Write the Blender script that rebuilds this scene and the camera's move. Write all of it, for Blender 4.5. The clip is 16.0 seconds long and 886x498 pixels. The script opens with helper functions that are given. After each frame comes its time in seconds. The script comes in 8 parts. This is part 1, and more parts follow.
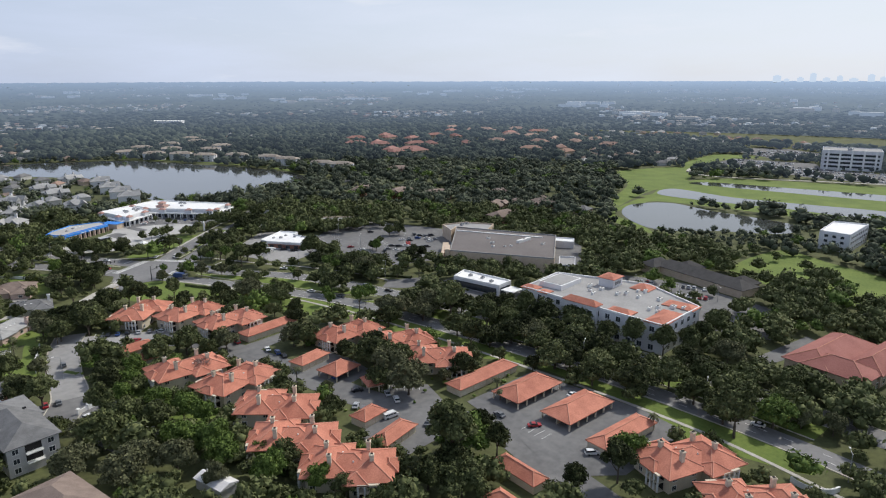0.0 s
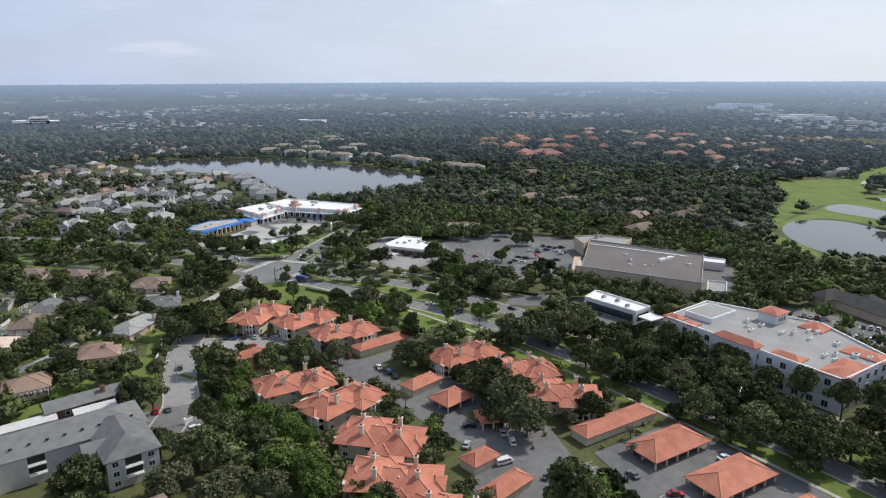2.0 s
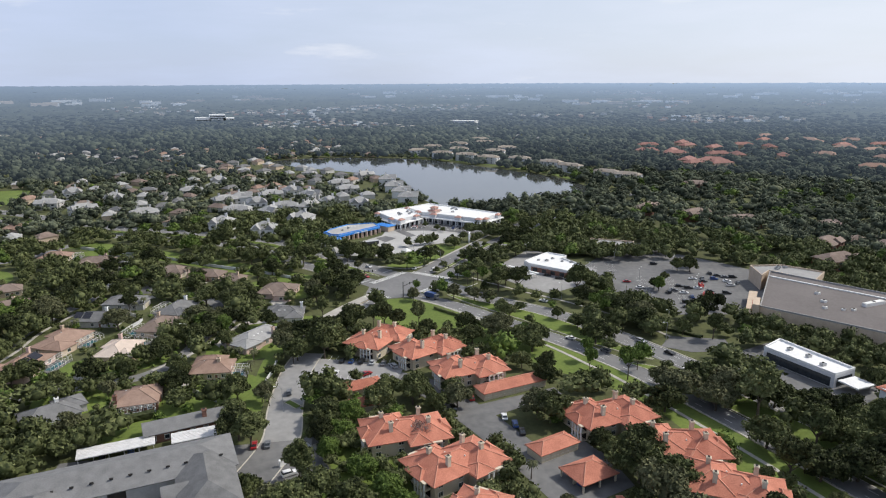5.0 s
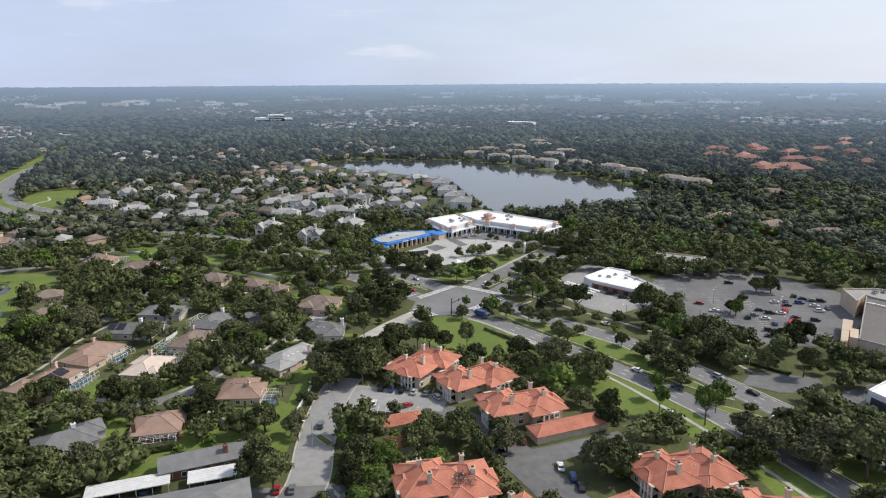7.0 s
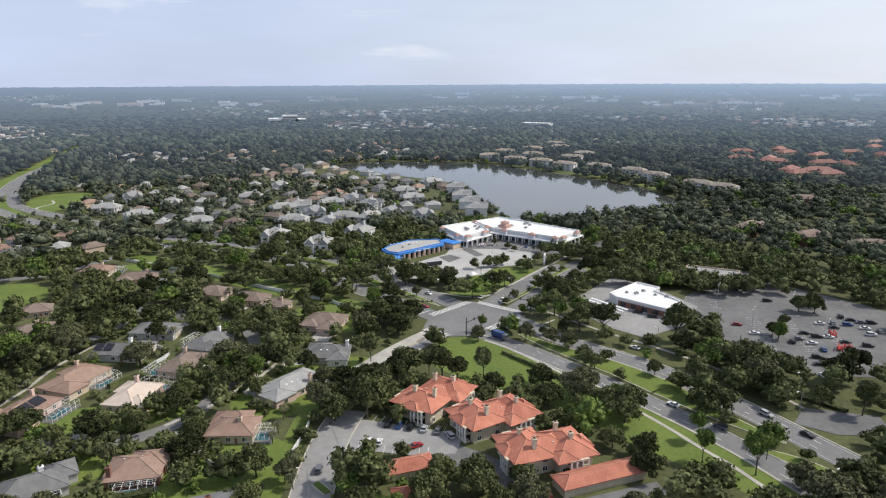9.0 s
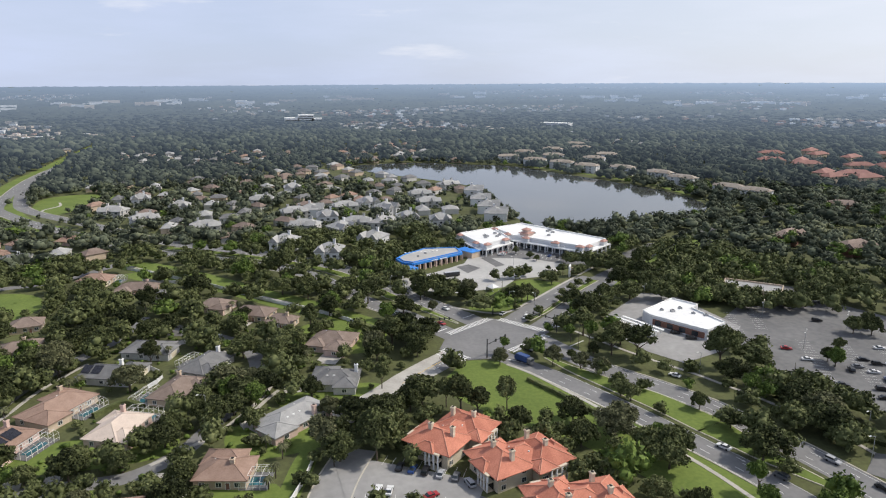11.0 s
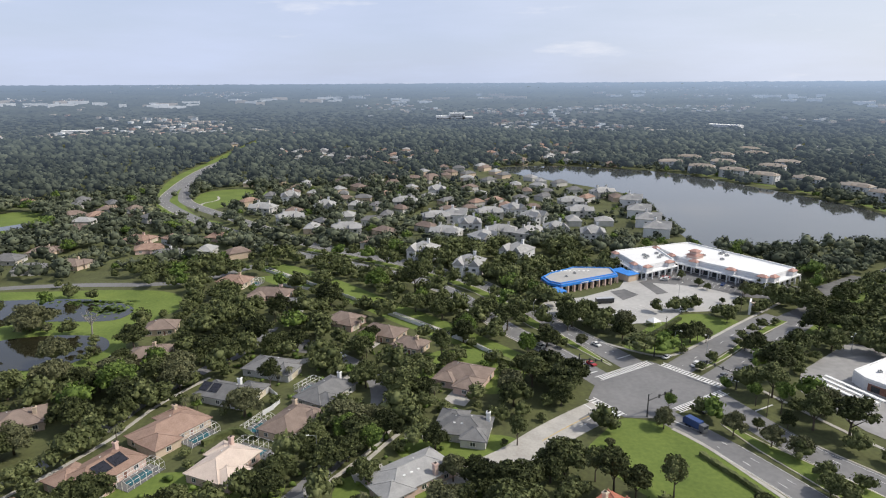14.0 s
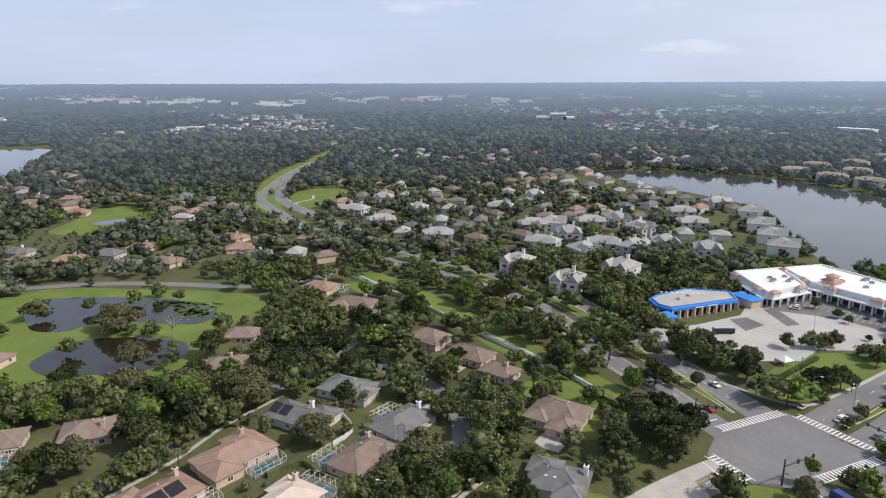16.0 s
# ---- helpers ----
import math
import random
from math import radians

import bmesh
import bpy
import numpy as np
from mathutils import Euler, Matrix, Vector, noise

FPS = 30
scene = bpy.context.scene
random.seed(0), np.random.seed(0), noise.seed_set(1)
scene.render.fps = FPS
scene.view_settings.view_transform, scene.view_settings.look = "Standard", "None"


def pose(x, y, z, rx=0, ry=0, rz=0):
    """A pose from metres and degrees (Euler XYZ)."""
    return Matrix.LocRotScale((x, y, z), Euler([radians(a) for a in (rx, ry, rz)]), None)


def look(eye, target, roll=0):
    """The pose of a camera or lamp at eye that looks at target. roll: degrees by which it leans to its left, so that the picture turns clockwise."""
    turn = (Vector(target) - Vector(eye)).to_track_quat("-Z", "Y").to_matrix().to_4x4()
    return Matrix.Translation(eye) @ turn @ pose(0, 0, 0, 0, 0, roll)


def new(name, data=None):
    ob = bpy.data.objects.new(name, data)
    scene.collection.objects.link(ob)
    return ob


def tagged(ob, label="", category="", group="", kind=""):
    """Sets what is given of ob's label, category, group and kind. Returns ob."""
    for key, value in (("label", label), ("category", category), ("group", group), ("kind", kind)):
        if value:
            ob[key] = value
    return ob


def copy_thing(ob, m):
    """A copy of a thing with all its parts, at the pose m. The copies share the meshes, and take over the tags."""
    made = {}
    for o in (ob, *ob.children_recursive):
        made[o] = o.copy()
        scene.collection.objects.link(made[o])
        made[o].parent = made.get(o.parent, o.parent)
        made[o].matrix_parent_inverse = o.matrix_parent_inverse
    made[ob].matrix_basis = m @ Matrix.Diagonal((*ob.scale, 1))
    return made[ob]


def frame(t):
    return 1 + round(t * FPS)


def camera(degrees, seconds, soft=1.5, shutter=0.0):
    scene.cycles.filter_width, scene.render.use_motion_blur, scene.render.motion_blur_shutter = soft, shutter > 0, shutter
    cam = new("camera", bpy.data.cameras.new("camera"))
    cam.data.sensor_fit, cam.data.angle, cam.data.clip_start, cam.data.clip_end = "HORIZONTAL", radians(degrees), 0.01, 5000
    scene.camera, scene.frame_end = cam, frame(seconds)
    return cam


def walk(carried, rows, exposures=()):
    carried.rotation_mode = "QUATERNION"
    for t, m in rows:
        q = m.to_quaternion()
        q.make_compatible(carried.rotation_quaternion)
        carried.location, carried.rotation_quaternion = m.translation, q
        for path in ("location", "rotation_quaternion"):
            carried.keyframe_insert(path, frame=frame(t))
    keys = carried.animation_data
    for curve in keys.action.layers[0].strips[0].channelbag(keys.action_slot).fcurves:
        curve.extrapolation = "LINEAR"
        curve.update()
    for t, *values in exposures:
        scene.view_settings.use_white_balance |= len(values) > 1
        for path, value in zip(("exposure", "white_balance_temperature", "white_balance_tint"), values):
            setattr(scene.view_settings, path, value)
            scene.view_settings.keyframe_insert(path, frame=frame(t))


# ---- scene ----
cam = camera(68.11, 16.0, soft=1.15)
PATH = [
    (0, (-157.49, -378.31, 112.24), (-87.43, -311.44, 87.33), -0.09),
    (0.5, (-152.26, -373.72, 112.08), (-85.64, -303.40, 87.23), -0.14),
    (1, (-147.35, -368.94, 112.24), (-83.83, -295.79, 87.43), -0.15),
    (1.5, (-142.57, -363.84, 112.17), (-82.94, -287.48, 87.38), -0.15),
    (2, (-137.99, -358.74, 112.26), (-82.80, -279.11, 87.48), -0.17),
    (2.5, (-133.39, -353.76, 112.22), (-81.52, -271.93, 87.46), -0.20),
    (3, (-129.48, -348.27, 112.27), (-80.91, -264.43, 87.56), -0.15),
    (3.5, (-125.55, -342.65, 112.31), (-80.25, -256.99, 87.63), -0.14),
    (4, (-122.19, -337.06, 112.60), (-78.90, -250.40, 87.79), -0.03),
    (4.2, (-120.74, -334.78, 112.47), (-79.98, -246.88, 87.75), -0.13),
    (6.5, (-105.65, -306.30, 111.90), (-73.71, -214.79, 87.31), -0.12),
    (7, (-103.60, -299.94, 112.15), (-75.79, -207.07, 87.59), -0.17),
    (7.5, (-100.86, -292.93, 112.07), (-75.05, -199.49, 87.54), -0.22),
    (8, (-99.13, -286.37, 112.06), (-73.28, -192.93, 87.52), -0.22),
    (8.5, (-97.79, -280.45, 112.21), (-71.87, -187.04, 87.66), -0.23),
    (9, (-96.19, -274.51, 112.44), (-70.46, -181.04, 87.91), -0.13),
    (11.5, (-89.42, -241.28, 112.04), (-68.27, -146.72, 87.33), -0.18),
    (12, (-88.78, -234.45, 112.38), (-71.73, -139.08, 87.57), -0.13),
    (12.5, (-87.50, -227.60, 112.25), (-74.44, -131.62, 87.45), -0.13),
    (13, (-86.27, -221.07, 112.44), (-77.35, -124.61, 87.62), -0.16),
    (13.5, (-85.42, -214.37, 112.28), (-80.30, -117.63, 87.49), -0.13),
    (14, (-84.71, -208.05, 112.43), (-83.00, -111.20, 87.59), -0.17),
    (14.5, (-84.65, -201.09, 112.13), (-86.30, -104.23, 87.32), -0.17),
    (15, (-84.46, -194.36, 112.00), (-89.84, -97.65, 87.17), -0.16),
    (15.5, (-84.70, -186.95, 111.61), (-93.68, -90.50, 86.80), -0.17),
    (16, (-85.08, -180.11, 111.99), (-97.72, -84.09, 87.09), -0.10),
]
walk(cam, [(t, look(eye, target, roll)) for t, eye, target, roll in PATH],
     exposures=[(0.0, -0.12, 6280, 10), (4.0, -0.05, 6350, 10), (9.0, 0.01, 6450, 10), (12.0, 0.0, 6480, 11), (16.0, 0.0, 6500, 11)])

# ---- world and sun ----
SUN_TO = Vector((0.95, -0.06, 1.0)).normalized()
world = bpy.data.worlds.new("sky")
scene.world = world
world.use_nodes = True
wn, wl = world.node_tree.nodes, world.node_tree.links
wn.clear()
w_out = wn.new("ShaderNodeOutputWorld")
w_bg = wn.new("ShaderNodeBackground")
w_bg.inputs["Strength"].default_value = 0.10
w_sky = wn.new("ShaderNodeTexSky")
w_sky.sky_type, w_sky.sun_disc = "NISHITA", False
w_sky.sun_elevation = math.asin(SUN_TO.z)
w_sky.sun_rotation = math.atan2(SUN_TO.x, SUN_TO.y)
w_sky.air_density, w_sky.dust_density, w_sky.ozone_density = 1.0, 1.0, 3.0
w_co = wn.new("ShaderNodeTexCoord")
w_map = wn.new("ShaderNodeMapping")
w_map.inputs["Scale"].default_value = (1.6, 1.6, 9.0)
w_noise = wn.new("ShaderNodeTexNoise")
w_noise.inputs["Scale"].default_value = 1.7
w_noise.inputs["Detail"].default_value = 7.0
w_noise.inputs["Roughness"].default_value = 0.58
w_ramp = wn.new("ShaderNodeValToRGB")
w_ramp.color_ramp.elements[0].position, w_ramp.color_ramp.elements[1].position = 0.40, 0.72
w_ramp.color_ramp.elements[0].color, w_ramp.color_ramp.elements[1].color = (0.80, 0.80, 0.80, 1), (1.0, 1.0, 1.0, 1)
w_mix = wn.new("ShaderNodeMixRGB")
w_dir, w_toward, w_haze = wn.new("ShaderNodeVectorMath"), wn.new("ShaderNodeMapRange"), wn.new("ShaderNodeMixRGB")
w_dir.operation = "DOT_PRODUCT"
w_dir.inputs[1].default_value = SUN_TO
w_toward.inputs["From Min"].default_value, w_toward.inputs["From Max"].default_value = 0.0, 0.8
w_haze.inputs["Color1"].default_value, w_haze.inputs["Color2"].default_value = (6.1, 6.95, 9.0, 1), (9.2, 9.5, 10.0, 1)
wl.new(w_co.outputs["Generated"], w_dir.inputs[0])
wl.new(w_dir.outputs["Value"], w_toward.inputs["Value"])
wl.new(w_toward.outputs["Result"], w_haze.inputs["Fac"])
wl.new(w_haze.outputs["Color"], w_mix.inputs["Color2"])
wl.new(w_co.outputs["Generated"], w_map.inputs["Vector"])
wl.new(w_map.outputs["Vector"], w_noise.inputs["Vector"])
wl.new(w_noise.outputs["Fac"], w_ramp.inputs["Fac"])
w_sep, w_high, w_times = wn.new("ShaderNodeSeparateXYZ"), wn.new("ShaderNodeMapRange"), wn.new("ShaderNodeMath")
w_high.inputs["From Min"].default_value, w_high.inputs["From Max"].default_value = 0.08, 0.75
w_high.inputs["To Min"].default_value, w_high.inputs["To Max"].default_value = 1.0, 0.45
w_times.operation = "MULTIPLY"
wl.new(w_co.outputs["Generated"], w_sep.inputs["Vector"])
wl.new(w_sep.outputs["Z"], w_high.inputs["Value"])
wl.new(w_high.outputs["Result"], w_times.inputs[0])
wl.new(w_ramp.outputs["Color"], w_times.inputs[1])
wl.new(w_times.outputs[0], w_mix.inputs["Fac"])
wl.new(w_sky.outputs["Color"], w_mix.inputs["Color1"])
w_map2, w_puff, w_ramp2, w_mix2 = wn.new("ShaderNodeMapping"), wn.new("ShaderNodeTexNoise"), wn.new("ShaderNodeValToRGB"), wn.new("ShaderNodeMixRGB")
w_map2.inputs["Scale"].default_value = (3.0, 3.0, 15.0)
w_map2.inputs["Location"].default_value = (0.4, 2.3, 0.2)
w_puff.inputs["Scale"].default_value, w_puff.inputs["Detail"].default_value, w_puff.inputs["Roughness"].default_value = 1.5, 8.0, 0.55
w_ramp2.color_ramp.elements[0].position, w_ramp2.color_ramp.elements[1].position = 0.60, 0.80
w_mix2.inputs["Color2"].default_value = (8.9, 9.1, 9.7, 1)
wl.new(w_co.outputs["Generated"], w_map2.inputs["Vector"])
wl.new(w_map2.outputs["Vector"], w_puff.inputs["Vector"])
wl.new(w_puff.outputs["Fac"], w_ramp2.inputs["Fac"])
wl.new(w_ramp2.outputs["Color"], w_mix2.inputs["Fac"])
wl.new(w_mix.outputs["Color"], w_mix2.inputs["Color1"])
wl.new(w_mix2.outputs["Color"], w_bg.inputs["Color"])
wl.new(w_bg.outputs["Background"], w_out.inputs["Surface"])
sun = new("sun", bpy.data.lights.new("sun", "SUN"))
sun.data.energy, sun.data.angle, sun.data.color = 3.8, radians(3.0), (1.0, 0.935, 0.83)
sun.matrix_world = look(SUN_TO * 500, (0, 0, 0))


# ---- materials ----
def mat(name, c1, c2, scale=0.5, rough=0.85, bump=0.0, fine=8.0, metal=0.0, island=0.0, objvar=0.0, spec=0.3,
        c3=None, space="Object", waves=0.0):
    """A surface of two colours mixed by noise at two sizes, with a fine relief; island or objvar vary it piece by piece."""
    m = bpy.data.materials.new(name)
    m.use_nodes = True
    n, l = m.node_tree.nodes, m.node_tree.links
    b = n["Principled BSDF"]
    b.inputs["Roughness"].default_value, b.inputs["Metallic"].default_value = rough, metal
    b.inputs["Specular IOR Level"].default_value = spec
    co = n.new("ShaderNodeTexCoord")
    geo = n.new("ShaderNodeNewGeometry")
    src = geo.outputs["Position"] if space == "World" else co.outputs["Object"]
    big, small = n.new("ShaderNodeTexNoise"), n.new("ShaderNodeTexNoise")
    big.inputs["Scale"].default_value, small.inputs["Scale"].default_value = scale, scale * fine
    big.inputs["Detail"].default_value, small.inputs["Detail"].default_value = 5, 3
    for t in (big, small):
        l.new(src, t.inputs["Vector"])
    add = n.new("ShaderNodeMath")
    add.operation = "MULTIPLY_ADD"
    add.inputs[1].default_value = 0.45
    l.new(small.outputs["Fac"], add.inputs[0])
    half = n.new("ShaderNodeMath")
    half.operation = "MULTIPLY"
    half.inputs[1].default_value = 0.62
    l.new(big.outputs["Fac"], half.inputs[0])
    l.new(half.outputs[0], add.inputs[2])
    last = add.outputs[0]
    if island or objvar:
        for rnd, amount in ((geo.outputs["Random Per Island"], island), (n.new("ShaderNodeObjectInfo").outputs["Random"], objvar)):
            if not amount:
                continue
            vary, off = n.new("ShaderNodeMath"), n.new("ShaderNodeMath")
            vary.operation, off.operation = "MULTIPLY_ADD", "SUBTRACT"
            vary.inputs[1].default_value, off.inputs[1].default_value = amount, amount / 2
            l.new(rnd, vary.inputs[0])
            l.new(last, off.inputs[0])
            l.new(off.outputs[0], vary.inputs[2])
            last = vary.outputs[0]
    ramp = n.new("ShaderNodeValToRGB")
    ramp.color_ramp.elements[0].position, ramp.color_ramp.elements[1].position = 0.33, 0.72
    ramp.color_ramp.elements[0].color, ramp.color_ramp.elements[1].color = (*c1, 1), (*c2, 1)
    if c3:
        e = ramp.color_ramp.elements.new(0.9)
        e.color = (*c3, 1)
    l.new(last, ramp.inputs["Fac"])
    l.new(ramp.outputs["Color"], b.inputs["Base Color"])
    if bump:
        bp = n.new("ShaderNodeBump")
        bp.inputs["Strength"].default_value, bp.inputs["Distance"].default_value = bump, 0.15
        if waves:
            wv = n.new("ShaderNodeTexWave")
            wv.inputs["Scale"].default_value, wv.inputs["Distortion"].default_value = waves, 0.6
            l.new(src, wv.inputs["Vector"])
            l.new(wv.outputs["Fac"], bp.inputs["Height"])
        else:
            l.new(small.outputs["Fac"], bp.inputs["Height"])
        l.new(bp.outputs["Normal"], b.inputs["Normal"])
    return m


M = {}
M["ground"] = mat("ground", (0.052, 0.056, 0.026), (0.115, 0.128, 0.048), 0.05, 0.95, 0.4, 12, space="World", c3=(0.17, 0.15, 0.08))
M["lawn"] = mat("lawn", (0.085, 0.125, 0.026), (0.165, 0.215, 0.048), 0.05, 0.95, 0.3, 14, space="World", c3=(0.24, 0.23, 0.09))
M["asphalt"] = mat("asphalt", (0.15, 0.15, 0.152), (0.225, 0.222, 0.22), 0.06, 0.9, 0.1, 9, space="World", c3=(0.3, 0.29, 0.285))
M["lot"] = mat("old_asphalt", (0.100, 0.100, 0.102), (0.195, 0.193, 0.19), 0.05, 0.9, 0.1, 7, space="World", c3=(0.37, 0.36, 0.35))
M["palelot"] = mat("pale_concrete_lot", (0.22, 0.217, 0.213), (0.34, 0.333, 0.323), 0.04, 0.9, 0.1, 9, space="World", c3=(0.5, 0.49, 0.47))
M["oldconcrete"] = mat("bleached_concrete", (0.34, 0.335, 0.32), (0.47, 0.46, 0.44), 0.05, 0.9, 0.1, 9, space="World", c3=(0.60, 0.59, 0.565))
M["concrete"] = mat("concrete", (0.33, 0.31, 0.28), (0.48, 0.46, 0.42), 0.2, 0.9, 0.1, 6, space="World")
M["kerb"] = mat("kerb", (0.40, 0.37, 0.31), (0.52, 0.49, 0.42), 0.4, 0.9)
M["paint"] = mat("road_paint", (0.55, 0.55, 0.53), (0.78, 0.78, 0.76), 0.6, 0.8)
M["yellow"] = mat("yellow_paint", (0.5, 0.33, 0.05), (0.62, 0.44, 0.1), 0.6, 0.8)
M["water"] = mat("water", (0.050, 0.056, 0.054), (0.075, 0.080, 0.076), 0.02, 0.06, 0.02, 40, space="World", spec=0.6)
M["pondwater"] = mat("pond_water", (0.012, 0.013, 0.008), (0.03, 0.027, 0.015), 0.02, 0.06, 0.02, 40, space="World", spec=0.5)
M["leaf"] = mat("foliage", (0.018, 0.023, 0.009), (0.108, 0.125, 0.050), 0.11, 0.7, 0.4, 9, island=0.34, objvar=0.34, spec=0.1, space="World", c3=(0.185, 0.20, 0.088))
M["leaf_bright"] = mat("bright_foliage", (0.048, 0.078, 0.018), (0.145, 0.205, 0.048), 0.4, 0.7, 0.6, 5, island=0.45, spec=0.12, space="World", c3=(0.18, 0.24, 0.06))
M["leaf_olive"] = mat("olive_foliage", (0.055, 0.060, 0.030), (0.15, 0.155, 0.08), 0.4, 0.75, 0.6, 5, island=0.45, spec=0.12, space="World", c3=(0.2, 0.19, 0.10))
M["leaf_pink"] = mat("blossom_twigs", (0.25, 0.15, 0.12), (0.42, 0.29, 0.24), 0.5, 0.8, 0.4, 5, island=0.4, space="World")
M["woods"] = mat("woods_foliage", (0.028, 0.035, 0.024), (0.130, 0.148, 0.098), 0.02, 0.8, 0.4, 12, island=0.46, spec=0.08, space="World", c3=(0.23, 0.235, 0.13))

# far things, with haze painted on as a pale blue glow
def paint_haze(m, haze_tint=(0.315, 0.41, 0.555)):
    """Paints haze on a far surface as pale emission, more with the distance from the flight, paler towards the sun."""
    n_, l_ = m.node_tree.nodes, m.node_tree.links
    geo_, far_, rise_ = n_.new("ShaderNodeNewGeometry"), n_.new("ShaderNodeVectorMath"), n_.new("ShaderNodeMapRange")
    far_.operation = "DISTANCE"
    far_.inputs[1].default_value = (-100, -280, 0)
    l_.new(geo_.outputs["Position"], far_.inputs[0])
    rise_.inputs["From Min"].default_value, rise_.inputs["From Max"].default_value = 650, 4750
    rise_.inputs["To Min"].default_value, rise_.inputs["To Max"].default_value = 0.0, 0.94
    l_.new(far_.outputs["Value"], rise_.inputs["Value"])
    haze_glow_, both_ = n_.new("ShaderNodeEmission"), n_.new("ShaderNodeMixShader")
    haze_glow_.inputs["Color"].default_value = (*haze_tint, 1)
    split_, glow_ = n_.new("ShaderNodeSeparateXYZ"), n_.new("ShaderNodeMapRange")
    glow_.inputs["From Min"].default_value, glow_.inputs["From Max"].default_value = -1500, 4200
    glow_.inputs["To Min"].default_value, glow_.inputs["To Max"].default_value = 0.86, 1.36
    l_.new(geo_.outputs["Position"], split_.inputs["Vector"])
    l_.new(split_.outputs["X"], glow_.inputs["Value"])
    l_.new(glow_.outputs["Result"], haze_glow_.inputs["Strength"])
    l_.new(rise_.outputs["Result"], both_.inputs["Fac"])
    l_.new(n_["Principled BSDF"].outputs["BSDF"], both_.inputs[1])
    l_.new(haze_glow_.outputs["Emission"], both_.inputs[2])
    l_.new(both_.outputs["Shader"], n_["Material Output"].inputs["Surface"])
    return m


# foliage and canopy with the distance haze mixed in as emission
M["far_leaf"] = paint_haze(mat("distant_foliage", (0.014, 0.019, 0.016), (0.092, 0.106, 0.074), 0.006, 0.9, 0.3, 7, island=0.34, spec=0.05, space="World", c3=(0.16, 0.165, 0.11)))
M["backdrop"] = paint_haze(mat("far_canopy", (0.014, 0.019, 0.017), (0.085, 0.095, 0.068), 0.005, 0.9, 0.0, 14, island=0.35, spec=0.05, space="World", c3=(0.13, 0.125, 0.09)))
# far roofs carry the same painted haze, the towers a paler one
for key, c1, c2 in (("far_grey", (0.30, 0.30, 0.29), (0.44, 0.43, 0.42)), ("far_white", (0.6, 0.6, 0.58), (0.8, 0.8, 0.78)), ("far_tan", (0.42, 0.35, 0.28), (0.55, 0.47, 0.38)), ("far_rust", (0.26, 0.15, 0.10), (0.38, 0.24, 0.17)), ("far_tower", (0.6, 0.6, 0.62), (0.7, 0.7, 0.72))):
    M[key] = paint_haze(mat(key, c1, c2, 0.02, 0.9, island=0.3), (0.50, 0.58, 0.68) if key == "far_tower" else (0.315, 0.41, 0.555))
M["bark"] = mat("bark", (0.06, 0.045, 0.035), (0.14, 0.115, 0.09), 2.0, 0.95, 0.5)
M["deadwood"] = mat("dead_wood", (0.22, 0.20, 0.17), (0.36, 0.33, 0.29), 2.0, 0.9, 0.3)
M["tile"] = mat("terracotta_tiles", (0.31, 0.105, 0.068), (0.57, 0.228, 0.150), 0.22, 0.8, 0.5, 12, objvar=0.16, c3=(0.62, 0.33, 0.235))
M["tile_edge"] = mat("ridge_tiles", (0.47, 0.20, 0.135), (0.60, 0.30, 0.21), 0.5, 0.8, 0.3)
M["tile_pink"] = mat("faded_pink_tiles", (0.36, 0.20, 0.16), (0.50, 0.31, 0.26), 0.3, 0.8, 0.3, 10)
M["tile_red"] = mat("dark_red_tiles", (0.22, 0.075, 0.06), (0.35, 0.14, 0.115), 0.12, 0.8, 0.4, 14, objvar=0.2)
M["tile_dusk"] = mat("dusky_red_tiles", (0.21, 0.105, 0.088), (0.32, 0.17, 0.145), 0.12, 0.8, 0.4, 14, objvar=0.3)
M["stucco"] = mat("cream_stucco", (0.52, 0.45, 0.34), (0.66, 0.59, 0.47), 0.3, 0.9, 0.15)
M["white"] = mat("white_paint", (0.68, 0.68, 0.67), (0.82, 0.82, 0.80), 0.3, 0.7, 0.05)
M["offwhite"] = mat("pale_stucco", (0.55, 0.56, 0.58), (0.70, 0.70, 0.71), 0.2, 0.85, 0.05)
M["greywall"] = mat("grey_siding", (0.42, 0.41, 0.40), (0.56, 0.55, 0.53), 0.4, 0.85, 0.1)
M["tanwall"] = mat("tan_stucco", (0.46, 0.36, 0.27), (0.60, 0.49, 0.38), 0.3, 0.9, 0.1)
M["pinkwall"] = mat("pink_stucco", (0.52, 0.38, 0.33), (0.66, 0.50, 0.44), 0.3, 0.9, 0.1)
M["brick"] = mat("brown_brick", (0.17, 0.08, 0.06), (0.28, 0.15, 0.11), 1.0, 0.9, 0.3)
M["sh_grey"] = mat("grey_shingles", (0.13, 0.13, 0.13), (0.22, 0.22, 0.22), 0.35, 0.9, 0.3, 10, objvar=0.2, spec=0.15)
M["sh_dark"] = mat("dark_shingles", (0.045, 0.043, 0.042), (0.085, 0.082, 0.08), 0.35, 0.9, 0.3, 10, objvar=0.2, spec=0.12)
M["sh_light"] = mat("pale_grey_shingles", (0.26, 0.26, 0.255), (0.40, 0.395, 0.385), 0.35, 0.9, 0.3, 10, objvar=0.2, spec=0.15)
M["sh_brown"] = mat("brown_shingles", (0.17, 0.13, 0.11), (0.28, 0.22, 0.185), 0.35, 0.9, 0.3, 10, objvar=0.2, spec=0.15)
M["sh_tan"] = mat("tan_shingles", (0.25, 0.215, 0.18), (0.38, 0.335, 0.285), 0.3, 0.9, 0.3, 10, objvar=0.25, spec=0.15)
M["sh_rust"] = mat("rust_shingles", (0.22, 0.145, 0.11), (0.35, 0.245, 0.195), 0.3, 0.9, 0.3, 10, objvar=0.15, spec=0.15)
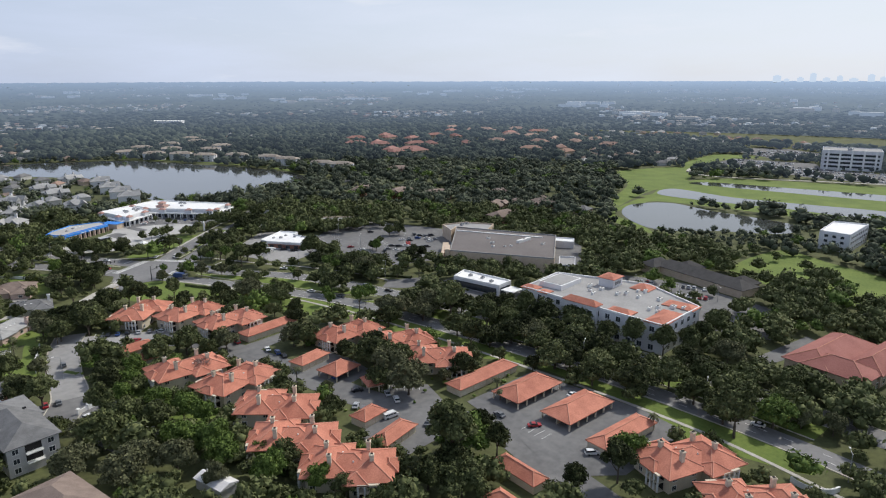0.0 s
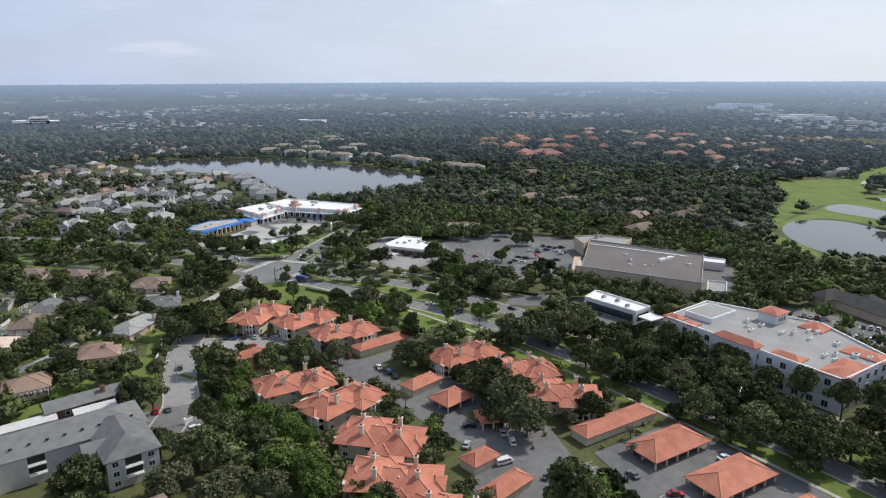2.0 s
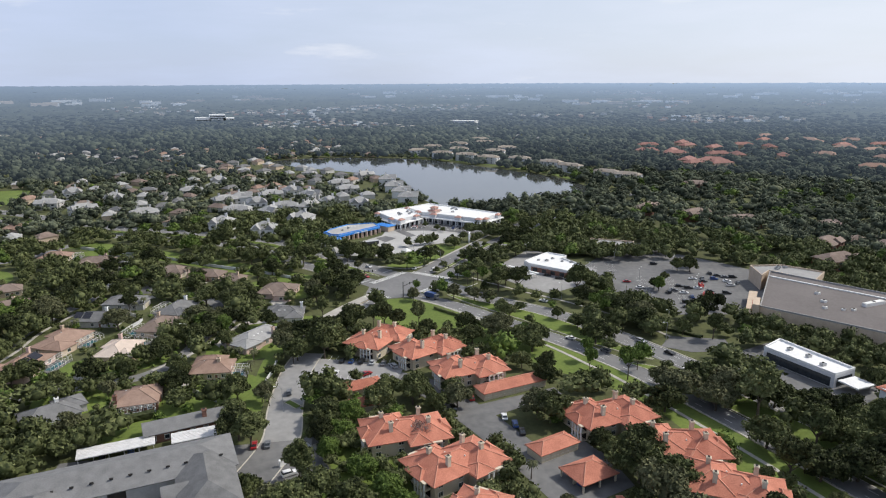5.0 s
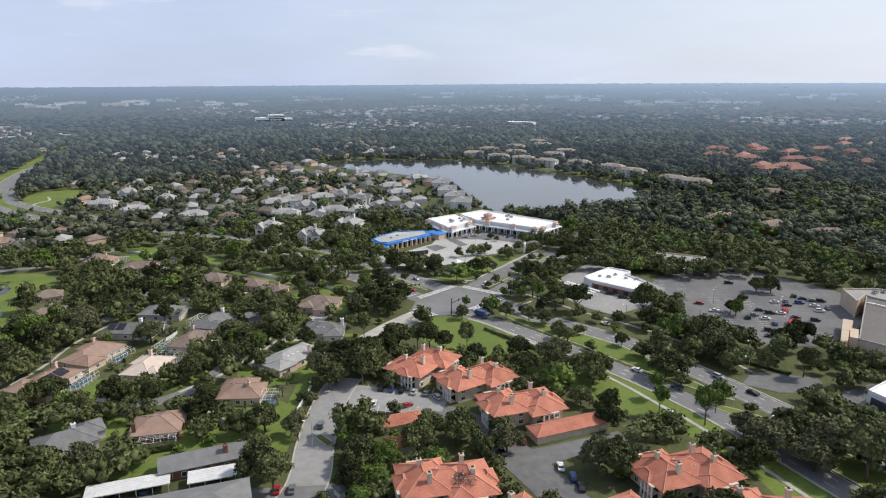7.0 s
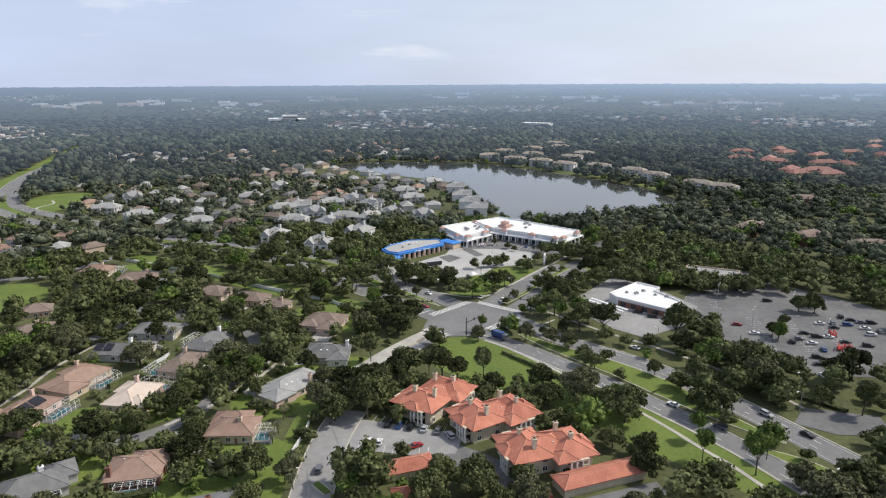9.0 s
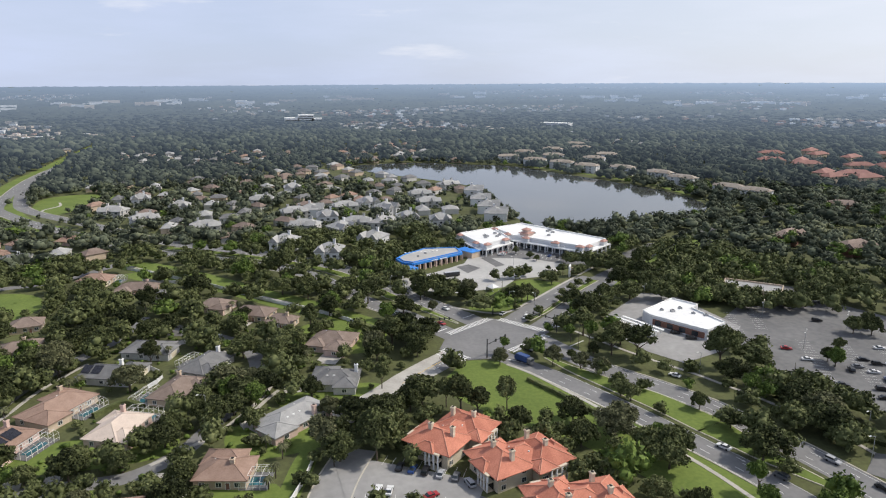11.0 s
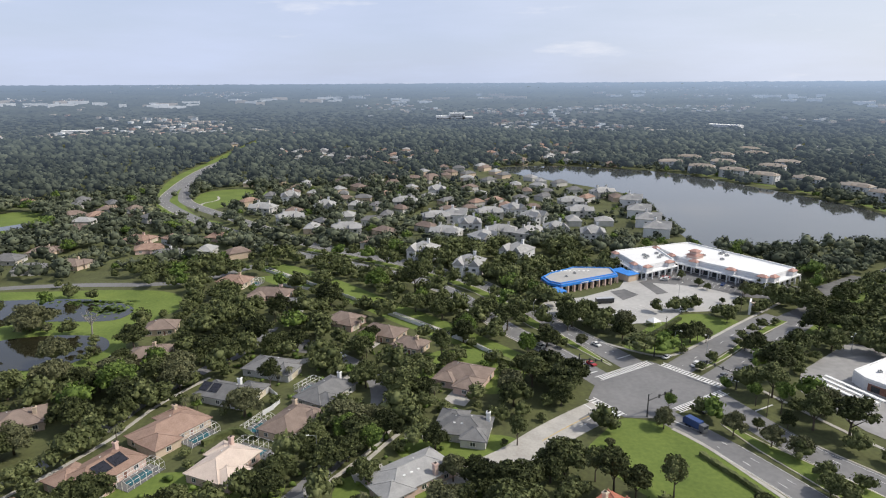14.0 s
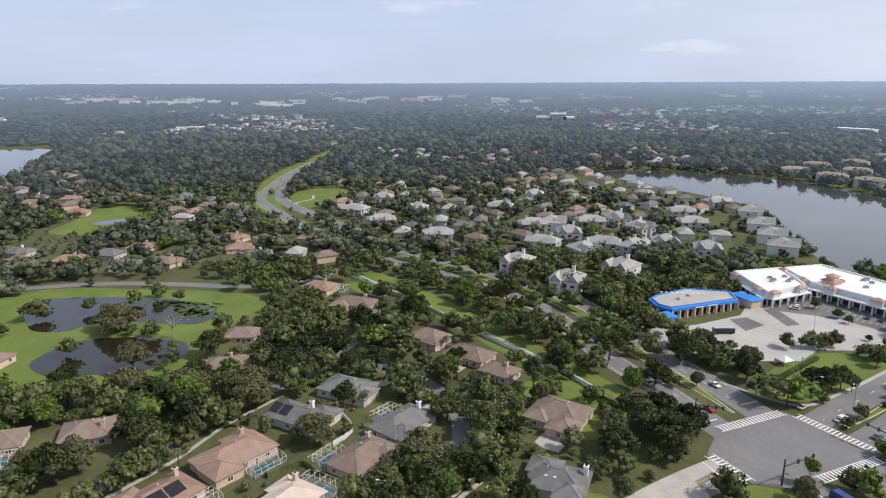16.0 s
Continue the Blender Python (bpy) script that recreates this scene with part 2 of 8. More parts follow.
M["sh_pink"] = mat("pale_pink_shingles", (0.50, 0.41, 0.35), (0.66, 0.56, 0.48), 0.3, 0.9, 0.2, 10, objvar=0.1, spec=0.15)
M["glass"] = mat("window_glass", (0.02, 0.025, 0.03), (0.05, 0.06, 0.07), 0.5, 0.12, spec=0.6)
# near-black: painted shade in porches, balconies and bays; also flues, grilles, vents
M["dark"] = mat("shade_and_vent_black", (0.015, 0.014, 0.013), (0.035, 0.033, 0.03), 0.5, 0.9)
M["door"] = mat("cream_door", (0.50, 0.44, 0.33), (0.62, 0.56, 0.44), 0.6, 0.7, 0.1)
M["trim"] = mat("white_trim", (0.66, 0.65, 0.62), (0.78, 0.77, 0.74), 0.8, 0.7)
M["membrane"] = mat("white_roof_membrane", (0.66, 0.66, 0.65), (0.84, 0.84, 0.82), 0.08, 0.7, 0.05, 8, c3=(0.88, 0.88, 0.87))
M["gravelroof"] = mat("grey_roof_gravel", (0.25, 0.245, 0.24), (0.36, 0.355, 0.345), 0.1, 0.9, 0.1, 12, c3=(0.44, 0.43, 0.42))
M["shoproof"] = mat("pale_roof_gravel", (0.32, 0.315, 0.30), (0.45, 0.44, 0.42), 0.1, 0.9, 0.1, 12, c3=(0.54, 0.53, 0.51))
M["brownroof"] = mat("brown_grey_roof", (0.125, 0.112, 0.107), (0.175, 0.157, 0.15), 0.06, 0.9, 0.1, 16)
M["blue"] = mat("bright_blue_metal", (0.03, 0.19, 0.58), (0.06, 0.28, 0.72), 0.3, 0.45)
M["metalroof"] = mat("white_metal_roof", (0.55, 0.54, 0.53), (0.74, 0.73, 0.72), 0.4, 0.5, 0.2)
M["steel"] = mat("galvanised_steel", (0.30, 0.31, 0.32), (0.42, 0.43, 0.44), 1.0, 0.5, metal=0.5)
M["pole"] = mat("dark_pole", (0.05, 0.05, 0.05), (0.09, 0.09, 0.09), 1.0, 0.6, metal=0.3)
M["rubber"] = mat("rubber", (0.015, 0.015, 0.015), (0.03, 0.03, 0.03), 3.0, 0.9)
M["red"] = mat("red_panel", (0.40, 0.03, 0.03), (0.52, 0.06, 0.05), 0.6, 0.6)
M["solar"] = mat("solar_panel", (0.010, 0.010, 0.014), (0.025, 0.025, 0.032), 1.0, 0.25, spec=0.5)
M["pool"] = mat("pool_water", (0.03, 0.11, 0.135), (0.05, 0.16, 0.19), 0.4, 0.08, spec=0.5)
CARS = {"white": (0.72, 0.72, 0.71), "black": (0.018, 0.018, 0.02), "silver": (0.42, 0.43, 0.45), "grey": (0.14, 0.145, 0.155), "red": (0.33, 0.02, 0.025), "blue": (0.03, 0.07, 0.22)}
for key, c in CARS.items():
    M["car_" + key] = mat(key + "_car_paint", tuple(v * 0.9 for v in c), c, 0.8, 0.3, spec=0.5)


# ---- mesh tools ----
class Mesh:
    """Points and faces of one part."""

    def __init__(self):
        self.v, self.f = [], []

    def add(self, verts, faces):
        n = len(self.v)
        self.v += [tuple(p) for p in verts]
        self.f += [tuple(i + n for i in q) for q in faces]
        return self

    def prism(self, pts, z0, z1):
        """An upright block over a ground outline that runs anticlockwise."""
        n = len(pts)
        faces = [tuple(range(n))[::-1], tuple(range(n, 2 * n))] + [(i, (i + 1) % n, (i + 1) % n + n, i + n) for i in range(n)]
        return self.add([(x, y, z0) for x, y in pts] + [(x, y, z1) for x, y in pts], faces)

    def box(self, x, y, z, sx, sy, sz, rot=0.0):
        """A block with its centre at x, y and its foot at z."""
        c, s = math.cos(radians(rot)), math.sin(radians(rot))
        pts = [(x + c * a - s * b, y + s * a + c * b) for a, b in ((-sx / 2, -sy / 2), (sx / 2, -sy / 2), (sx / 2, sy / 2), (-sx / 2, sy / 2))]
        return self.prism(pts, z, z + sz)

    def hip(self, x, y, z, sx, sy, rise, gable=False, thick=0.25):
        """A hipped or gabled roof with a fascia; its ridge runs along the longer side."""
        a, b = sx / 2, sy / 2
        along = sx >= sy
        k = (a - b if along else b - a)
        if gable:
            k = a if along else b
        k = max(k, 0.05)
        r = [(-k, 0), (k, 0)] if along else [(0, -k), (0, k)]
        lo = [(-a, -b), (a, -b), (a, b), (-a, b)]
        v = [(x + p, y + q, z) for p, q in lo] + [(x + p, y + q, z + thick) for p, q in lo] + [(x + p, y + q, z + thick + rise) for p, q in r]
        f = [(3, 2, 1, 0)] + [(i, (i + 1) % 4, (i + 1) % 4 + 4, i + 4) for i in range(4)]
        f += [(4, 5, 9, 8), (5, 6, 9), (6, 7, 8, 9), (7, 4, 8)] if along else [(4, 5, 8), (5, 6, 9, 8), (6, 7, 9), (7, 4, 8, 9)]
        return self.add(v, f)

    def tube(self, p, q, r0, r1=None, n=6):
        """A round bar from p to q."""
        p, q = Vector(p), Vector(q)
        r1 = r0 if r1 is None else r1
        turn = (q - p).to_track_quat("Z", "Y").to_matrix()
        ring = [turn @ Vector((math.cos(6.2832 * i / n), math.sin(6.2832 * i / n), 0)) for i in range(n)]
        v = [p + o * r0 for o in ring] + [q + o * r1 for o in ring]
        return self.add(v, [(i, (i + 1) % n, (i + 1) % n + n, i + n) for i in range(n)] + [tuple(range(n))[::-1], tuple(range(n, 2 * n))])

    def data(self, name, material, smooth=False):
        me = bpy.data.meshes.new(name)
        me.from_pydata(self.v, [], self.f)
        me.materials.append(material)
        if smooth:
            me.polygons.foreach_set("use_smooth", [True] * len(me.polygons))
        me.update()
        return me


def part(name, mesh, material, parent=None, label="", at=None):
    """One mesh object, under a thing or a part."""
    ob = new(name, mesh.data(name, M[material]) if isinstance(mesh, Mesh) else mesh)
    ob.parent = parent
    if at is not None:
        ob.matrix_basis = at
    if label:
        ob["label"] = label
    return ob


def thing(name, label, category, x=0, y=0, z=0, rot=0, group=""):
    ob = new(name)
    ob.matrix_basis = pose(x, y, z, 0, 0, rot)
    return tagged(ob, label, category, group)


def setting(name, mesh, material, label, category):
    return tagged(part(name, mesh, material), label, category, kind="structure")


def curve(pts, steps=8, closed=False):
    """A smooth line through a few plan points."""
    n, out = len(pts), []
    for i in range(n if closed else n - 1):
        p = [Vector(pts[(i + k) % n] if closed else pts[min(max(i + k, 0), n - 1)]) for k in (-1, 0, 1, 2)]
        for s in range(steps):
            t = s / steps
            out.append(0.5 * (2 * p[1] + (p[2] - p[0]) * t + (2 * p[0] - 5 * p[1] + 4 * p[2] - p[3]) * t * t + (3 * p[1] - p[0] - 3 * p[2] + p[3]) * t ** 3))
    if not closed:
        out.append(Vector(pts[-1]))
    return [tuple(o) for o in out]


# ---- plan of what is taken up, so that trees keep off it ----
CELL, X0, Y0, NX, NY = 2.0, -1100.0, -460.0, 1150, 800
TAKEN = np.zeros((NX, NY), dtype=np.uint8)


def take(pts, grow=0.0, value=1):
    """Marks the cells inside an outline."""
    p = np.array(pts, float)
    lo, hi = p.min(0) - grow - CELL, p.max(0) + grow + CELL
    i0, j0 = max(int((lo[0] - X0) / CELL), 0), max(int((lo[1] - Y0) / CELL), 0)
    i1, j1 = min(int((hi[0] - X0) / CELL) + 1, NX), min(int((hi[1] - Y0) / CELL) + 1, NY)
    if i1 <= i0 or j1 <= j0:
        return
    gx, gy = np.meshgrid(X0 + (np.arange(i0, i1) + 0.5) * CELL, Y0 + (np.arange(j0, j1) + 0.5) * CELL, indexing="ij")
    inside = np.zeros(gx.shape, bool)
    near = np.full(gx.shape, 1e9)
    for (ax, ay), (bx, by) in zip(p, np.roll(p, -1, 0)):
        cross = (ay > gy) != (by > gy)
        inside ^= cross & (gx < (bx - ax) * (gy - ay) / (by - ay + 1e-12) + ax)
        if grow:
            t = np.clip(((gx - ax) * (bx - ax) + (gy - ay) * (by - ay)) / ((bx - ax) ** 2 + (by - ay) ** 2 + 1e-9), 0, 1)
            near = np.minimum(near, np.hypot(gx - ax - t * (bx - ax), gy - ay - t * (by - ay)))
    TAKEN[i0:i1, j0:j1][inside | (near < grow)] = value


def taken(x, y):
    i, j = int((x - X0) / CELL), int((y - Y0) / CELL)
    return TAKEN[i, j] if 0 <= i < NX and 0 <= j < NY else 0


def ribbon_points(line, width, ends=None):
    """Left and right edges of a strip along a line; ends: its widths at start and end."""
    p = [Vector(q) for q in line]
    left, right = [], []
    for i, q in enumerate(p):
        d = (p[min(i + 1, len(p) - 1)] - p[max(i - 1, 0)]).normalized()
        w = width if ends is None else ends[0] + (ends[1] - ends[0]) * i / (len(p) - 1)
        o = Vector((-d.y, d.x)) * w / 2
        left.append(q + o), right.append(q - o)
    return left, right


def strip(name, pts, width, z, material, label, category, keep=True, smooth=True, thick=0.0, ends=None):
    """A road, walk or marking along a smooth line."""
    line = curve(pts) if smooth else pts
    left, right = ribbon_points(line, width, ends)
    m, n = Mesh(), len(line)
    m.add([(*q, z) for q in left] + [(*q, z) for q in right], [(i, i + n, i + n + 1, i + 1) for i in range(n - 1)])
    if thick:
        m.add([(*q, z) for q in left] + [(*q, z - thick) for q in left], [(i, i + 1, i + n + 1, i + n) for i in range(n - 1)])
        m.add([(*q, z) for q in right] + [(*q, z - thick) for q in right], [(i + n, i + n + 1, i + 1, i) for i in range(n - 1)])
    if keep:
        take([tuple(q) for q in left] + [tuple(q) for q in right[::-1]])
    return setting(name, m, material, label, category)


LAYER = [0]


def area(name, pts, z, material, label, category, rounded=True, keep=True, thick=0.0, grow=0.0):
    """A flat piece of ground with an outline."""
    LAYER[0] += 1
    z += (0.0012 if material == "lawn" else 0.0025) * (LAYER[0] % 24)
    line = curve(pts, 6, True) if rounded else list(pts)
    if sum(a[0] * b[1] - b[0] * a[1] for a, b in zip(line, line[1:] + line[:1])) < 0:
        line = line[::-1]
    m = Mesh()
    if thick:
        m.prism(line, z - thick, z)
    else:
        m.add([(*q, z) for q in line], [tuple(range(len(line)))])
    if keep:
        take(line, grow)
    return setting(name, m, material, label, category)


# ---- ground to the horizon ----
MID = (-100.0, -280.0)


def lift(r, a):
    """The far land swells a little, so that its edge lies where the horizon is; a: the bearing."""
    top = 92.0 + 12.0 * np.clip((1.75 - a) / 0.7, 0, 1)
    return top * (np.clip(r - 1500, 0, None) / 3250) ** 1.5


def make_ground():
    radii = [0, 60, 150, 300, 500, 750, 1000, 1250, 1500] + [1500 + 3250 * i / 26 for i in range(1, 27)]
    n, m = 96, Mesh()
    v, f = [(MID[0], MID[1], 0.0)], []
    for r in radii[1:]:
        v += [(MID[0] + r * math.cos(6.283185 * i / n), MID[1] + r * math.sin(6.283185 * i / n), float(lift(r, abs((6.283185 * i / n + 3.1416) % 6.283185 - 3.1416)))) for i in range(n)]
    f += [(0, 1 + i, 1 + (i + 1) % n) for i in range(n)]
    for k in range(len(radii) - 2):
        a, b = 1 + k * n, 1 + (k + 1) * n
        f += [(a + i, b + i, b + (i + 1) % n, a + (i + 1) % n) for i in range(n)]
    m.add(v, f)
    return setting("ground", m, "ground", "flat ground of grass, leaf litter and bare soil", "ground")


make_ground()

# ---- water ----
def water(name, pts, label, shore=3.0, kind="water"):
    line = curve(pts, 6, True)
    area(name, pts, 0.10, kind, label, "water", grow=shore)
    return line


water("lake", [(19, 672), (93, 678), (167, 640), (217, 606), (252, 525), (285, 434), (304, 360), (296, 282), (249, 236), (189, 232),
               (129, 222), (103, 245), (110, 330), (122, 424), (91, 494), (59, 540), (26, 590), (5, 640)], "still grey lake reflecting a pale sky")
water("pond_east", [(350, -108), (398, -90), (431, -112), (418, -158), (415, -192), (402, -234), (366, -232), (342, -192), (316, -154)], "dark pond beside a green lawn")
water("canal_near", [(470, -82), (514, -78), (502, -142), (508, -200), (520, -280), (500, -400), (450, -400), (468, -280), (474, -200), (466, -140)], "long narrow pond between grass banks")
water("canal_far", [(560, -76), (586, -92), (600, -160), (618, -253), (640, -400), (600, -400), (578, -259), (566, -160)], "long narrow pond between grass banks")
water("pond_west", [(-342, 111), (-326, 91), (-310, 77), (-295, 79), (-287, 90), (-269, 94), (-240, 95), (-238, 113), (-261, 126), (-292, 128), (-328, 123)], "dark pond with lily pads and low grass banks", kind="pondwater")
water("pond_garden", [(-284, 42), (-286, 54), (-281, 68), (-268, 74), (-252, 76), (-234, 73), (-226, 60), (-231, 49), (-238, 41), (-254, 37), (-270, 34)], "brown garden pond with a bare fallen tree", kind="pondwater")
water("lake_west", [(-980, 800), (-880, 835), (-760, 640), (-690, 510), (-760, 470), (-1000, 560)], "pale lake beyond the woods")
water("pond_north", [(-436, 298), (-424, 318), (-408, 332), (-402, 318), (-416, 298)], "small pond in a lawn")

# ---- lawns and fields ----
def lawn(name, pts, label="mown green lawn", z=0.03, keep=2):
    line = curve(pts, 6, True)
    area(name, pts, z, "lawn", label, "lawn", keep=False)
    take(line, 0.0, keep)


lawn("lawn_park", [(-34, -26), (-14, -10), (2, -16), (18, -52), (36, -92), (46, -135), (52, -200), (56, -285), (52, -318), (40, -340), (34, -300), (44, -270), (44, -230), (30, -200), (32, -150), (14, -112), (-2, -78), (-26, -48)], "mown lawn sloping from the road to the flats")
lawn("lawn_corner", [(-2, 54), (16, 79), (31, 92), (46, 97), (56, 91), (62, 85), (52, 68), (29, 56), (14, 49)], "mown lawn at the street corner")
lawn("lawn_lot_strip", [(46, 131), (52, 137), (59, 137), (64, 124), (66, 112), (61, 104), (53, 107), (50, 118)], "grass strip between two car parks", z=0.11)
lawn("lawn_park_tip", [(-36, -26), (-28, -14), (-20, -6), (-10, -8), (0, -14), (2, -22), (-14, -18)], "mown lawn beside the side street", z=0.034)
lawn("lawn_roadside", [(-58, 40), (-76, 62), (-100, 86), (-128, 118), (-150, 142), (-180, 170), (-196, 190), (-180, 196), (-140, 160), (-104, 118), (-80, 92), (-56, 62), (-38, 36)], "grass verge with a footpath along the boulevard")
lawn("lawn_pond", [(-372, 40), (-356, 128), (-290, 142), (-232, 140), (-214, 112), (-226, 80), (-212, 40), (-250, 20), (-310, 18)], "bright lawn round the ponds")
lawn("lawn_golf", [(560, 40), (650, 20), (690, -20), (560, -70), (528, -66), (460, -70), (380, -86), (352, -90), (420, -60), (520, -20)], "wide green lawn of a golf course")
lawn("lawn_pond_east", [(300, -160), (330, -104), (400, -84), (445, -86), (452, -140), (440, -150), (432, -100), (405, -96), (350, -100), (322, -140)], "grass bank round the pond")
lawn("lawn_canal", [(440, -90), (470, -76), (560, -62), (640, -120), (690, -400), (420, -400), (440, -260)], "green banks between the canals")
lawn("lawn_east", [(240, -240), (312, -246), (300, -280), (270, -330), (216, -310), (222, -280)], "sunlit yellow-green lawn among trees")
lawn("lawn_gate", [(-84, -62), (-93, -90), (-99, -112), (-104, -112), (-98, -86), (-90, -60)], "narrow strip of grass along the gate drive")
lawn("lawn_north", [(-304, 385), (-322, 470), (-290, 496), (-250, 470), (-268, 420), (-284, 378)], "mown field with a winding footpath")
lawn("lawn_north_pond", [(-445, 262), (-458, 310), (-472, 345), (-447, 378), (-405, 332), (-410, 303), (-396, 266)], "green lawn round a small pond")
lawn("lawn_hedge", [(-186, 168), (-173, 150), (-150, 140), (-142, 146), (-160, 166)], "green lawn behind a clipped hedge")
lawn("lawn_lakeshore", [(228, 622), (264, 560), (300, 470), (322, 380), (312, 330), (310, 420), (270, 530)], "grass bank of the lake")
lawn("lawn_cross_street", [(96, 68), (160, 122), (215, 158), (235, 172), (225, 180), (150, 136), (90, 84)], "grass verge of the cross street")
for hx, hy, sx, sy, rot in ((-92, -46, 34, 22, 12), (-72, -26, 26, 18, 0), (-134, -98, 30, 22, 8), (-108, -86, 22, 22, 0), (-70, 34, 36, 30, -20), (-160, -72, 22, 22, 0), (-152, -44, 40, 16, 0), (-72, -158, 16, 50, 0), (-85, -20, 20, 12, 20)):
    c, s = math.cos(radians(rot)), math.sin(radians(rot))
    pts = [(hx + c * a - s * b, hy + s * a + c * b) for a, b in ((-sx / 2, -sy / 2), (sx / 2, -sy / 2), (sx / 2, sy / 2), (-sx / 2, sy / 2))]
    area("lawn_garden", pts, 0.022, "lawn", "mown garden lawn", "lawn", keep=False)

# ---- roads ----
FAR_VERGE = [(-262, 312), (-300, 350), (-346, 440), (-378, 552), (-390, 642), (-393, 715), (-404, 867), (-416, 1080)]
strip("verge_far_boulevard", FAR_VERGE, 23.0, 0.026, "lawn", "grass verge of the far boulevard", "lawn", keep=False)
a_, b_ = ribbon_points(curve(FAR_VERGE), 23.0)
take(list(a_) + list(b_)[::-1], 0, 2)
SW_SE = [(-7, 0), (8, -26), (21, -54), (34, -87), (42, -111), (48, -140), (54, -200), (57, -260), (56, -300), (53, -335), (45, -380), (36, -430)]
NE_SE = [(17, 12), (30, -24), (44, -47), (54, -67), (63, -99), (68, -122), (75, -160), (81, -220), (83, -280), (80, -330), (70, -385), (58, -430)]
SW_NW = [(-14, 14), (-34, 54), (-51, 82), (-78, 140), (-125, 184), (-181, 224), (-198, 241), (-231, 280), (-270, 320), (-330, 400), (-352, 450), (-380, 615), (-390, 800)]
NE_NW = [(2, 26), (-10, 52), (-30, 90), (-58, 150), (-106, 198), (-163, 240), (-182, 258), (-214, 296), (-250, 336), (-310, 404), (-336, 456), (-364, 560), (-374, 640), (-380, 740)]
CROSS_N = [(6, 26), (23, 42), (40, 57), (58, 74), (84, 92)]
CROSS_S = [(14, 14), (34, 31), (50, 46), (70, 64), (92, 84)]
CROSS_FAR = [(82, 84), (112, 106), (170, 150), (210, 178), (295, 218), (380, 250)]
STUB = [(-14, 8), (-30, -3), (-46, -16), (-62, -31), (-82, -44)]
GATE = [(-72, -62), (-79, -76), (-84, -90), (-89, -108), (-94, -130), (-106, -150)]
strip("road_boulevard_south_west", SW_SE, 10.0, 0.060, "asphalt", "grey asphalt carriageway of a divided boulevard", "road")
strip("road_boulevard_south_east", NE_SE, 12.0, 0.064, "asphalt", "grey asphalt carriageway of a divided boulevard", "road")
strip("road_boulevard_north_west", SW_NW, 11.5, 0.068, "asphalt", "grey asphalt carriageway of a divided boulevard", "road")
strip("road_boulevard_north_east", NE_NW, 12.0, 0.072, "asphalt", "grey asphalt carriageway of a divided boulevard", "road")
strip("road_cross_north", CROSS_N, 11.0, 0.076, "asphalt", "asphalt lanes of the cross street", "road")
strip("road_cross_south", CROSS_S, 11.0, 0.080, "asphalt", "asphalt lanes of the cross street", "road")
strip("road_cross_far", CROSS_FAR, 10.0, 0.084, "lot", "cross street running on between trees", "road")
strip("road_stub", STUB, 13.0, 0.056, "concrete", "pale worn side street leading into trees", "road")
strip("road_gate_drive", GATE, 12.0, 0.050, "palelot", "pale worn entry drive of the gated flats", "road")
area("road_crossing", [(-20, 26), (5, 41), (26, 16), (1, -1), (-10, -6), (-19, -5), (-28, 9)], 0.090, "asphalt", "broad asphalt street crossing", "road", rounded=False)
RES = [(-215, -66), (-188, -64), (-157, -62), (-139, -61), (-126, -51), (-118, -36), (-109, -15), (-104, 8), (-110, 33), (-127, 52), (-143, 64)]
strip("road_residential", RES, 6.4, 0.052, "asphalt", "pale residential street between houses", "road")
area("road_new_patch", [(-35, -6), (-26, 2), (-22.5, -3.5), (-32, -13)], 0.062, "asphalt", "dark patch of newer asphalt with turn arrows", "road", rounded=False)
area("road_turning_circle", [(-148, 60), (-141, 68), (-134, 64), (-130, 56), (-140, 53)], 0.055, "lot", "end of a residential street", "road")
strip("road_pond_loop", [(-400, 118), (-333, 146), (-285, 153), (-242, 154), (-215, 166), (-190, 200)], 7.0, 0.05, "asphalt", "street curving past the pond", "road")
strip("road_side_west", [(-250, -92), (-228, -64), (-212, -42), (-202, -27), (-195, -11), (-189, 12), (-178, 34), (-166, 56), (-160, 84)], 6.0, 0.048, "asphalt", "pale residential street between houses", "road")
strip("path_field", [(-296, 388), (-302, 410), (-294, 430), (-300, 450)], 2.2, 0.06, "concrete", "winding pale footpath", "path")
strip("path_golf", [(690, -20), (650, -38), (640, -90), (700, -240), (730, -400)], 5.0, 0.07, "concrete", "pale cart path", "path")

# car parks
def lot(name, pts, z, label, rounded=False, material="lot"):
    area(name, pts, z, material, label, "car park", rounded=rounded)


lot("car_park_flats_north", [(-80, -64), (-68, -70), (-52, -80), (-38, -89), (-44, -99), (-58, -96), (-70, -90), (-78, -92)], 0.10, "worn grey car park before the flats", material="palelot")
strip("drive_flats", [(-48, -97), (-36, -112), (-30, -133), (-25, -161), (-22, -191), (-19, -210), (-14, -228), (-7, -244), (-4, -262), (-9, -280), (-14, -300), (-22, -330)], 13.0, 0.104, "lot", "worn grey drive between flats and garages", "road")
lot("car_park_flats_garages", [(-26, -141), (8, -135), (8, -129), (-24, -131)], 0.108, "worn grey car park before garages")
lot("car_park_flats_middle", [(-24, -195), (-3, -192), (-1, -176), (-4, -160), (-22, -160)], 0.112, "worn grey car park round a carport")
lot("car_park_flats_south", [(-2, -262), (4, -236), (40, -238), (42, -284), (38, -302), (2, -300), (-12, -286)], 0.116, "pale worn car park round carports", material="lot")
lot("car_park_flats_bays", [(-26, -222), (-6, -206), (4, -216), (-4, -236), (-14, -246), (-40, -246), (-38, -226)], 0.120, "worn grey car park with marked bays")
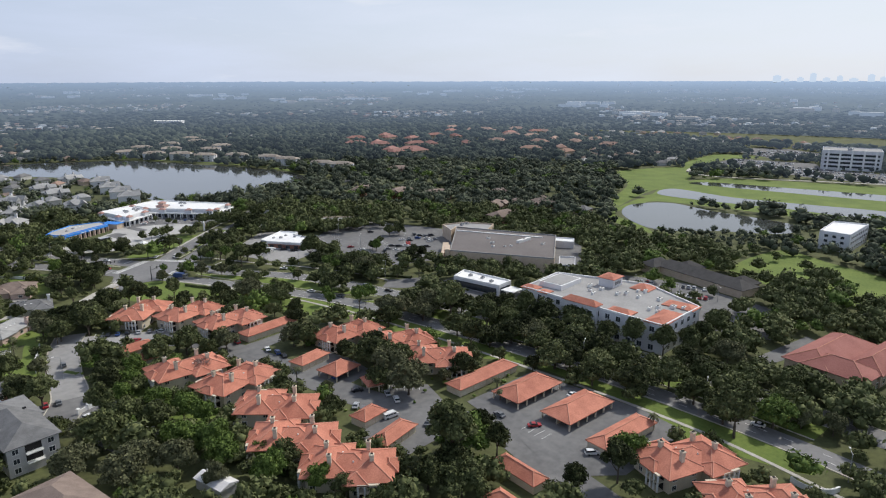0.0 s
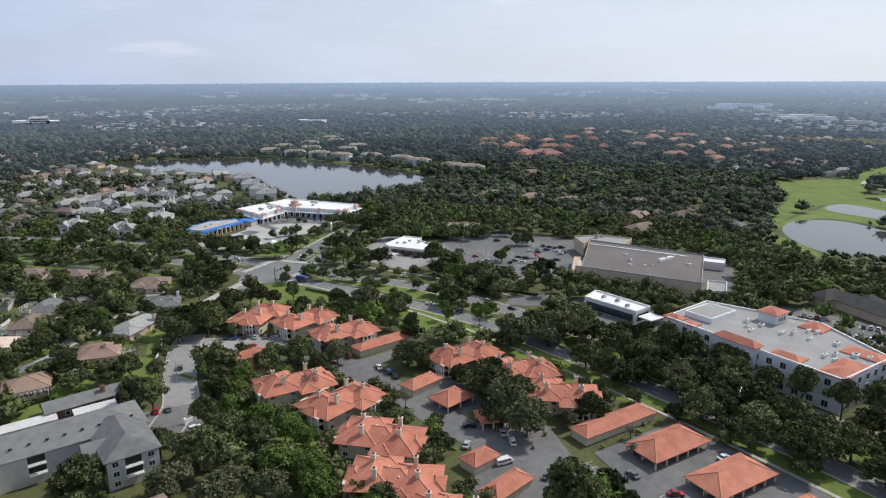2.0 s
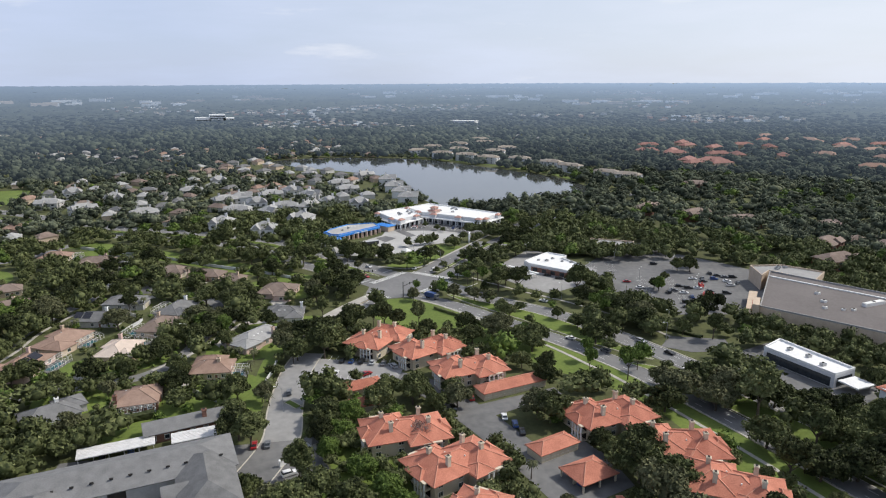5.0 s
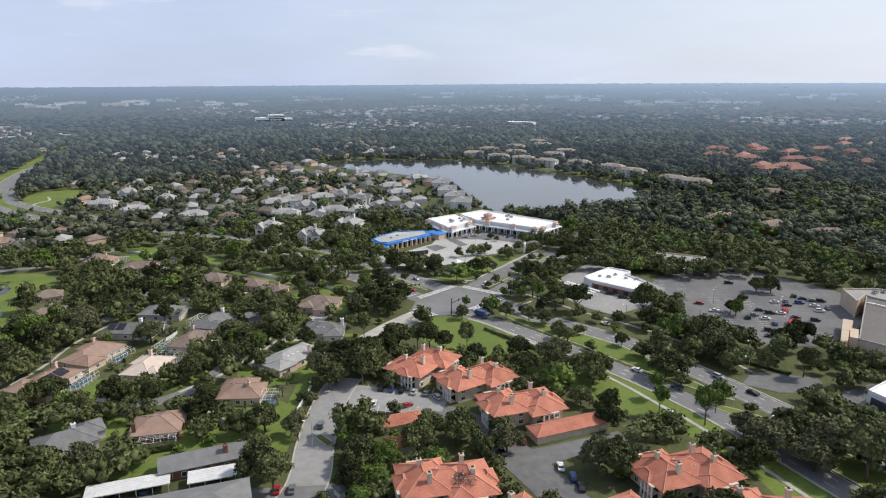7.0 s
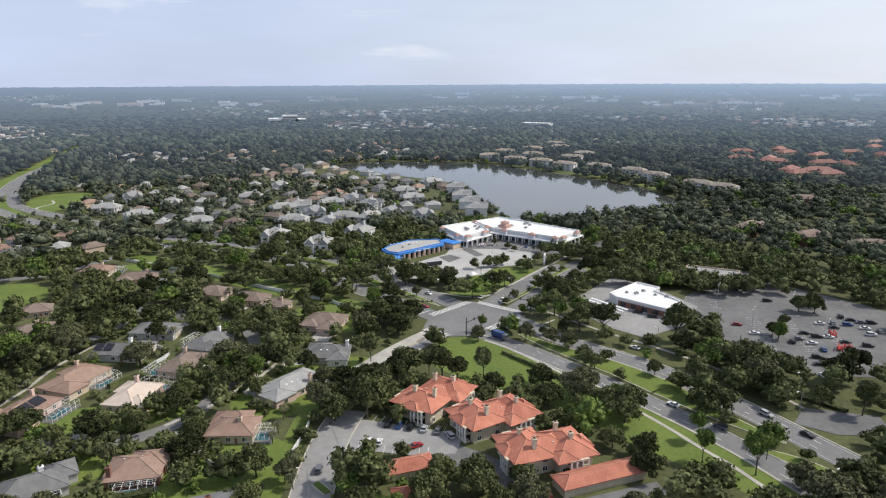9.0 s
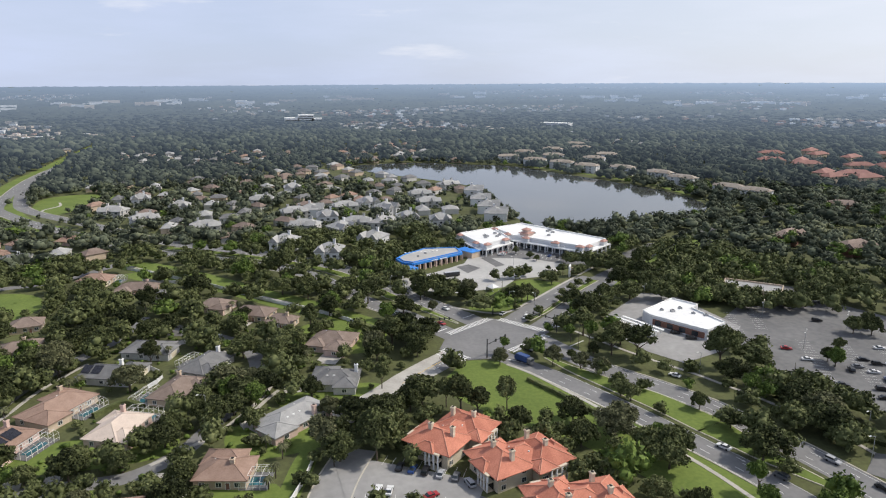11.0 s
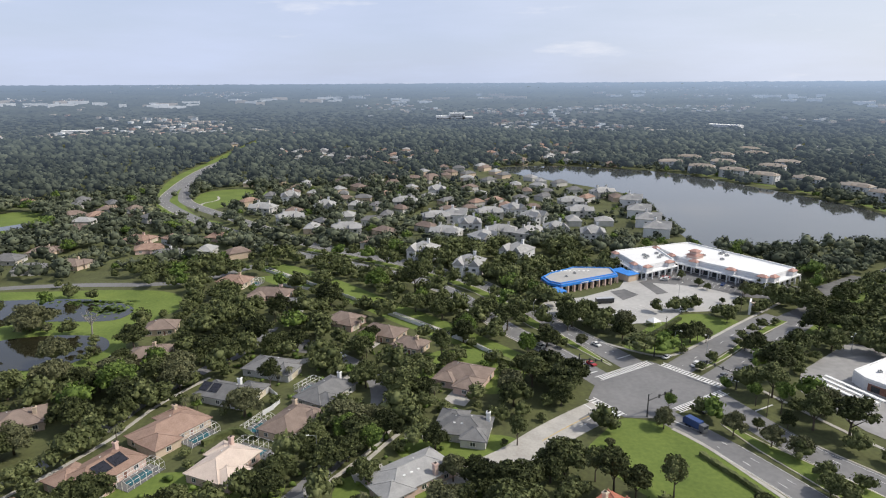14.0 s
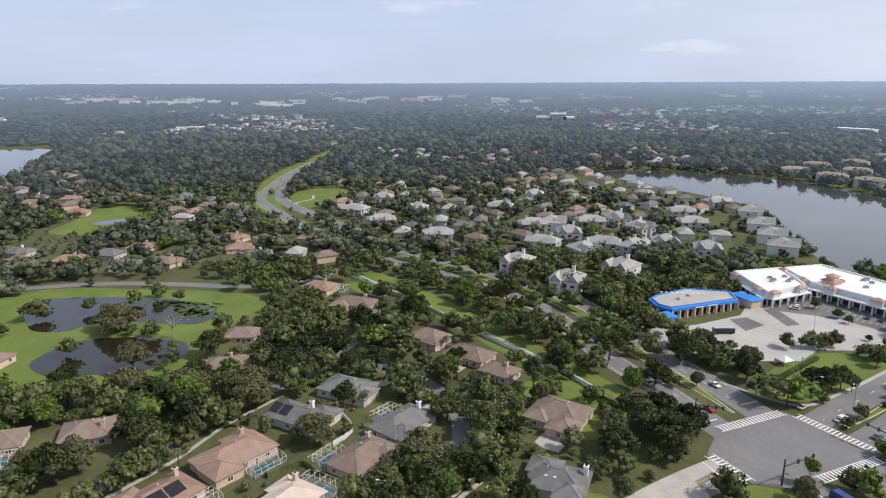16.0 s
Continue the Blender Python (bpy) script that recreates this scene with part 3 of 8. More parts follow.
lot("car_park_flats_west", [(-112, -126), (-84, -132), (-80, -180), (-96, -182), (-104, -146), (-160, -126), (-158, -118)], 0.124, "grey car park of the grey flats")
lot("car_park_blue_shop", [(-36, 100), (-26, 116), (-4, 124), (20, 140), (38, 176), (66, 140), (82, 122), (64, 101), (40, 99), (28, 86), (12, 84), (0, 82)], 0.10, "wide pale car park before shops", rounded=False, material="oldconcrete")
area("lot_patch", [(13, 133), (22, 137), (27, 127), (16, 118)], 0.15, "lot", "dark patch of newer asphalt before the blue shop", "car park", rounded=False)
area("lot_patch_lane", [(34, 150), (40, 153), (44, 130), (37, 127)], 0.15, "lot", "dark asphalt lane beside the shop row", "car park", rounded=False)
lot("car_park_mall", [(36, 150), (60, 176), (90, 160), (122, 138), (110, 112), (82, 122), (66, 140)], 0.108, "car park of the white shop row")
lot("car_park_bank", [(52, 14), (62, 30), (98, 58), (112, 50), (116, 0), (92, -22), (66, -30), (58, -16)], 0.10, "pale car park round a flat-roofed bank", rounded=False, material="palelot")
lot("car_park_store", [(104, 4), (140, 30), (180, 34), (200, -20), (206, -46), (186, -70), (150, -86), (132, -92), (106, -82), (98, -50)], 0.10, "wide worn car park with marked rows")
lot("yard_store", [(150, -176), (172, -178), (230, -142), (244, -120), (230, -96), (212, -128)], 0.10, "concrete yard behind a store")
lot("car_park_white_shop", [(92, -130), (120, -126), (124, -178), (96, -184), (80, -165), (86, -140)], 0.10, "car park of a long white shop")
lot("car_park_office", [(138, -214), (186, -196), (196, -232), (184, -282), (140, -296), (134, -270), (146, -246)], 0.10, "crowded car park behind an office")
lot("car_park_red", [(118, -298), (112, -304), (150, -316), (156, -306)], 0.10, "car park beside a red tiled roof")
lot("car_park_rear", [(142, 52), (164, 62), (190, 44), (172, 24), (150, 36)], 0.10, "car park behind a low building")
lot("car_park_campus", [(768, -20), (735, -82), (702, -158), (700, -330), (792, -330), (792, -150), (852, -126), (840, -20)], 0.10, "wide far car park full of cars")
lot("car_park_campus_rear", [(1014, 25), (1036, -40), (1001, -92), (894, -119), (882, -54), (945, 18)], 0.11, "far car park beyond a lawn")
lawn("lawn_campus", [(690, -20), (740, 10), (880, 20), (886, -50), (850, -30), (775, -14), (736, -70)], "mown lawn between two car parks")
lot("car_park_mall_side", [(126, 120), (160, 140), (176, 150), (164, 160), (130, 138)], 0.10, "small pale car park by the cross street")
lot("drive_store", [(72, -112), (84, -104), (104, -116), (98, -128), (80, -122)], 0.12, "pale drive into the shops")

# medians and islands, each with its kerb
def island(name, pts, ends, label="grass median inside a pale kerb"):
    line = curve(pts)
    strip(name + "_kerb", pts, 0, 0.22, "kerb", "pale concrete kerb", "kerb", ends=(ends[0], ends[1]), thick=0.2)
    strip(name, pts, 0, 0.235, "lawn", label, "median", ends=(max(ends[0] - 0.8, 0.05), max(ends[1] - 0.8, 0.05)), keep=False)


island("median_a", [(13, -10), (20, -26), (30, -44)], (1.5, 10.5))
island("median_b", [(30, -44), (37, -57), (45, -77)], (10.5, 14.0))
island("median_c", [(45, -77), (51, -100), (60, -122)], (14.0, 1.0))
island("median_d", [(49, -122), (57, -136), (63, -165)], (1.5, 13.0))
island("median_e", [(63, -165), (69, -220), (71, -290), (67, -335)], (13.0, 12.0))
island("median_f", [(-12, 37), (-22, 58), (-36, 84)], (1.0, 7.0))
island("median_g", [(-36, 84), (-62, 140), (-112, 190), (-172, 232)], (7.0, 7.0))
island("median_h", [(22, 32), (38, 45), (60, 66), (84, 86)], (1.5, 4.5))
island("island_gate", [(-87.5, -103), (-84.5, -109)], (3.0, 3.0), "small planted island in the gate drive")

# pavements
for pts in ([(-5, -13), (-1, -19), (4, -29), (15, -58), (27, -94), (32, -117), (36, -138), (41, -200), (43, -262), (41, -310), (33, -350)],
            [(-50, 39), (-66, 62), (-88, 87), (-113, 112), (-150, 150), (-186, 186)],
            [(38, 14), (52, -18), (66, -44), (80, -80), (84, -108)],
            [(-10, 62), (12, 46), (34, 60), (60, 82), (96, 112)],
            [(-206, -48), (-197, -32), (-189, -14), (-183, 8), (-172, 30)], [(-100, -47), (-107, -36), (-102, -24), (-96, -14)],
            [(-134, -56), (-121, -46), (-112, -36), (-100, -14), (-97, 10), (-103, 32)]):
    strip("pavement", pts, 1.5, 0.13, "concrete", "pale concrete footpath", "pavement", keep=False, thick=0.1)
for line, side in ((SW_SE, -1), (NE_SE, 1), (SW_NW, 1), (NE_NW, -1)):
    left, right = ribbon_points(curve(line), 10.5 if line is SW_SE else 12.0)
    pts = [tuple(q) for q in (left if side > 0 else right)]
    pts = pts[9:-4]
    strip("kerb", pts, 0.5, 0.2, "kerb", "pale concrete kerb along the road", "kerb", keep=False, smooth=False, thick=0.2)

for side in ribbon_points(curve(GATE), 12.2):
    strip("kerb", [tuple(q) for q in side], 0.45, 0.2, "kerb", "pale concrete kerb along the gate drive", "kerb", keep=False, smooth=False, thick=0.2)


# road markings
def crosswalk(p, q, width=3.4):
    p, q = Vector(p), Vector(q)
    d = (q - p).normalized()
    o = Vector((-d.y, d.x))
    root = tagged(new("crosswalk"), "white ladder crosswalk painted on asphalt", "crosswalk", kind="structure")
    for s in (-1, 1):
        m, a, b = Mesh(), p + o * s * width / 2, q + o * s * width / 2
        m.add([(*(a - o * 0.16), 0.165), (*(b - o * 0.16), 0.165), (*(b + o * 0.16), 0.165), (*(a + o * 0.16), 0.165)], [(0, 1, 2, 3)])
        part("edge_line", m, "paint", root)
    n = int((q - p).length / 1.35)
    bar = Mesh().add([(-0.34, -width / 2 + 0.2, 0), (0.34, -width / 2 + 0.2, 0), (0.34, width / 2 - 0.2, 0), (-0.34, width / 2 - 0.2, 0)], [(0, 1, 2, 3)]).data("bar", M["paint"])
    for i in range(1, n):
        c = p + d * ((q - p).length * i / n)
        part("bar", bar, "paint", root, at=pose(c.x, c.y, 0.167, 0, 0, math.degrees(math.atan2(d.y, d.x))))


crosswalk((-20.5, 25.0), (5.0, 40.0))
crosswalk((8.5, 38.5), (25.0, 17.0))
crosswalk((24.0, 13.0), (0.5, -1.0))
crosswalk((-27.5, 9.0), (-19.0, -4.5))


def dashes(pts, offset, z=0.15, material="paint", dash=3.0, gap=9.1, start=0, stop=1e9, width=0.22, label="white lane dashes"):
    """Painted dashes along a line, to one side of it."""
    left, _ = ribbon_points(curve(pts, 16), 2 * offset)
    m, run = Mesh(), 0.0
    for a, b in zip(left, left[1:]):
        length = (b - a).length
        steps = max(int(length / 0.75), 1)
        for k in range(steps):
            s = run + length * k / steps
            if start < s < stop and s % (dash + gap) < dash:
                p, q = a + (b - a) * (k / steps), a + (b - a) * ((k + 1) / steps)
                o = Vector((-(q - p).y, (q - p).x)).normalized() * width / 2
                m.add([(*(p + o), z), (*(p - o), z), (*(q - o), z), (*(q + o), z)], [(0, 1, 2, 3)])
        run += length
    tagged(part("lane_marking", m, material), label, "road marking", kind="structure")


for line in (SW_SE, NE_SE, SW_NW, NE_NW):
    for off in (-1.8, 1.8):
        dashes(line, off, start=26)
    for off in (-4.7, 4.7):
        dashes(line, off, gap=0.0, dash=1, start=30, stop=300, width=0.15, label="white edge line")
for line in (CROSS_N, CROSS_S):
    dashes(line, 0.01, start=14)
dashes(STUB, 0.3, z=0.15, material="yellow", gap=0.0, dash=1, start=14, stop=44, label="yellow centre line")
for p, q in (((-8.0, 43.5), (-1.0, 47.5)), ((28, -2), (36.5, 2.5)), ((-5, -6), (4, -15.5)), ((-30.5, 4.5), (-24.5, -7.5)), ((30, 24.5), (37.5, 16)), ((-27, 27.5), (-19, 32))):
    strip("stop_line", [p, q], 0.6, 0.165, "paint", "white stop line on asphalt", "road marking", keep=False, smooth=False)


def arrow(x, y, rot):
    m = Mesh().add([(-1.6, -0.12, 0), (0.5, -0.12, 0), (0.5, 0.12, 0), (-1.6, 0.12, 0), (0.5, -0.5, 0), (1.6, 0, 0), (0.5, 0.5, 0)], [(0, 1, 2, 3), (4, 5, 6)])
    tagged(part("turn_arrow", m, "paint", at=pose(x, y, 0.165, 0, 0, rot)), "white turn arrow painted on the lane", "road marking", kind="structure")


for x, y, rot in ((33, -76, -66), (41, -97, -72), (-34, -10, 40), (-31, -6, 40), (56.5, -320, -98), (-49, 84, 130), (52, -58, 120), (-60, 99, 125)):
    arrow(x, y, rot)


# painted bays
def bays(x, y, rot, n, pitch=2.8, depth=5.2, z=0.19):
    m = Mesh()
    c, s = math.cos(radians(rot)), math.sin(radians(rot))
    for i in range(n + 1):
        for a0, a1, b0, b1 in ((i * pitch - 0.07, i * pitch + 0.07, 0, depth),):
            m.add([(x + c * a - s * b, y + s * a + c * b, z) for a, b in ((a0, b0), (a1, b0), (a1, b1), (a0, b1))], [(0, 1, 2, 3)])
    tagged(part("parking_bay_lines", m, "paint"), "white lines of parking bays", "road marking", kind="structure")


for row in ((-66, -73, -30, 9), (-74, -91, -18, 8), (-12, -208, -40, 5), (-2, -250, 80, 4), (2, -262, -95, 3), (112, -8, 62, 10), (112, -62, 62, 16), (126, -70, 62, 16), (140, -76, 62, 16), (126, -6, 62, 11), (142, -214, -72, 16), (158, -206, -72, 18), (174, -202, -72, 18), (56, 158, -36, 14), (70, 140, -36, 12), (60, 4, 60, 8), (4, 88, 40, 10)):
    bays(*row)


# ---- building pieces ----
def opening(parent, x, y, z, w, h, rot=0, frame_mat="trim", pane_mat="glass", name="window", bars=1):
    """A window or door on a wall that faces -y when rot is 0: a trim with its pane."""
    at = pose(x, y, z, 0, 0, rot)
    m = Mesh()
    for sx in (-1, 1):
        m.box(sx * (w / 2 + 0.06), 0, 0, 0.16, 0.16, h)
    m.box(0, 0, -0.14, w + 0.28, 0.2, 0.14).box(0, 0, h, w + 0.28, 0.18, 0.14)
    for k in range(1, bars):
        m.box(-w / 2 + w * k / bars, 0, 0, 0.09, 0.16, h)
    win = part(name, m, frame_mat, parent, at=at)
    part("pane", Mesh().box(0, 0.0, 0.0, w, 0.09, h), pane_mat, win)
    return win


def caps(x, y, z, sx, sy, rise, r=0.16, gable=False):
    """Rounded cap tiles along the ridge and hips of a roof."""
    a, b = sx / 2, sy / 2
    along = sx >= sy
    k = max(a - b if along else b - a, 0.05) if not gable else (a if along else b)
    top = [(x - k, y, z + rise), (x + k, y, z + rise)] if along else [(x, y - k, z + rise), (x, y + k, z + rise)]
    m = Mesh().tube(top[0], top[1], r)
    if not gable:
        for cx, cy in ((-a, -b), (a, -b), (a, b), (-a, b)):
            end = top[0] if (cx if along else cy) < 0 else top[1]
            m.tube((x + cx, y + cy, z), end, r, n=5)
    return m


def hipped(parent, x, y, z, sx, sy, rise, material="tile", cap="tile_edge", gable=False, r=0.16):
    roof = part("roof", Mesh().hip(x, y, z, sx, sy, rise, gable), material, parent)
    if cap:
        part("ridge_cap", caps(x, y, z + 0.27, sx, sy, rise, r, gable), cap, roof)
    return roof


def chimney(parent, x, y, z0, z1, material="stucco", w=1.15):
    c = part("chimney", Mesh().box(x, y, z0, w, w, z1 - z0).box(x, y, z1 - 0.45, w + 0.35, w + 0.35, 0.3), material, parent)
    part("flue", Mesh().box(x, y, z1 - 0.05, w * 0.6, w * 0.6, 0.2), "dark", c)


def vents(parent, spots, z, w=0.35):
    for x, y in spots:
        part("roof_vent", Mesh().box(x, y, z, w, w, 0.5), "trim", parent)


def foot(x, y, sx, sy, rot, grow=1.0):
    c, s = math.cos(radians(rot)), math.sin(radians(rot))
    take([(x + c * a - s * b, y + s * a + c * b) for a, b in ((-sx / 2, -sy / 2), (sx / 2, -sy / 2), (sx / 2, sy / 2), (-sx / 2, sy / 2))], grow, 3)


# ---- flats with terracotta roofs ----
def porch(parent, x, y, rot, w=6.2, z1=5.5):
    """A two-storey porch: white columns and arched bays before a near-black panel painted as shade."""
    at = pose(x, y, 0, 0, 0, rot)
    base = part("porch", Mesh().box(0, -1.2, 0, w, 2.4, 0.2).box(0, -1.2, 2.85, w, 2.4, 0.3).box(0, -1.2, z1 - 0.4, w, 2.4, 0.4), "stucco", parent, at=at)
    # near-black sheet on the wall stands in for the porch shade
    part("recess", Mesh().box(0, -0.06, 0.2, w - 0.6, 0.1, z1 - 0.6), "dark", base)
    n = 4
    for i in range(n):
        cx = -w / 2 + 0.25 + (w - 0.5) * i / (n - 1)
        part("column", Mesh().box(cx, -2.2, 0.2, 0.42, 0.42, z1 - 0.6), "white", base)
        if i < n - 1:
            span = (w - 0.5) / (n - 1)
            for lev in (2.85, z1 - 0.4):
                m = Mesh()
                pts = [(cx + 0.2, lev)] + [(cx + span / 2 - (span / 2 - 0.2) * math.cos(math.pi * k / 6), lev - 0.9 + 0.75 * math.sin(math.pi * k / 6)) for k in range(7)] + [(cx + span - 0.2, lev)]
                q = len(pts)
                m.add([(px, -2.32, pz) for px, pz in pts] + [(px, -2.08, pz) for px, pz in pts], [tuple(range(q)), tuple(range(q, 2 * q))[::-1]] + [(i2, i2 + q, (i2 + 1) % q + q, (i2 + 1) % q) for i2 in range(q)])
                part("arch", m, "stucco", base)
    return base


def flats(x, y, rot):
    root = thing("apartment_house", "two-storey cream apartment house with hipped terracotta tile roofs", "apartment house", x, y, 0, rot, "terracotta flats")
    for wx, wy, sx, sy in ((-6.2, 1.4, 11.0, 14.5), (6.2, -1.4, 11.0, 14.5)):
        wall = part("wall", Mesh().box(wx, wy, 0, sx, sy, 5.7), "stucco", root)
        hipped(root, wx, wy, 5.35, sx + 3.2, sy + 3.2, 3.3)
        for k, ox in enumerate((-3.6, 3.6)):
            for z in (0.8, 3.6):
                opening(wall, wx + ox, wy - sy / 2 - 0.02, z, 1.5, 1.4, 0, bars=2)
                opening(wall, wx + ox, wy + sy / 2 + 0.02, z, 1.5, 1.4, 180, bars=2)
        side = -1 if wx < 0 else 1
        for oy in (-4.2, 0.0, 4.2):
            for z in (0.8, 3.6):
                opening(wall, wx + side * (sx / 2 + 0.02), wy + oy, z, 1.3, 1.4, 90 * side, bars=2)
    mid = part("wall", Mesh().box(0, 0, 0, 9, 11, 5.6), "stucco", root)
    hipped(root, 0, 0, 5.25, 17, 14, 3.1)
    hipped(root, -2.6, 7.4, 5.15, 7.4, 7.4, 2.0)
    hipped(root, 2.6, -7.4, 5.15, 7.4, 7.4, 2.0)
    for wx, wy in ((-11.6, 1.4), (11.6, -1.4)):
        hipped(root, wx, wy, 5.2, 5.6, 7.6, 1.7)
    porch(root, 6.2, -8.7, 0)
    porch(root, -6.2, 8.7, 180)
    porch(root, -11.8, -1.6, -90, 5.0)
    for cx, cy in ((-6.8, 3.6), (-5.2, -3.4), (5.4, 3.4), (6.8, -3.6)):
        chimney(root, cx, cy, 6.2, 10.6)
    vents(root, ((-2, 2.4), (1.5, -2.6), (-8, 0), (8.4, 0.6)), 7.3)
    return root


FLATS = [(-42.5, -68, 42), (-27, -86, 17), (-19, -110, 3), (9.5, -161, 4), (18, -184.5, -20), (17, -208, -42), (-57, -146, -4), (-49, -168.5, 16),
         (-49.5, -197, -46), (-57.5, -219, -40), (-55, -243, -44), (15, -312, -22), (7, -335, -42)]
first = flats(*FLATS[0])
foot(*FLATS[0][:2], 26, 21, FLATS[0][2])
for row in FLATS[1:]:
    copy_thing(first, pose(row[0], row[1], 0, 0, 0, row[2]))
    foot(row[0], row[1], 26, 21, row[2])


# ---- garages and carports ----
def garage(x, y, length, width, rot, doors=1):
    root = thing("garage_row", "low row of garages with cream doors and a terracotta roof", "garage", x, y, 0, rot, "garages of the flats")
    part("wall", Mesh().box(0, 0, 0, length - 1.0, width - 1.2, 2.8), "stucco", root)
    hipped(root, 0, 0, 2.75, length, width, 1.9)
    n = max(int((length - 1.5) / 3.2), 1)
    pitch = (length - 1.4) / n
    for i in range(n):
        door = part("garage_door", Mesh().box(-length / 2 + 0.7 + pitch * (i + 0.5), -width / 2 + 0.6, 0.05, pitch - 0.5, 0.12, 2.25), "door", root)
        part("panel_groove", Mesh().box(-length / 2 + 0.7 + pitch * (i + 0.5), -width / 2 + 0.53, 1.1, pitch - 0.6, 0.03, 0.06), "trim", door)
        part("pilaster", Mesh().box(-length / 2 + 0.7 + pitch * i, -width / 2 + 0.56, 0, 0.3, 0.2, 2.75), "stucco", root)
    foot(x, y, length, width, rot)
    return root


def carport(x, y, length, width, rot):
    root = thing("carport", "open carport with a hipped terracotta roof on posts", "carport", x, y, 0, rot, "carports of the flats")
    hipped(root, 0, 0, 2.7, length, width, 2.9)
    part("ceiling_board", Mesh().box(0, 0, 2.45, length - 0.8, width - 0.8, 0.25), "stucco", root)
    n = max(int(length / 5), 2)
    for i in range(n + 1):
        for s in (-1, 1):
            part("post", Mesh().box(-length / 2 + 0.7 + (length - 1.4) * i / n, s * (width / 2 - 0.7), 0, 0.45, 0.45, 2.5), "stucco", root)
    part("back_wall", Mesh().box(0, 0, 0, length - 2, 0.25, 2.4), "stucco", root)
    foot(x, y, length, width, rot)
    return root


for row in ((21, -229, 32.5, 8.4, -3), (19.5, -289, 27, 8.4, -7), (-20.5, -278, 17.5, 6.6, 83), (-29, -220.5, 11, 7.6, 6), (-31.5, -236, 16.5, 7.6, 10),
            (-15.5, -167.5, 16, 8, 10), (-8, -124.5, 28, 8.2, 5), (-60, -105, 15, 8, 4), (-63, -119, 10, 7, 0), (-35, -285, 12, 6.6, 83)):
    garage(*row)
for row in ((24, -248, 25, 13, -4), (24, -269.5, 25, 13, -5), (-13.5, -184, 13.5, 11, 8), (-11, -203, 9, 9, -20)):
    carport(*row)


# ---- flat-roofed buildings ----
def flat_building(name, label, category, pts, h, wall_mat, roof_mat, parapet_mat=None, low=0.9, rim=0.45):
    """A building over an outline (anticlockwise), with a parapet round its roof."""
    cx, cy = sum(p[0] for p in pts) / len(pts), sum(p[1] for p in pts) / len(pts)
    loc = [(p[0] - cx, p[1] - cy) for p in pts]
    if sum(a[0] * b[1] - b[0] * a[1] for a, b in zip(loc, loc[1:] + loc[:1])) < 0:
        loc = loc[::-1]
    root = thing(name, label, category, cx, cy)
    part("wall", Mesh().prism(loc, 0, h - low), wall_mat, root)
    part("roof", Mesh().add([(x, y, h - low + 0.02) for x, y in loc], [tuple(range(len(loc)))]), roof_mat, root)
    for (ax, ay), (bx, by) in zip(loc, loc[1:] + loc[:1]):
        d = math.hypot(bx - ax, by - ay)
        nx, ny = -(by - ay) / d, (bx - ax) / d
        m = Mesh().prism([(ax, ay), (bx, by), (bx + nx * rim, by + ny * rim), (ax + nx * rim, ay + ny * rim)], h - low + 0.03, h)
        part("parapet", m, parapet_mat or wall_mat, root)
    take(pts, 1.5, 3)
    return root, loc, (cx, cy)


def along(loc, i, inset=0.0):
    """Start, unit step, length and outward angle of one side of an outline."""
    (ax, ay), (bx, by) = loc[i], loc[(i + 1) % len(loc)]
    d = math.hypot(bx - ax, by - ay)
    return ax, ay, (bx - ax) / d, (by - ay) / d, d, math.degrees(math.atan2(by - ay, bx - ax))


def side_windows(parent, loc, i, rows, pitch, w, h, margin=2.0, bars=1, skip=(), frame_mat="trim"):
    ax, ay, ux, uy, d, ang = along(loc, i)
    n = max(int((d - 2 * margin) / pitch), 1)
    for k in range(n):
        if k in skip:
            continue
        s = margin + (d - 2 * margin) * (k + 0.5) / n
        for z in rows:
            opening(parent, ax + ux * s + uy * 0.03, ay + uy * s - ux * 0.03, z, w, h, ang, frame_mat, bars=bars)


def roof_units(parent, spots, z, material="steel"):
    for x, y, sx, sy, sz in spots:
        u = part("roof_unit", Mesh().box(x, y, z, sx, sy, sz).box(x, y, z + sz, sx * 0.9, sy * 0.9, 0.12), material, parent)
        part("fan_grille", Mesh().tube((x, y, z + sz + 0.1), (x, y, z + sz + 0.28), min(sx, sy) * 0.3, n=8), "dark", u)


# blue service shop
blue, loc, mid = flat_building("blue_shop", "blue-trimmed car service shop with open bays on columns", "shop", [(-22, 144), (-20, 135), (-15, 131), (20, 149), (20, 161), (-1, 163), (-17, 151)], 6.0, "tanwall", "shoproof", "blue", 0.6, 0.4)
for i in range(7):
    ax, ay, ux, uy, d, ang = along(loc, i)
    band = part("fascia", Mesh().box(d / 2, -0.7, 3.9, d + 0.9, 1.3, 1.35), "blue", blue, "bright blue metal fascia", at=pose(ax, ay, 0, 0, 0, ang))
    n = max(int(d / 4), 1)
    for k in range(n):
        s = d * (k + 0.5) / n
        # near-black sheets on the solid wall paint the shade inside open bays
        part("service_bay", Mesh().box(s, -0.05, 0.1, d / n - 1.3, 0.2, 3.5), "dark", blue, at=pose(ax, ay, 0, 0, 0, ang))
        part("column", Mesh().box(s - d / n / 2, -1.3, 0, 0.9, 0.9, 3.9), "pinkwall", blue, at=pose(ax, ay, 0, 0, 0, ang))
roof_units(blue, [(2, 3, 1.6, 1.2, 0.7), (-4, -3, 1.4, 1.2, 0.6)], 5.42)
for k in range(9):
    part("skylight", Mesh().box(-10 + 2.6 * k, 8 - 0.1 * k, 5.42, 1.2, 1.5, 0.22), "trim", blue, "pale plastic skylight")
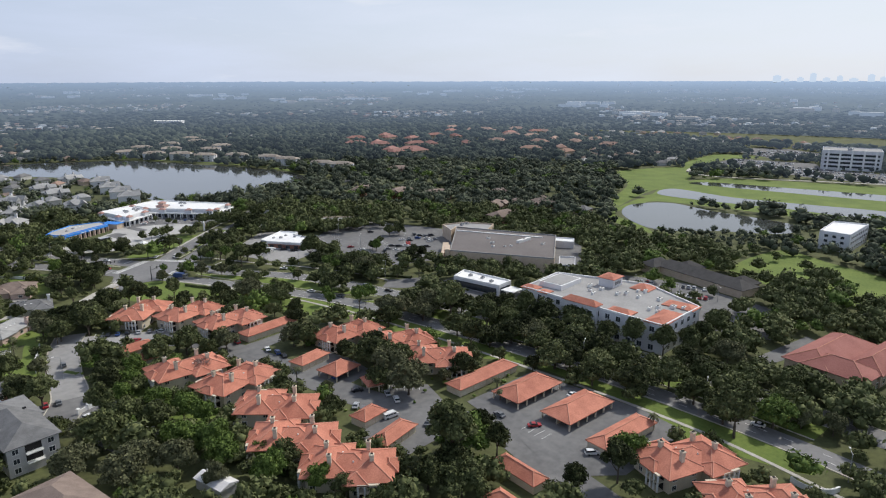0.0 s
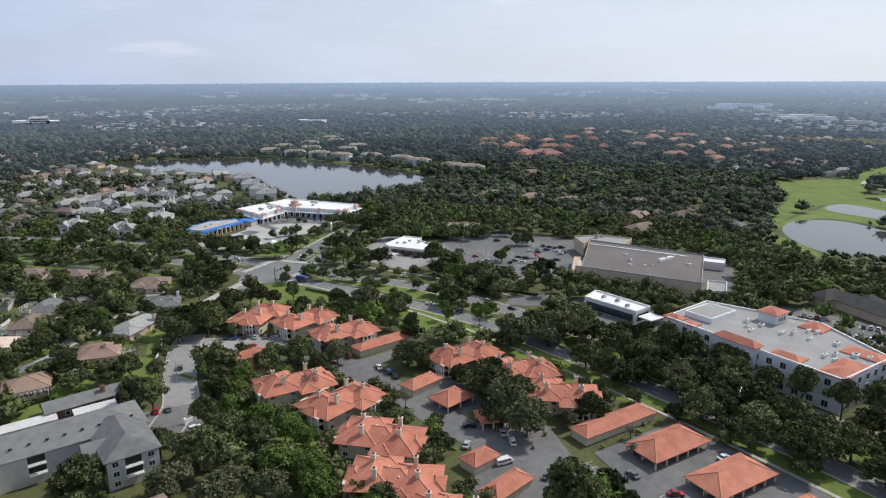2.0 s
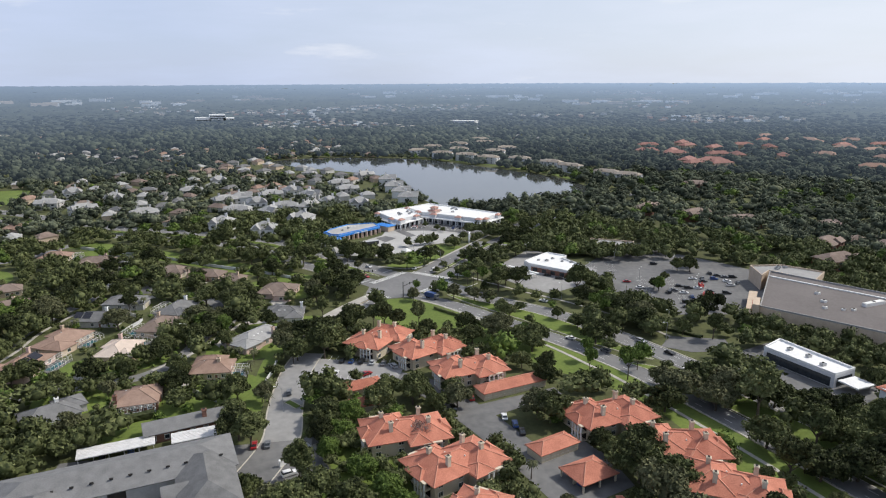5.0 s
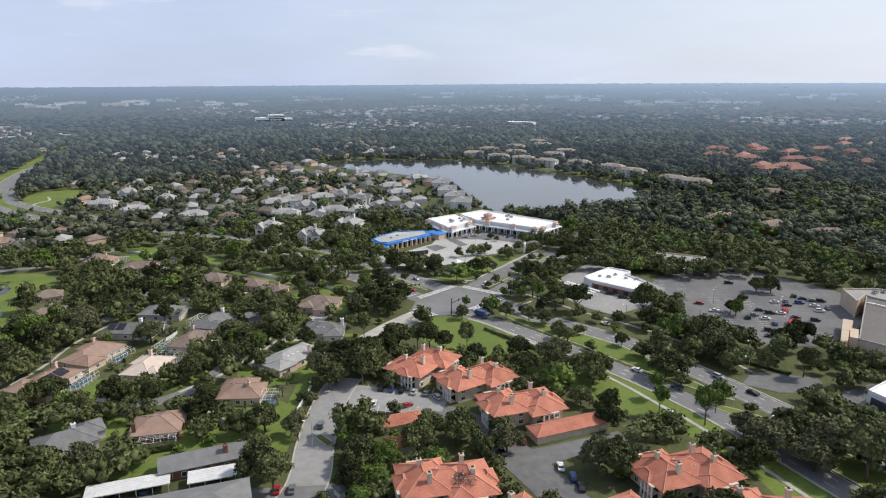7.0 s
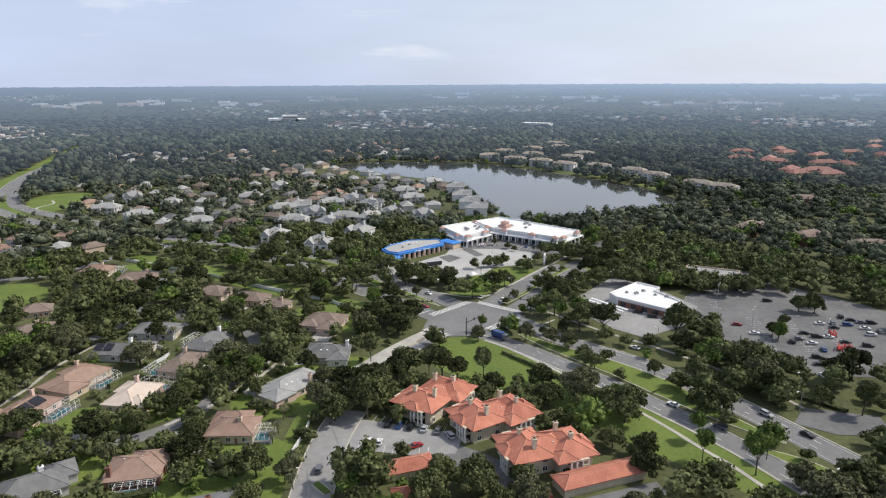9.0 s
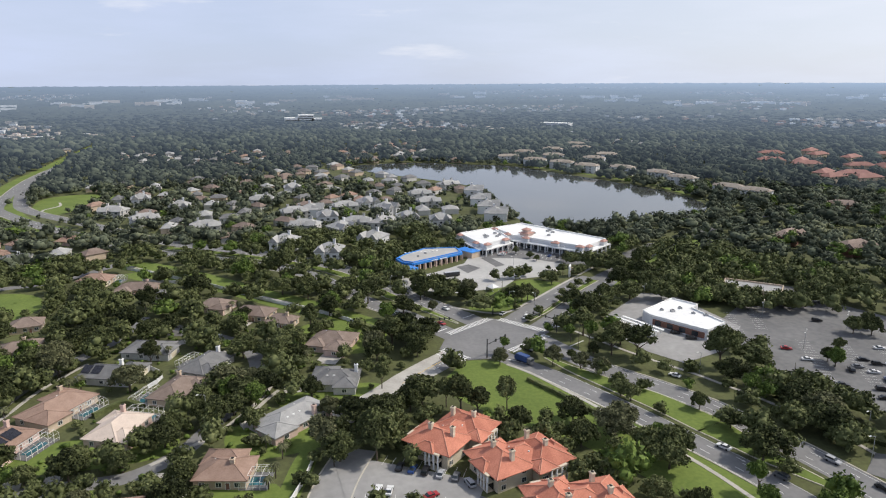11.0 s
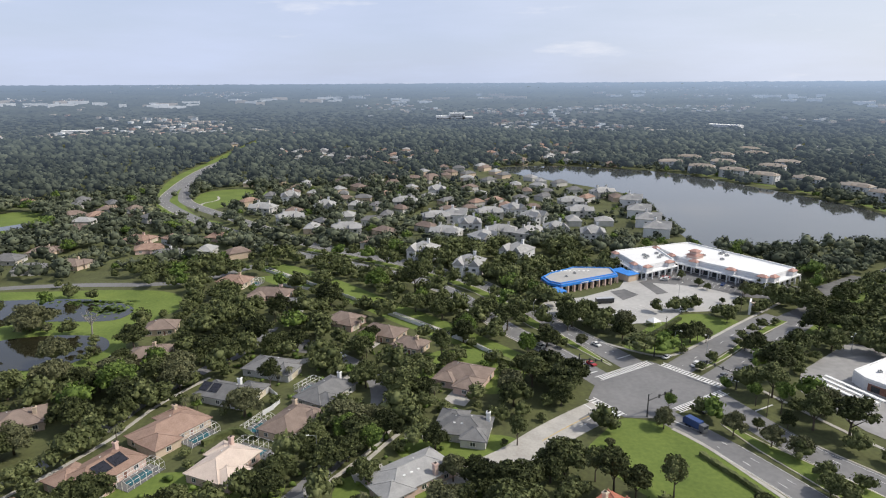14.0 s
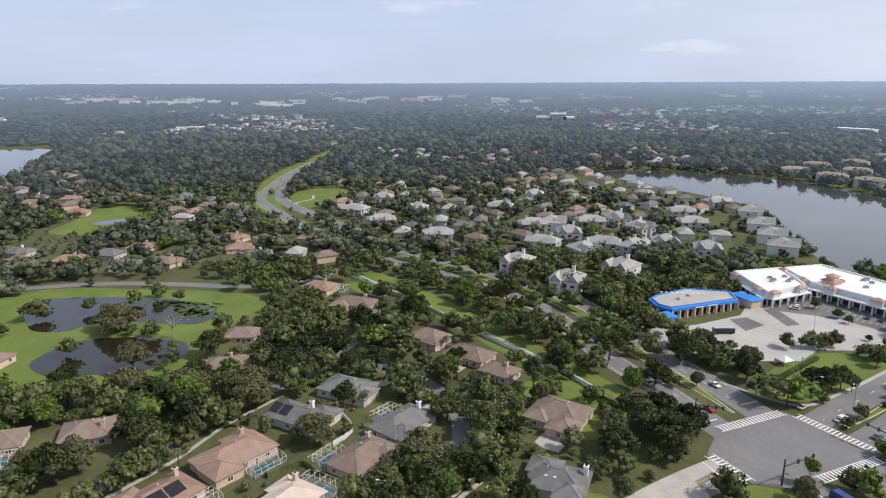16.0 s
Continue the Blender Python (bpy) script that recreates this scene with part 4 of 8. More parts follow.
part("sign_bars", Mesh().box(0, 0, 0, 5, 0.1, 0.5).box(7.5, 0, 0, 6, 0.1, 0.5), "white", blue, at=pose(5.0, -10.62, 4.3, 0, 0, 27.2))
low = thing("fuel_canopy", "low flat blue canopy on posts beside the blue shop", "canopy", -21, 122, 0, 28)
part("canopy_top", Mesh().box(0, 0, 3.6, 13, 8, 1.1), "blue", low)
for px, py in ((-5, -3), (5, -3), (-5, 3), (5, 3)):
    part("post", Mesh().box(px, py, 0, 0.4, 0.4, 3.6), "trim", low)
foot(-21, 122, 14, 9, 28)
arm = thing("wash_tunnel", "low blue-roofed wing beside the service shop", "shop", 28, 158, 0, -60)
part("wall", Mesh().box(0, 0, 0, 14, 8, 4), "tanwall", arm)
part("roof", Mesh().hip(0, 0, 4, 15, 9, 1.0), "blue", arm)
foot(28, 158, 14, 8, -60)

# white shop row
for pts, label in (([(31, 192), (37, 155), (61, 170), (60, 203)], "white flat-roofed shop block with an arcade"), ([(61, 203), (66, 176), (100, 133), (124, 150), (86, 213)], "long white flat-roofed shop row with an arcade")):
    mall, loc, mid = flat_building("shop_row", label, "shops", pts, 8.2, "offwhite", "membrane", "white", 0.9, 0.6)
    for i in range(len(loc)):
        ax, ay, ux, uy, d, ang = along(loc, i)
        if uy > 0.75 or ux < -0.3 or d < 12:
            continue
        n = int(d / 5)
        walk_roof = part("arcade_roof", Mesh().box(d / 2, -1.8, 4.3, d, 3.6, 0.7), "white", mall, at=pose(ax, ay, 0, 0, 0, ang))
        for k in range(n + 1):
            part("column", Mesh().box(d * k / n, -3.2, 0, 0.7, 0.7, 4.3), "offwhite", mall, at=pose(ax, ay, 0, 0, 0, ang))
            if k < n:
                part("shop_window", Mesh().box(d * (k + 0.5) / n, -0.06, 0.4, d / n - 1.2, 0.12, 3.0), "glass", mall, at=pose(ax, ay, 0, 0, 0, ang))
        for s in (0.2, 0.62, 0.95) if d > 40 else (0.12, 0.8):
            gable = part("gable_block", Mesh().box(d * s, -1.0, 5.0, 5.2, 3.6, 2.4), "offwhite", mall, at=pose(ax, ay, 0, 0, 0, ang))
            part("gable_roof", Mesh().hip(d * s, -1.0, 7.4, 5.8, 4.2, 1.3), "tile_pink", gable)
    if "long" in label:
        for k, (sx, z) in enumerate(((7, 7.4), (4.4, 9.8))):
            tower = part("tower", Mesh().box(0, 0, z, sx, sx, 1.7), "pinkwall", mall, at=pose(76 - mid[0], 176 - mid[1], 0, 0, 0, 35))
            part("tower_roof", Mesh().hip(0, 0, z + 1.7, sx + 1.4, sx + 1.4, 1.2), "tile_pink", tower)
    roof_units(mall, [(random.uniform(-12, 12), random.uniform(-10, 10), 2.2, 1.6, 1.1) for _ in range(6)], 7.3)

# bank
bank, loc, mid = flat_building("bank", "low brown-walled bank with a white flat roof", "bank", [(76, 13), (90, -11), (104, -4), (101, 17), (107, 21), (100, 33), (76, 20)], 5.3, "offwhite", "membrane", "white", 0.8)
for i in range(len(loc)):
    ax, ay, ux, uy, d, ang = along(loc, i)
    if d > 10:
        part("wall_band", Mesh().box(d / 2, -0.06, 0.6, d - 2.5, 0.14, 2.9), "brick", bank, "dark brown wall band", at=pose(ax, ay, 0, 0, 0, ang))
        for k in range(int(d / 6)):
            part("shop_window", Mesh().box(4 + 6 * k, -0.12, 0.8, 3, 0.12, 2.2), "glass", bank, at=pose(ax, ay, 0, 0, 0, ang))
roof_units(bank, [(-4, 3, 2, 1.6, 1), (2, 6, 1.6, 1.6, 0.8), (8, -6, 1.8, 1.4, 0.9), (-8, 6, 1.4, 1.2, 0.8), (4, -2, 1.4, 1.4, 0.7)], 4.52)
drive = thing("drive_up_canopy", "narrow white drive-up canopies on posts beside the bank", "canopy", 66.5, 8, 0, -68)
for py in (-3.4, 0.0, 3.4):
    part("canopy_top", Mesh().box(0, py, 2.8, 23, 1.5, 0.35), "white", drive)
    for px in (-10, -3.3, 3.3, 10):
        part("post", Mesh().box(px, py, 0, 0.3, 0.3, 2.8), "white", drive)
foot(66.5, 8, 23, 9, -68)

# big store
store, loc, mid = flat_building("big_store", "large tan store with a brown-grey flat roof", "store", [(133, -107), (161, -166), (213, -132), (186, -64)], 9.5, "tanwall", "brownroof", "gravelroof", 0.8)
front = part("entrance_block", Mesh().box(0, 0, 0, 12, 3, 10.2), "tanwall", store, at=pose(133 - mid[0] + 2, -103 - mid[1], 0, 0, 0, 41))
part("entrance_panel", Mesh().box(0, 1.6, 4.5, 10, 0.3, 5), "red", front, "red entrance panel")
part("awning", Mesh().box(16, 2.4, 3.6, 40, 4, 0.8), "tanwall", front)
part("roof_strip", Mesh().box(0, 0, 8.8, 62, 1.0, 0.5), "membrane", store, at=pose(190 - mid[0], -100 - mid[1], 0, 0, 0, -67))
roof_units(store, [(12, -8, 13, 2.4, 1.6), (-6, 4, 2, 2, 1.0), (-14, -3, 2, 1.6, 1.0), (-4, -10, 1.6, 1.6, 0.8), (2, 14, 2, 2, 1.0), (14, -22, 2, 2, 0.9), (-8, -8, 1.6, 1.2, 0.7)], 8.75, "trim")
ann, loc, mid = flat_building("store_annex", "tan annex of the store with a grey flat roof", "store", [(176, -68), (188, -62), (195, -86), (214, -76), (204, -56), (186, -50)], 9.0, "tanwall", "gravelroof", "tanwall")
roof_units(ann, [(2, 6, 2, 2, 1), (5, 8, 2, 2, 1), (8, 6, 2, 2, 1)], 8.2)
dock, loc, mid = flat_building("loading_dock", "low white loading block behind the store", "store", [(214, -130), (220, -142), (230, -136), (223, -122)], 5.0, "offwhite", "membrane")
dock2, loc, mid = flat_building("loading_dock", "low tan loading block beside the store", "store", [(163, -168), (170, -175), (186, -165), (180, -157)], 5.5, "offwhite", "gravelroof")

# office with tiled corners
office, loc, mid = flat_building("office_block", "pale three-storey office block with red-tiled corners", "office", [(94, -193), (91, -268), (125, -269), (141, -236), (127, -191)], 13.5, "offwhite", "gravelroof", "white", 0.8, 0.6)
for i in range(len(loc)):
    side_windows(office, loc, i, (1.2, 5.2, 9.3), 5.2, 2.2, 2.3, 2.5, 2, frame_mat="offwhite")
bay = part("entrance_bay", Mesh().box(0, -1.2, 0, 17, 3.4, 14.2), "offwhite", office, at=pose(93 - mid[0], -228 - mid[1], 0, 0, 0, -92))
part("arch_window", Mesh().box(0, -2.95, 1.0, 5, 0.15, 6.5).tube((0, -3.02, 7.5), (0, -2.87, 7.5), 2.5, n=16), "glass", bay, "tall arched window")
for sx in (-5.5, 5.5):
    for z in (1.4, 5.4, 9.4):
        opening(bay, sx, -2.95, z, 2.4, 2.4, 0, "offwhite", bars=2)
part("bay_roof", Mesh().hip(0, -1.0, 14.2, 18.5, 6, 2.0), "tile", bay)
for px, py, sx, sy, rise in ((97, -196, 7, 9, 1.4), (101, -263.5, 20, 10, 1.4), (121, -262, 9, 15, 1.5), (134, -237, 10, 10, 2.2), (96, -205, 6, 6, 0.8), (96, -246, 7, 12, 1.4)):
    part("tiled_corner", Mesh().hip(px - mid[0], py - mid[1], 12.9, sx, sy, rise), "tile", office)
tower = part("roof_house", Mesh().box(128 - mid[0], -222 - mid[1], 12.7, 9, 8, 4.2), "offwhite", office)
part("roof_house_tiles", Mesh().hip(128 - mid[0], -222 - mid[1], 16.9, 10.5, 9.5, 1.8), "tile", tower)
for k in range(3):
    opening(tower, 126 - mid[0] + 2 * k, -226.05 - mid[1], 13.8, 1.3, 1.8, 0, "offwhite")
screen = part("roof_screen", Mesh().box(112 - mid[0], -203 - mid[1], 12.7, 18, 13, 2.4), "white", office)
part("roof_screen_top", Mesh().box(112 - mid[0], -203 - mid[1], 15.11, 16.6, 11.6, 0.05), "gravelroof", screen)
roof_units(office, [(random.uniform(-12, 14), random.uniform(-34, 18), random.uniform(1.2, 3), random.uniform(1, 2), random.uniform(0.7, 1.4)) for _ in range(22)], 12.75, "trim")

# long white shop
shop, loc, mid = flat_building("long_shop", "long low shop with dark glazing and a white roof", "shop", [(102, -139), (105, -169), (117, -168), (115, -135)], 6.2, "offwhite", "membrane", "white")
for i in (0, 1):
    ax, ay, ux, uy, d, ang = along(loc, i)
    part("glazing", Mesh().box(d / 2, -0.06, 0.4, d - 3, 0.14, 3.6), "glass", shop, at=pose(ax, ay, 0, 0, 0, ang))
part("canopy", Mesh().box(110 - mid[0], -174 - mid[1], 3.4, 9, 8, 0.5), "white", shop)
roof_units(shop, [(0, 8, 2, 1.6, 1), (1, 0, 2, 1.6, 1), (-1, -8, 2, 1.6, 1)], 5.4)

# low building in the trees behind the bank
back, loc, mid = flat_building("low_shop", "low grey-roofed building among trees", "shop", [(139, 46), (160, 26), (172, 38), (150, 58)], 4.8, "tanwall", "gravelroof")
far_white, loc, mid = flat_building("white_office", "white three-storey office with a flat roof", "office", [(336, -263), (334, -282), (381, -283), (376, -262)], 13.0, "offwhite", "membrane")
for i in range(4):
    side_windows(far_white, loc, i, (1.5, 5.5, 9.0), 4.5, 2.4, 1.8)
for pts in ([(797, -146), (812, -210), (862, -198), (846, -134)], [(815, -222), (832, -292), (880, -280), (864, -210)]):
    campus, loc, mid = flat_building("campus_block", "long pale multi-storey block beyond a car park", "office", pts, 25, "offwhite", "gravelroof")
    for i in (0, 3):
        ax, ay, ux, uy, d, ang = along(loc, i)
        for k in range(5):
            part("wall_pier", Mesh().box(d * (k + 0.5) / 5, -0.4, 0, 2.2, 0.9, 25.4), "white", campus, at=pose(ax, ay, 0, 0, 0, ang))
        for z in (3, 8, 13, 18):
            part("window_band", Mesh().box(d / 2, -0.06, z, d - 6, 0.14, 2.6), "glass", campus, at=pose(ax, ay, 0, 0, 0, ang))
    roof_units(campus, [(-10, 0, 6, 5, 2.4), (12, 6, 4, 4, 2)], 24.2)
far_c = thing("white_campus", "distant white flat-roofed building standing above the trees", "office", -20, 1700)
for px, sx, h in ((-30, 40, 16), (10, 44, 24), (40, 30, 14)):
    part("wall", Mesh().box(px, 0, 0, sx, 40, h), "white", far_c)
    for z in range(3, int(h) - 3, 5):
        part("window_band", Mesh().box(px, -20.1, z, sx - 4, 0.3, 2), "glass", far_c)

# hipped red building and dark-roofed building
red = thing("red_roofed_hall", "broad hall with large hipped red tile roofs", "hall", 130, -327, 0, -10)
for wx, wy, sx, sy in ((0, 6, 44, 18), (10, -10, 40, 14), (-14, -4, 16, 24)):
    part("wall", Mesh().box(wx, wy, 0, sx - 2, sy - 2, 5.2), "tanwall", red)
    hipped(red, wx, wy, 5.1, sx, sy, 4.2, "tile_red", "tile_edge")
for k in range(6):
    opening(red, -18 + 6 * k, -16.1, 1.2, 1.8, 2, 0)
foot(130, -327, 50, 40, -10)
dark = thing("dark_roofed_hall", "long low hall with dark hipped roofs and gables", "hall", 204, -238, 0, 74)
for wx, wy, sx, sy in ((0, 0, 62, 15), (-20, -7, 14, 16), (16, -7, 14, 16), (30, 4, 12, 18)):
    part("wall", Mesh().box(wx, wy, 0, sx - 2, sy - 2, 4.6), "tanwall", dark)
    hipped(dark, wx, wy, 4.5, sx, sy, 3.6, "sh_dark", None)
foot(204, -238, 66, 24, 74)

# grey flats
grey = thing("grey_apartment_house", "three-storey grey-sided apartment house with shingled hipped roofs", "apartment house", -137, -150, 0, 3)
for wx, wy, sx, sy in ((-2, 4, 60, 17), (20, -8, 14, 28), (-20, -8, 14, 22)):
    wall = part("wall", Mesh().box(wx, wy, 0, sx, sy, 9.2), "greywall", grey)
    hipped(grey, wx, wy, 9.1, sx + 1.6, sy + 1.6, 3.4, "sh_grey", None)
    for z in (1.0, 4.0, 7.0):
        for k in (-0.34, 0.34):
            opening(wall, wx + sx * k, wy - sy / 2 - 0.02, z, 1.6, 1.5, 0, bars=2)
        for k in (-0.3, 0.0, 0.3):
            opening(wall, wx + sx / 2 + 0.02, wy + sy * k, z, 1.6, 1.5, 90, bars=2)
    for z in (3.2, 6.2):
        deck = part("balcony", Mesh().box(wx, wy - sy / 2 - 0.8, z, 4.6, 1.6, 0.25), "trim", grey)
        part("railing", Mesh().box(wx, wy - sy / 2 - 1.5, z + 1.0, 4.6, 0.1, 0.1), "trim", deck)
        for r in range(5):
            part("baluster", Mesh().box(wx - 2.0 + 1.0 * r, wy - sy / 2 - 1.5, z + 0.25, 0.07, 0.07, 0.8), "trim", deck)
        # near-black sheet paints the shade behind the balcony
        part("balcony_recess", Mesh().box(wx, wy - sy / 2 - 0.05, z + 0.25, 4.4, 0.12, 2.3), "dark", deck)
hipped(grey, 12, -10.5, 8.6, 7, 7, 2.2, "sh_grey", None, gable=True)
for k in range(12):
    part("roof_vent", Mesh().box(-26 + 4.6 * k, -1.5, 11.1, 1.0, 0.5, 0.35), "dark", grey)
foot(-138, -148, 64, 26, 3)
foot(-117, -160, 16, 30, 3)
grey2 = thing("grey_apartment_house", "grey-sided apartment house with brown shingled roof", "apartment house", -119, -204, 0, 8)
part("wall", Mesh().box(0, 0, 0, 15, 22, 6.6), "greywall", grey2)
hipped(grey2, 0, 0, 6.5, 17, 24, 3.4, "sh_brown", None)
foot(-119, -204, 17, 24, 8)
shed = thing("metal_shed", "low shed with a pale rippled metal roof", "shed", -84, -219.5, 0, 10)
part("wall", Mesh().box(0, 0, 0, 5.4, 11, 3.2), "greywall", shed)
part("roof", Mesh().hip(0, 0, 3.2, 6.4, 12, 1.0, True), "metalroof", shed)
foot(-84, -219.5, 7, 13, 10)
club = thing("clubhouse", "long low grey-roofed clubhouse with a red brick chimney", "clubhouse", -122, -111, 0, 6)
part("wall", Mesh().box(0, 0, 0, 24, 8, 3.4), "brick", club)
hipped(club, 0, 0, 3.3, 26, 10, 2.4, "sh_grey", None, gable=True)
chimney(club, 6, -2, 3.3, 7.4, "brick", 1.3)
for k in range(6):
    opening(club, -10 + 4 * k, -4.05, 0.9, 1.4, 1.4, 0)
foot(-122, -111, 26, 10, 6)


def metal_carport(x, y, length, width, rot):
    root = thing("metal_carport", "open carport with a flat white metal roof on posts", "carport", x, y, 0, rot, "metal carports")
    part("roof", Mesh().box(0, 0, 2.7, length, width, 0.3), "metalroof", root)
    for k in range(int(width / 0.9)):
        part("roof_rib", Mesh().box(0, -width / 2 + 0.5 + 0.9 * k, 3.0, length, 0.08, 0.07), "metalroof", root)
    for k in range(int(length / 4) + 1):
        for s in (-1, 1):
            part("post", Mesh().box(-length / 2 + 0.5 + (length - 1) * k / int(length / 4), s * (width / 2 - 0.6), 0, 0.16, 0.16, 2.7), "trim", root)
    foot(x, y, length, width, rot)


metal_carport(-142, -119, 22, 6.4, 3)
metal_carport(-119.5, -120, 13.5, 6.6, 2)


# ---- houses ----
def cage(parent, x, y, w, d, h=3.2, rot=0):
    """A screened pool enclosure of white bars."""
    m = Mesh()
    nx, ny = max(int(w / 2), 2), max(int(d / 2), 2)
    t = 0.11
    for i in range(nx + 1):
        px = -w / 2 + w * i / nx
        m.box(px, -d / 2, 0, t, t, h - 0.6).box(px, d / 2, 0, t, t, h - 0.6)
        m.tube((px, -d / 2, h - 0.6), (px, -d / 4, h + 0.2), t / 2, n=4).tube((px, -d / 4, h + 0.2), (px, d / 4, h + 0.2), t / 2, n=4).tube((px, d / 4, h + 0.2), (px, d / 2, h - 0.6), t / 2, n=4)
    for py, z in ((-d / 2, h - 0.6), (-d / 4, h + 0.2), (0, h + 0.2), (d / 4, h + 0.2), (d / 2, h - 0.6), (-d / 2, 1.1), (d / 2, 1.1)):
        m.tube((-w / 2, py, z), (w / 2, py, z), t / 2, n=4)
    for j in range(ny + 1):
        py = -d / 2 + d * j / ny
        m.box(-w / 2, py, 0, t, t, h - 0.6).box(w / 2, py, 0, t, t, h - 0.6)
    c = part("pool_cage", m, "trim", parent, "white-framed pool screen enclosure", at=pose(x, y, 0, 0, 0, rot))
    part("deck", Mesh().box(0, 0, 0.02, w, d, 0.12), "lot", c)
    part("pool", Mesh().box(0, 0, 0.15, w * 0.6, d * 0.45, 0.03), "pool", c)


def house(x, y, rot, w, d, wall="tanwall", roof="sh_grey", label="", wings=(), chim=None, pool=None, panels=None, h=3.0, rise=2.9, skylights=0, gable=False, plain=False):
    """A one-storey house: a main hipped roof, wings as (x, y, sx, sy, rise), and what stands on it."""
    root = thing("house", label or "one-storey house with a hipped shingle roof", "house", x, y, 0, rot, "houses")
    body = part("wall", Mesh().box(0, 0, 0, w, d, h), wall, root)
    hipped(root, 0, 0, h - 0.1, w + 1.2, d + 1.2, rise, roof, roof, gable, r=0.12)
    for k in (-0.3, 0.3) if plain else (-0.34, -0.02, 0.33):
        opening(body, w * k, -d / 2 - 0.02, 0.9, 1.5, 1.3, 0, bars=2)
        opening(body, w * k, d / 2 + 0.02, 0.9, 1.5, 1.3, 180, bars=2)
    for s in () if plain else (-1, 1):
        for k in (-0.25, 0.25):
            opening(body, s * (w / 2 + 0.02), d * k, 0.9, 1.3, 1.3, 90 * s, bars=2)
    for wx, wy, sx, sy, wr in wings:
        wing = part("wall", Mesh().box(wx, wy, 0, sx, sy, h - 0.05), wall, root)
        hipped(root, wx, wy, h - 0.16, sx + 1.1, sy + 1.1, wr, roof, roof, r=0.12)
        opening(wing, wx, wy + (sy / 2 + 0.02) * (1 if wy > 0 else -1), 0.9, 1.6, 1.3, 180 if wy > 0 else 0, bars=2)
    if wings:
        wx, wy, sx, sy, _ = wings[0]
        s = 1 if wx > 0 else -1
        opening(root, wx + s * (sx / 2 + 0.02), wy, 0.05, 4.6, 2.2, 90 * s, "trim", "door", name="garage_door")
    opening(root, w * 0.15, -d / 2 - 0.03, 0.05, 1.1, 2.1, 0, "trim", "brick", name="front_door")
    if chim:
        chimney(root, chim[0], chim[1], h - 0.2, h + rise + 1.1, wall if roof != "sh_grey" else "white", 1.2)
    if pool:
        cage(root, *pool)
        c, s = math.cos(radians(rot)), math.sin(radians(rot))
        foot(x + c * pool[0] - s * pool[1], y + s * pool[0] + c * pool[1], pool[2] + 3, pool[3] + 5, rot)
    if panels:
        for k in range(panels[2]):
            s = math.atan2(rise, d / 2 + 0.6)
            part("solar_panel", Mesh().box(0, 0, 0.08, panels[3], 4.0, 0.1), "solar", root, at=pose(panels[0] + k * (panels[3] + 0.7), panels[1], h + rise * (1 - abs(panels[1]) / (d / 2 + 0.6)) + 0.3, math.degrees(s) * (1 if panels[1] < 0 else -1), 0, 0))
    for k in range(skylights):
        part("skylight", Mesh().box(-w * 0.2 + 2.5 * k, -d * 0.2, h + rise * 0.62, 0.8, 0.8, 0.25), "white", root)
    vents(root, ((w * 0.1, d * 0.18), (-w * 0.22, d * 0.12)), h + rise * 0.62)
    foot(x, y, w + 1, d + 1, rot, 1.0)
    for wx, wy, sx, sy, _ in wings:
        c, s = math.cos(radians(rot)), math.sin(radians(rot))
        foot(x + c * wx - s * wy, y + s * wx + c * wy, sx, sy, rot)
    return root


house(-138, -85, -4, 15, 13, "brick", "sh_rust", "rust-shingled brick house with a curved screened porch", ((3, 4, 10, 9, 2.2),), (-6, -5), (1.5, -8.2, 11, 4, 2.6))
house(-111, -68, -14, 15, 12, "tanwall", "sh_rust", "rust-shingled house with a white pool enclosure", ((-2, 6, 12, 8, 2.4),), (2.5, -1), (9.5, -2, 8, 9))
house(-91, -40, 38, 23, 13, "pinkwall", "sh_light", "pale grey-roofed pink house with skylights", ((-9, -3, 9, 9, 2.0),), (4, -6), skylights=3)
house(-147, -34, 65, 18, 12, "pinkwall", "sh_pink", "pale pink-roofed house with a pool enclosure", ((-4, -5, 9, 9, 2.0), (5, 4, 8, 8, 1.8)), (7, 3), (12.2, -1.5, 5.5, 14))
house(-171, -13, 57, 22, 13, "tanwall", "sh_rust", "rust-shingled house with a large hipped roof", ((6, 5, 10, 9, 2.4), (-7, -4, 9, 10, 2.2)), (6, 5), (4, -9.8, 11, 6.4))
house(-182, -37, 63, 21, 13, "pinkwall", "sh_rust", "rust-shingled house with dark solar panels", ((-6, 5, 10, 9, 2.2), (-7, -5, 9, 8, 2.0)), (8, 3), (5, -9.8, 13, 6.6), (-1.5, -3.0, 2, 4.6))
house(-165, -87, 20, 17, 12, "greywall", "sh_grey", "dark grey-roofed house with a small pool", ((7, 4, 9, 9, 2.2),), (3, 2), (2, -9, 9, 6))
house(-159, 12, -21, 21, 12, "greywall", "sh_grey", "dark grey-roofed house with solar panels", ((6, 5, 9, 9, 2.2),), (2, 4), None, (-8, -2.6, 2, 3.6))
house(-149, 35, -18, 18, 13, "greywall", "sh_grey", "grey-roofed house with a white gable window", ((7, -2, 9, 10, 2.4),), None)
house(-124, 12.5, 58, 20, 12, "greywall", "sh_grey", "grey-roofed house beside a cul-de-sac", ((-5, -5, 9, 10, 2.4),), (8, 0), (2, 9.8, 9, 7))
house(-132, -9, 64, 19, 12, "tanwall", "sh_brown", "brown-grey-roofed house with a chimney", ((5, -5, 9, 9, 2.2),), (6, 3), (-5, 9.8, 10, 7))
house(-72, 26, -26, 18, 15, "pinkwall", "sh_brown", "mauve-roofed house with a garage and pale drive", ((5, -8, 9, 10, 2.4), (-5, -6, 8, 8, 2.0)), None, rise=3.4)
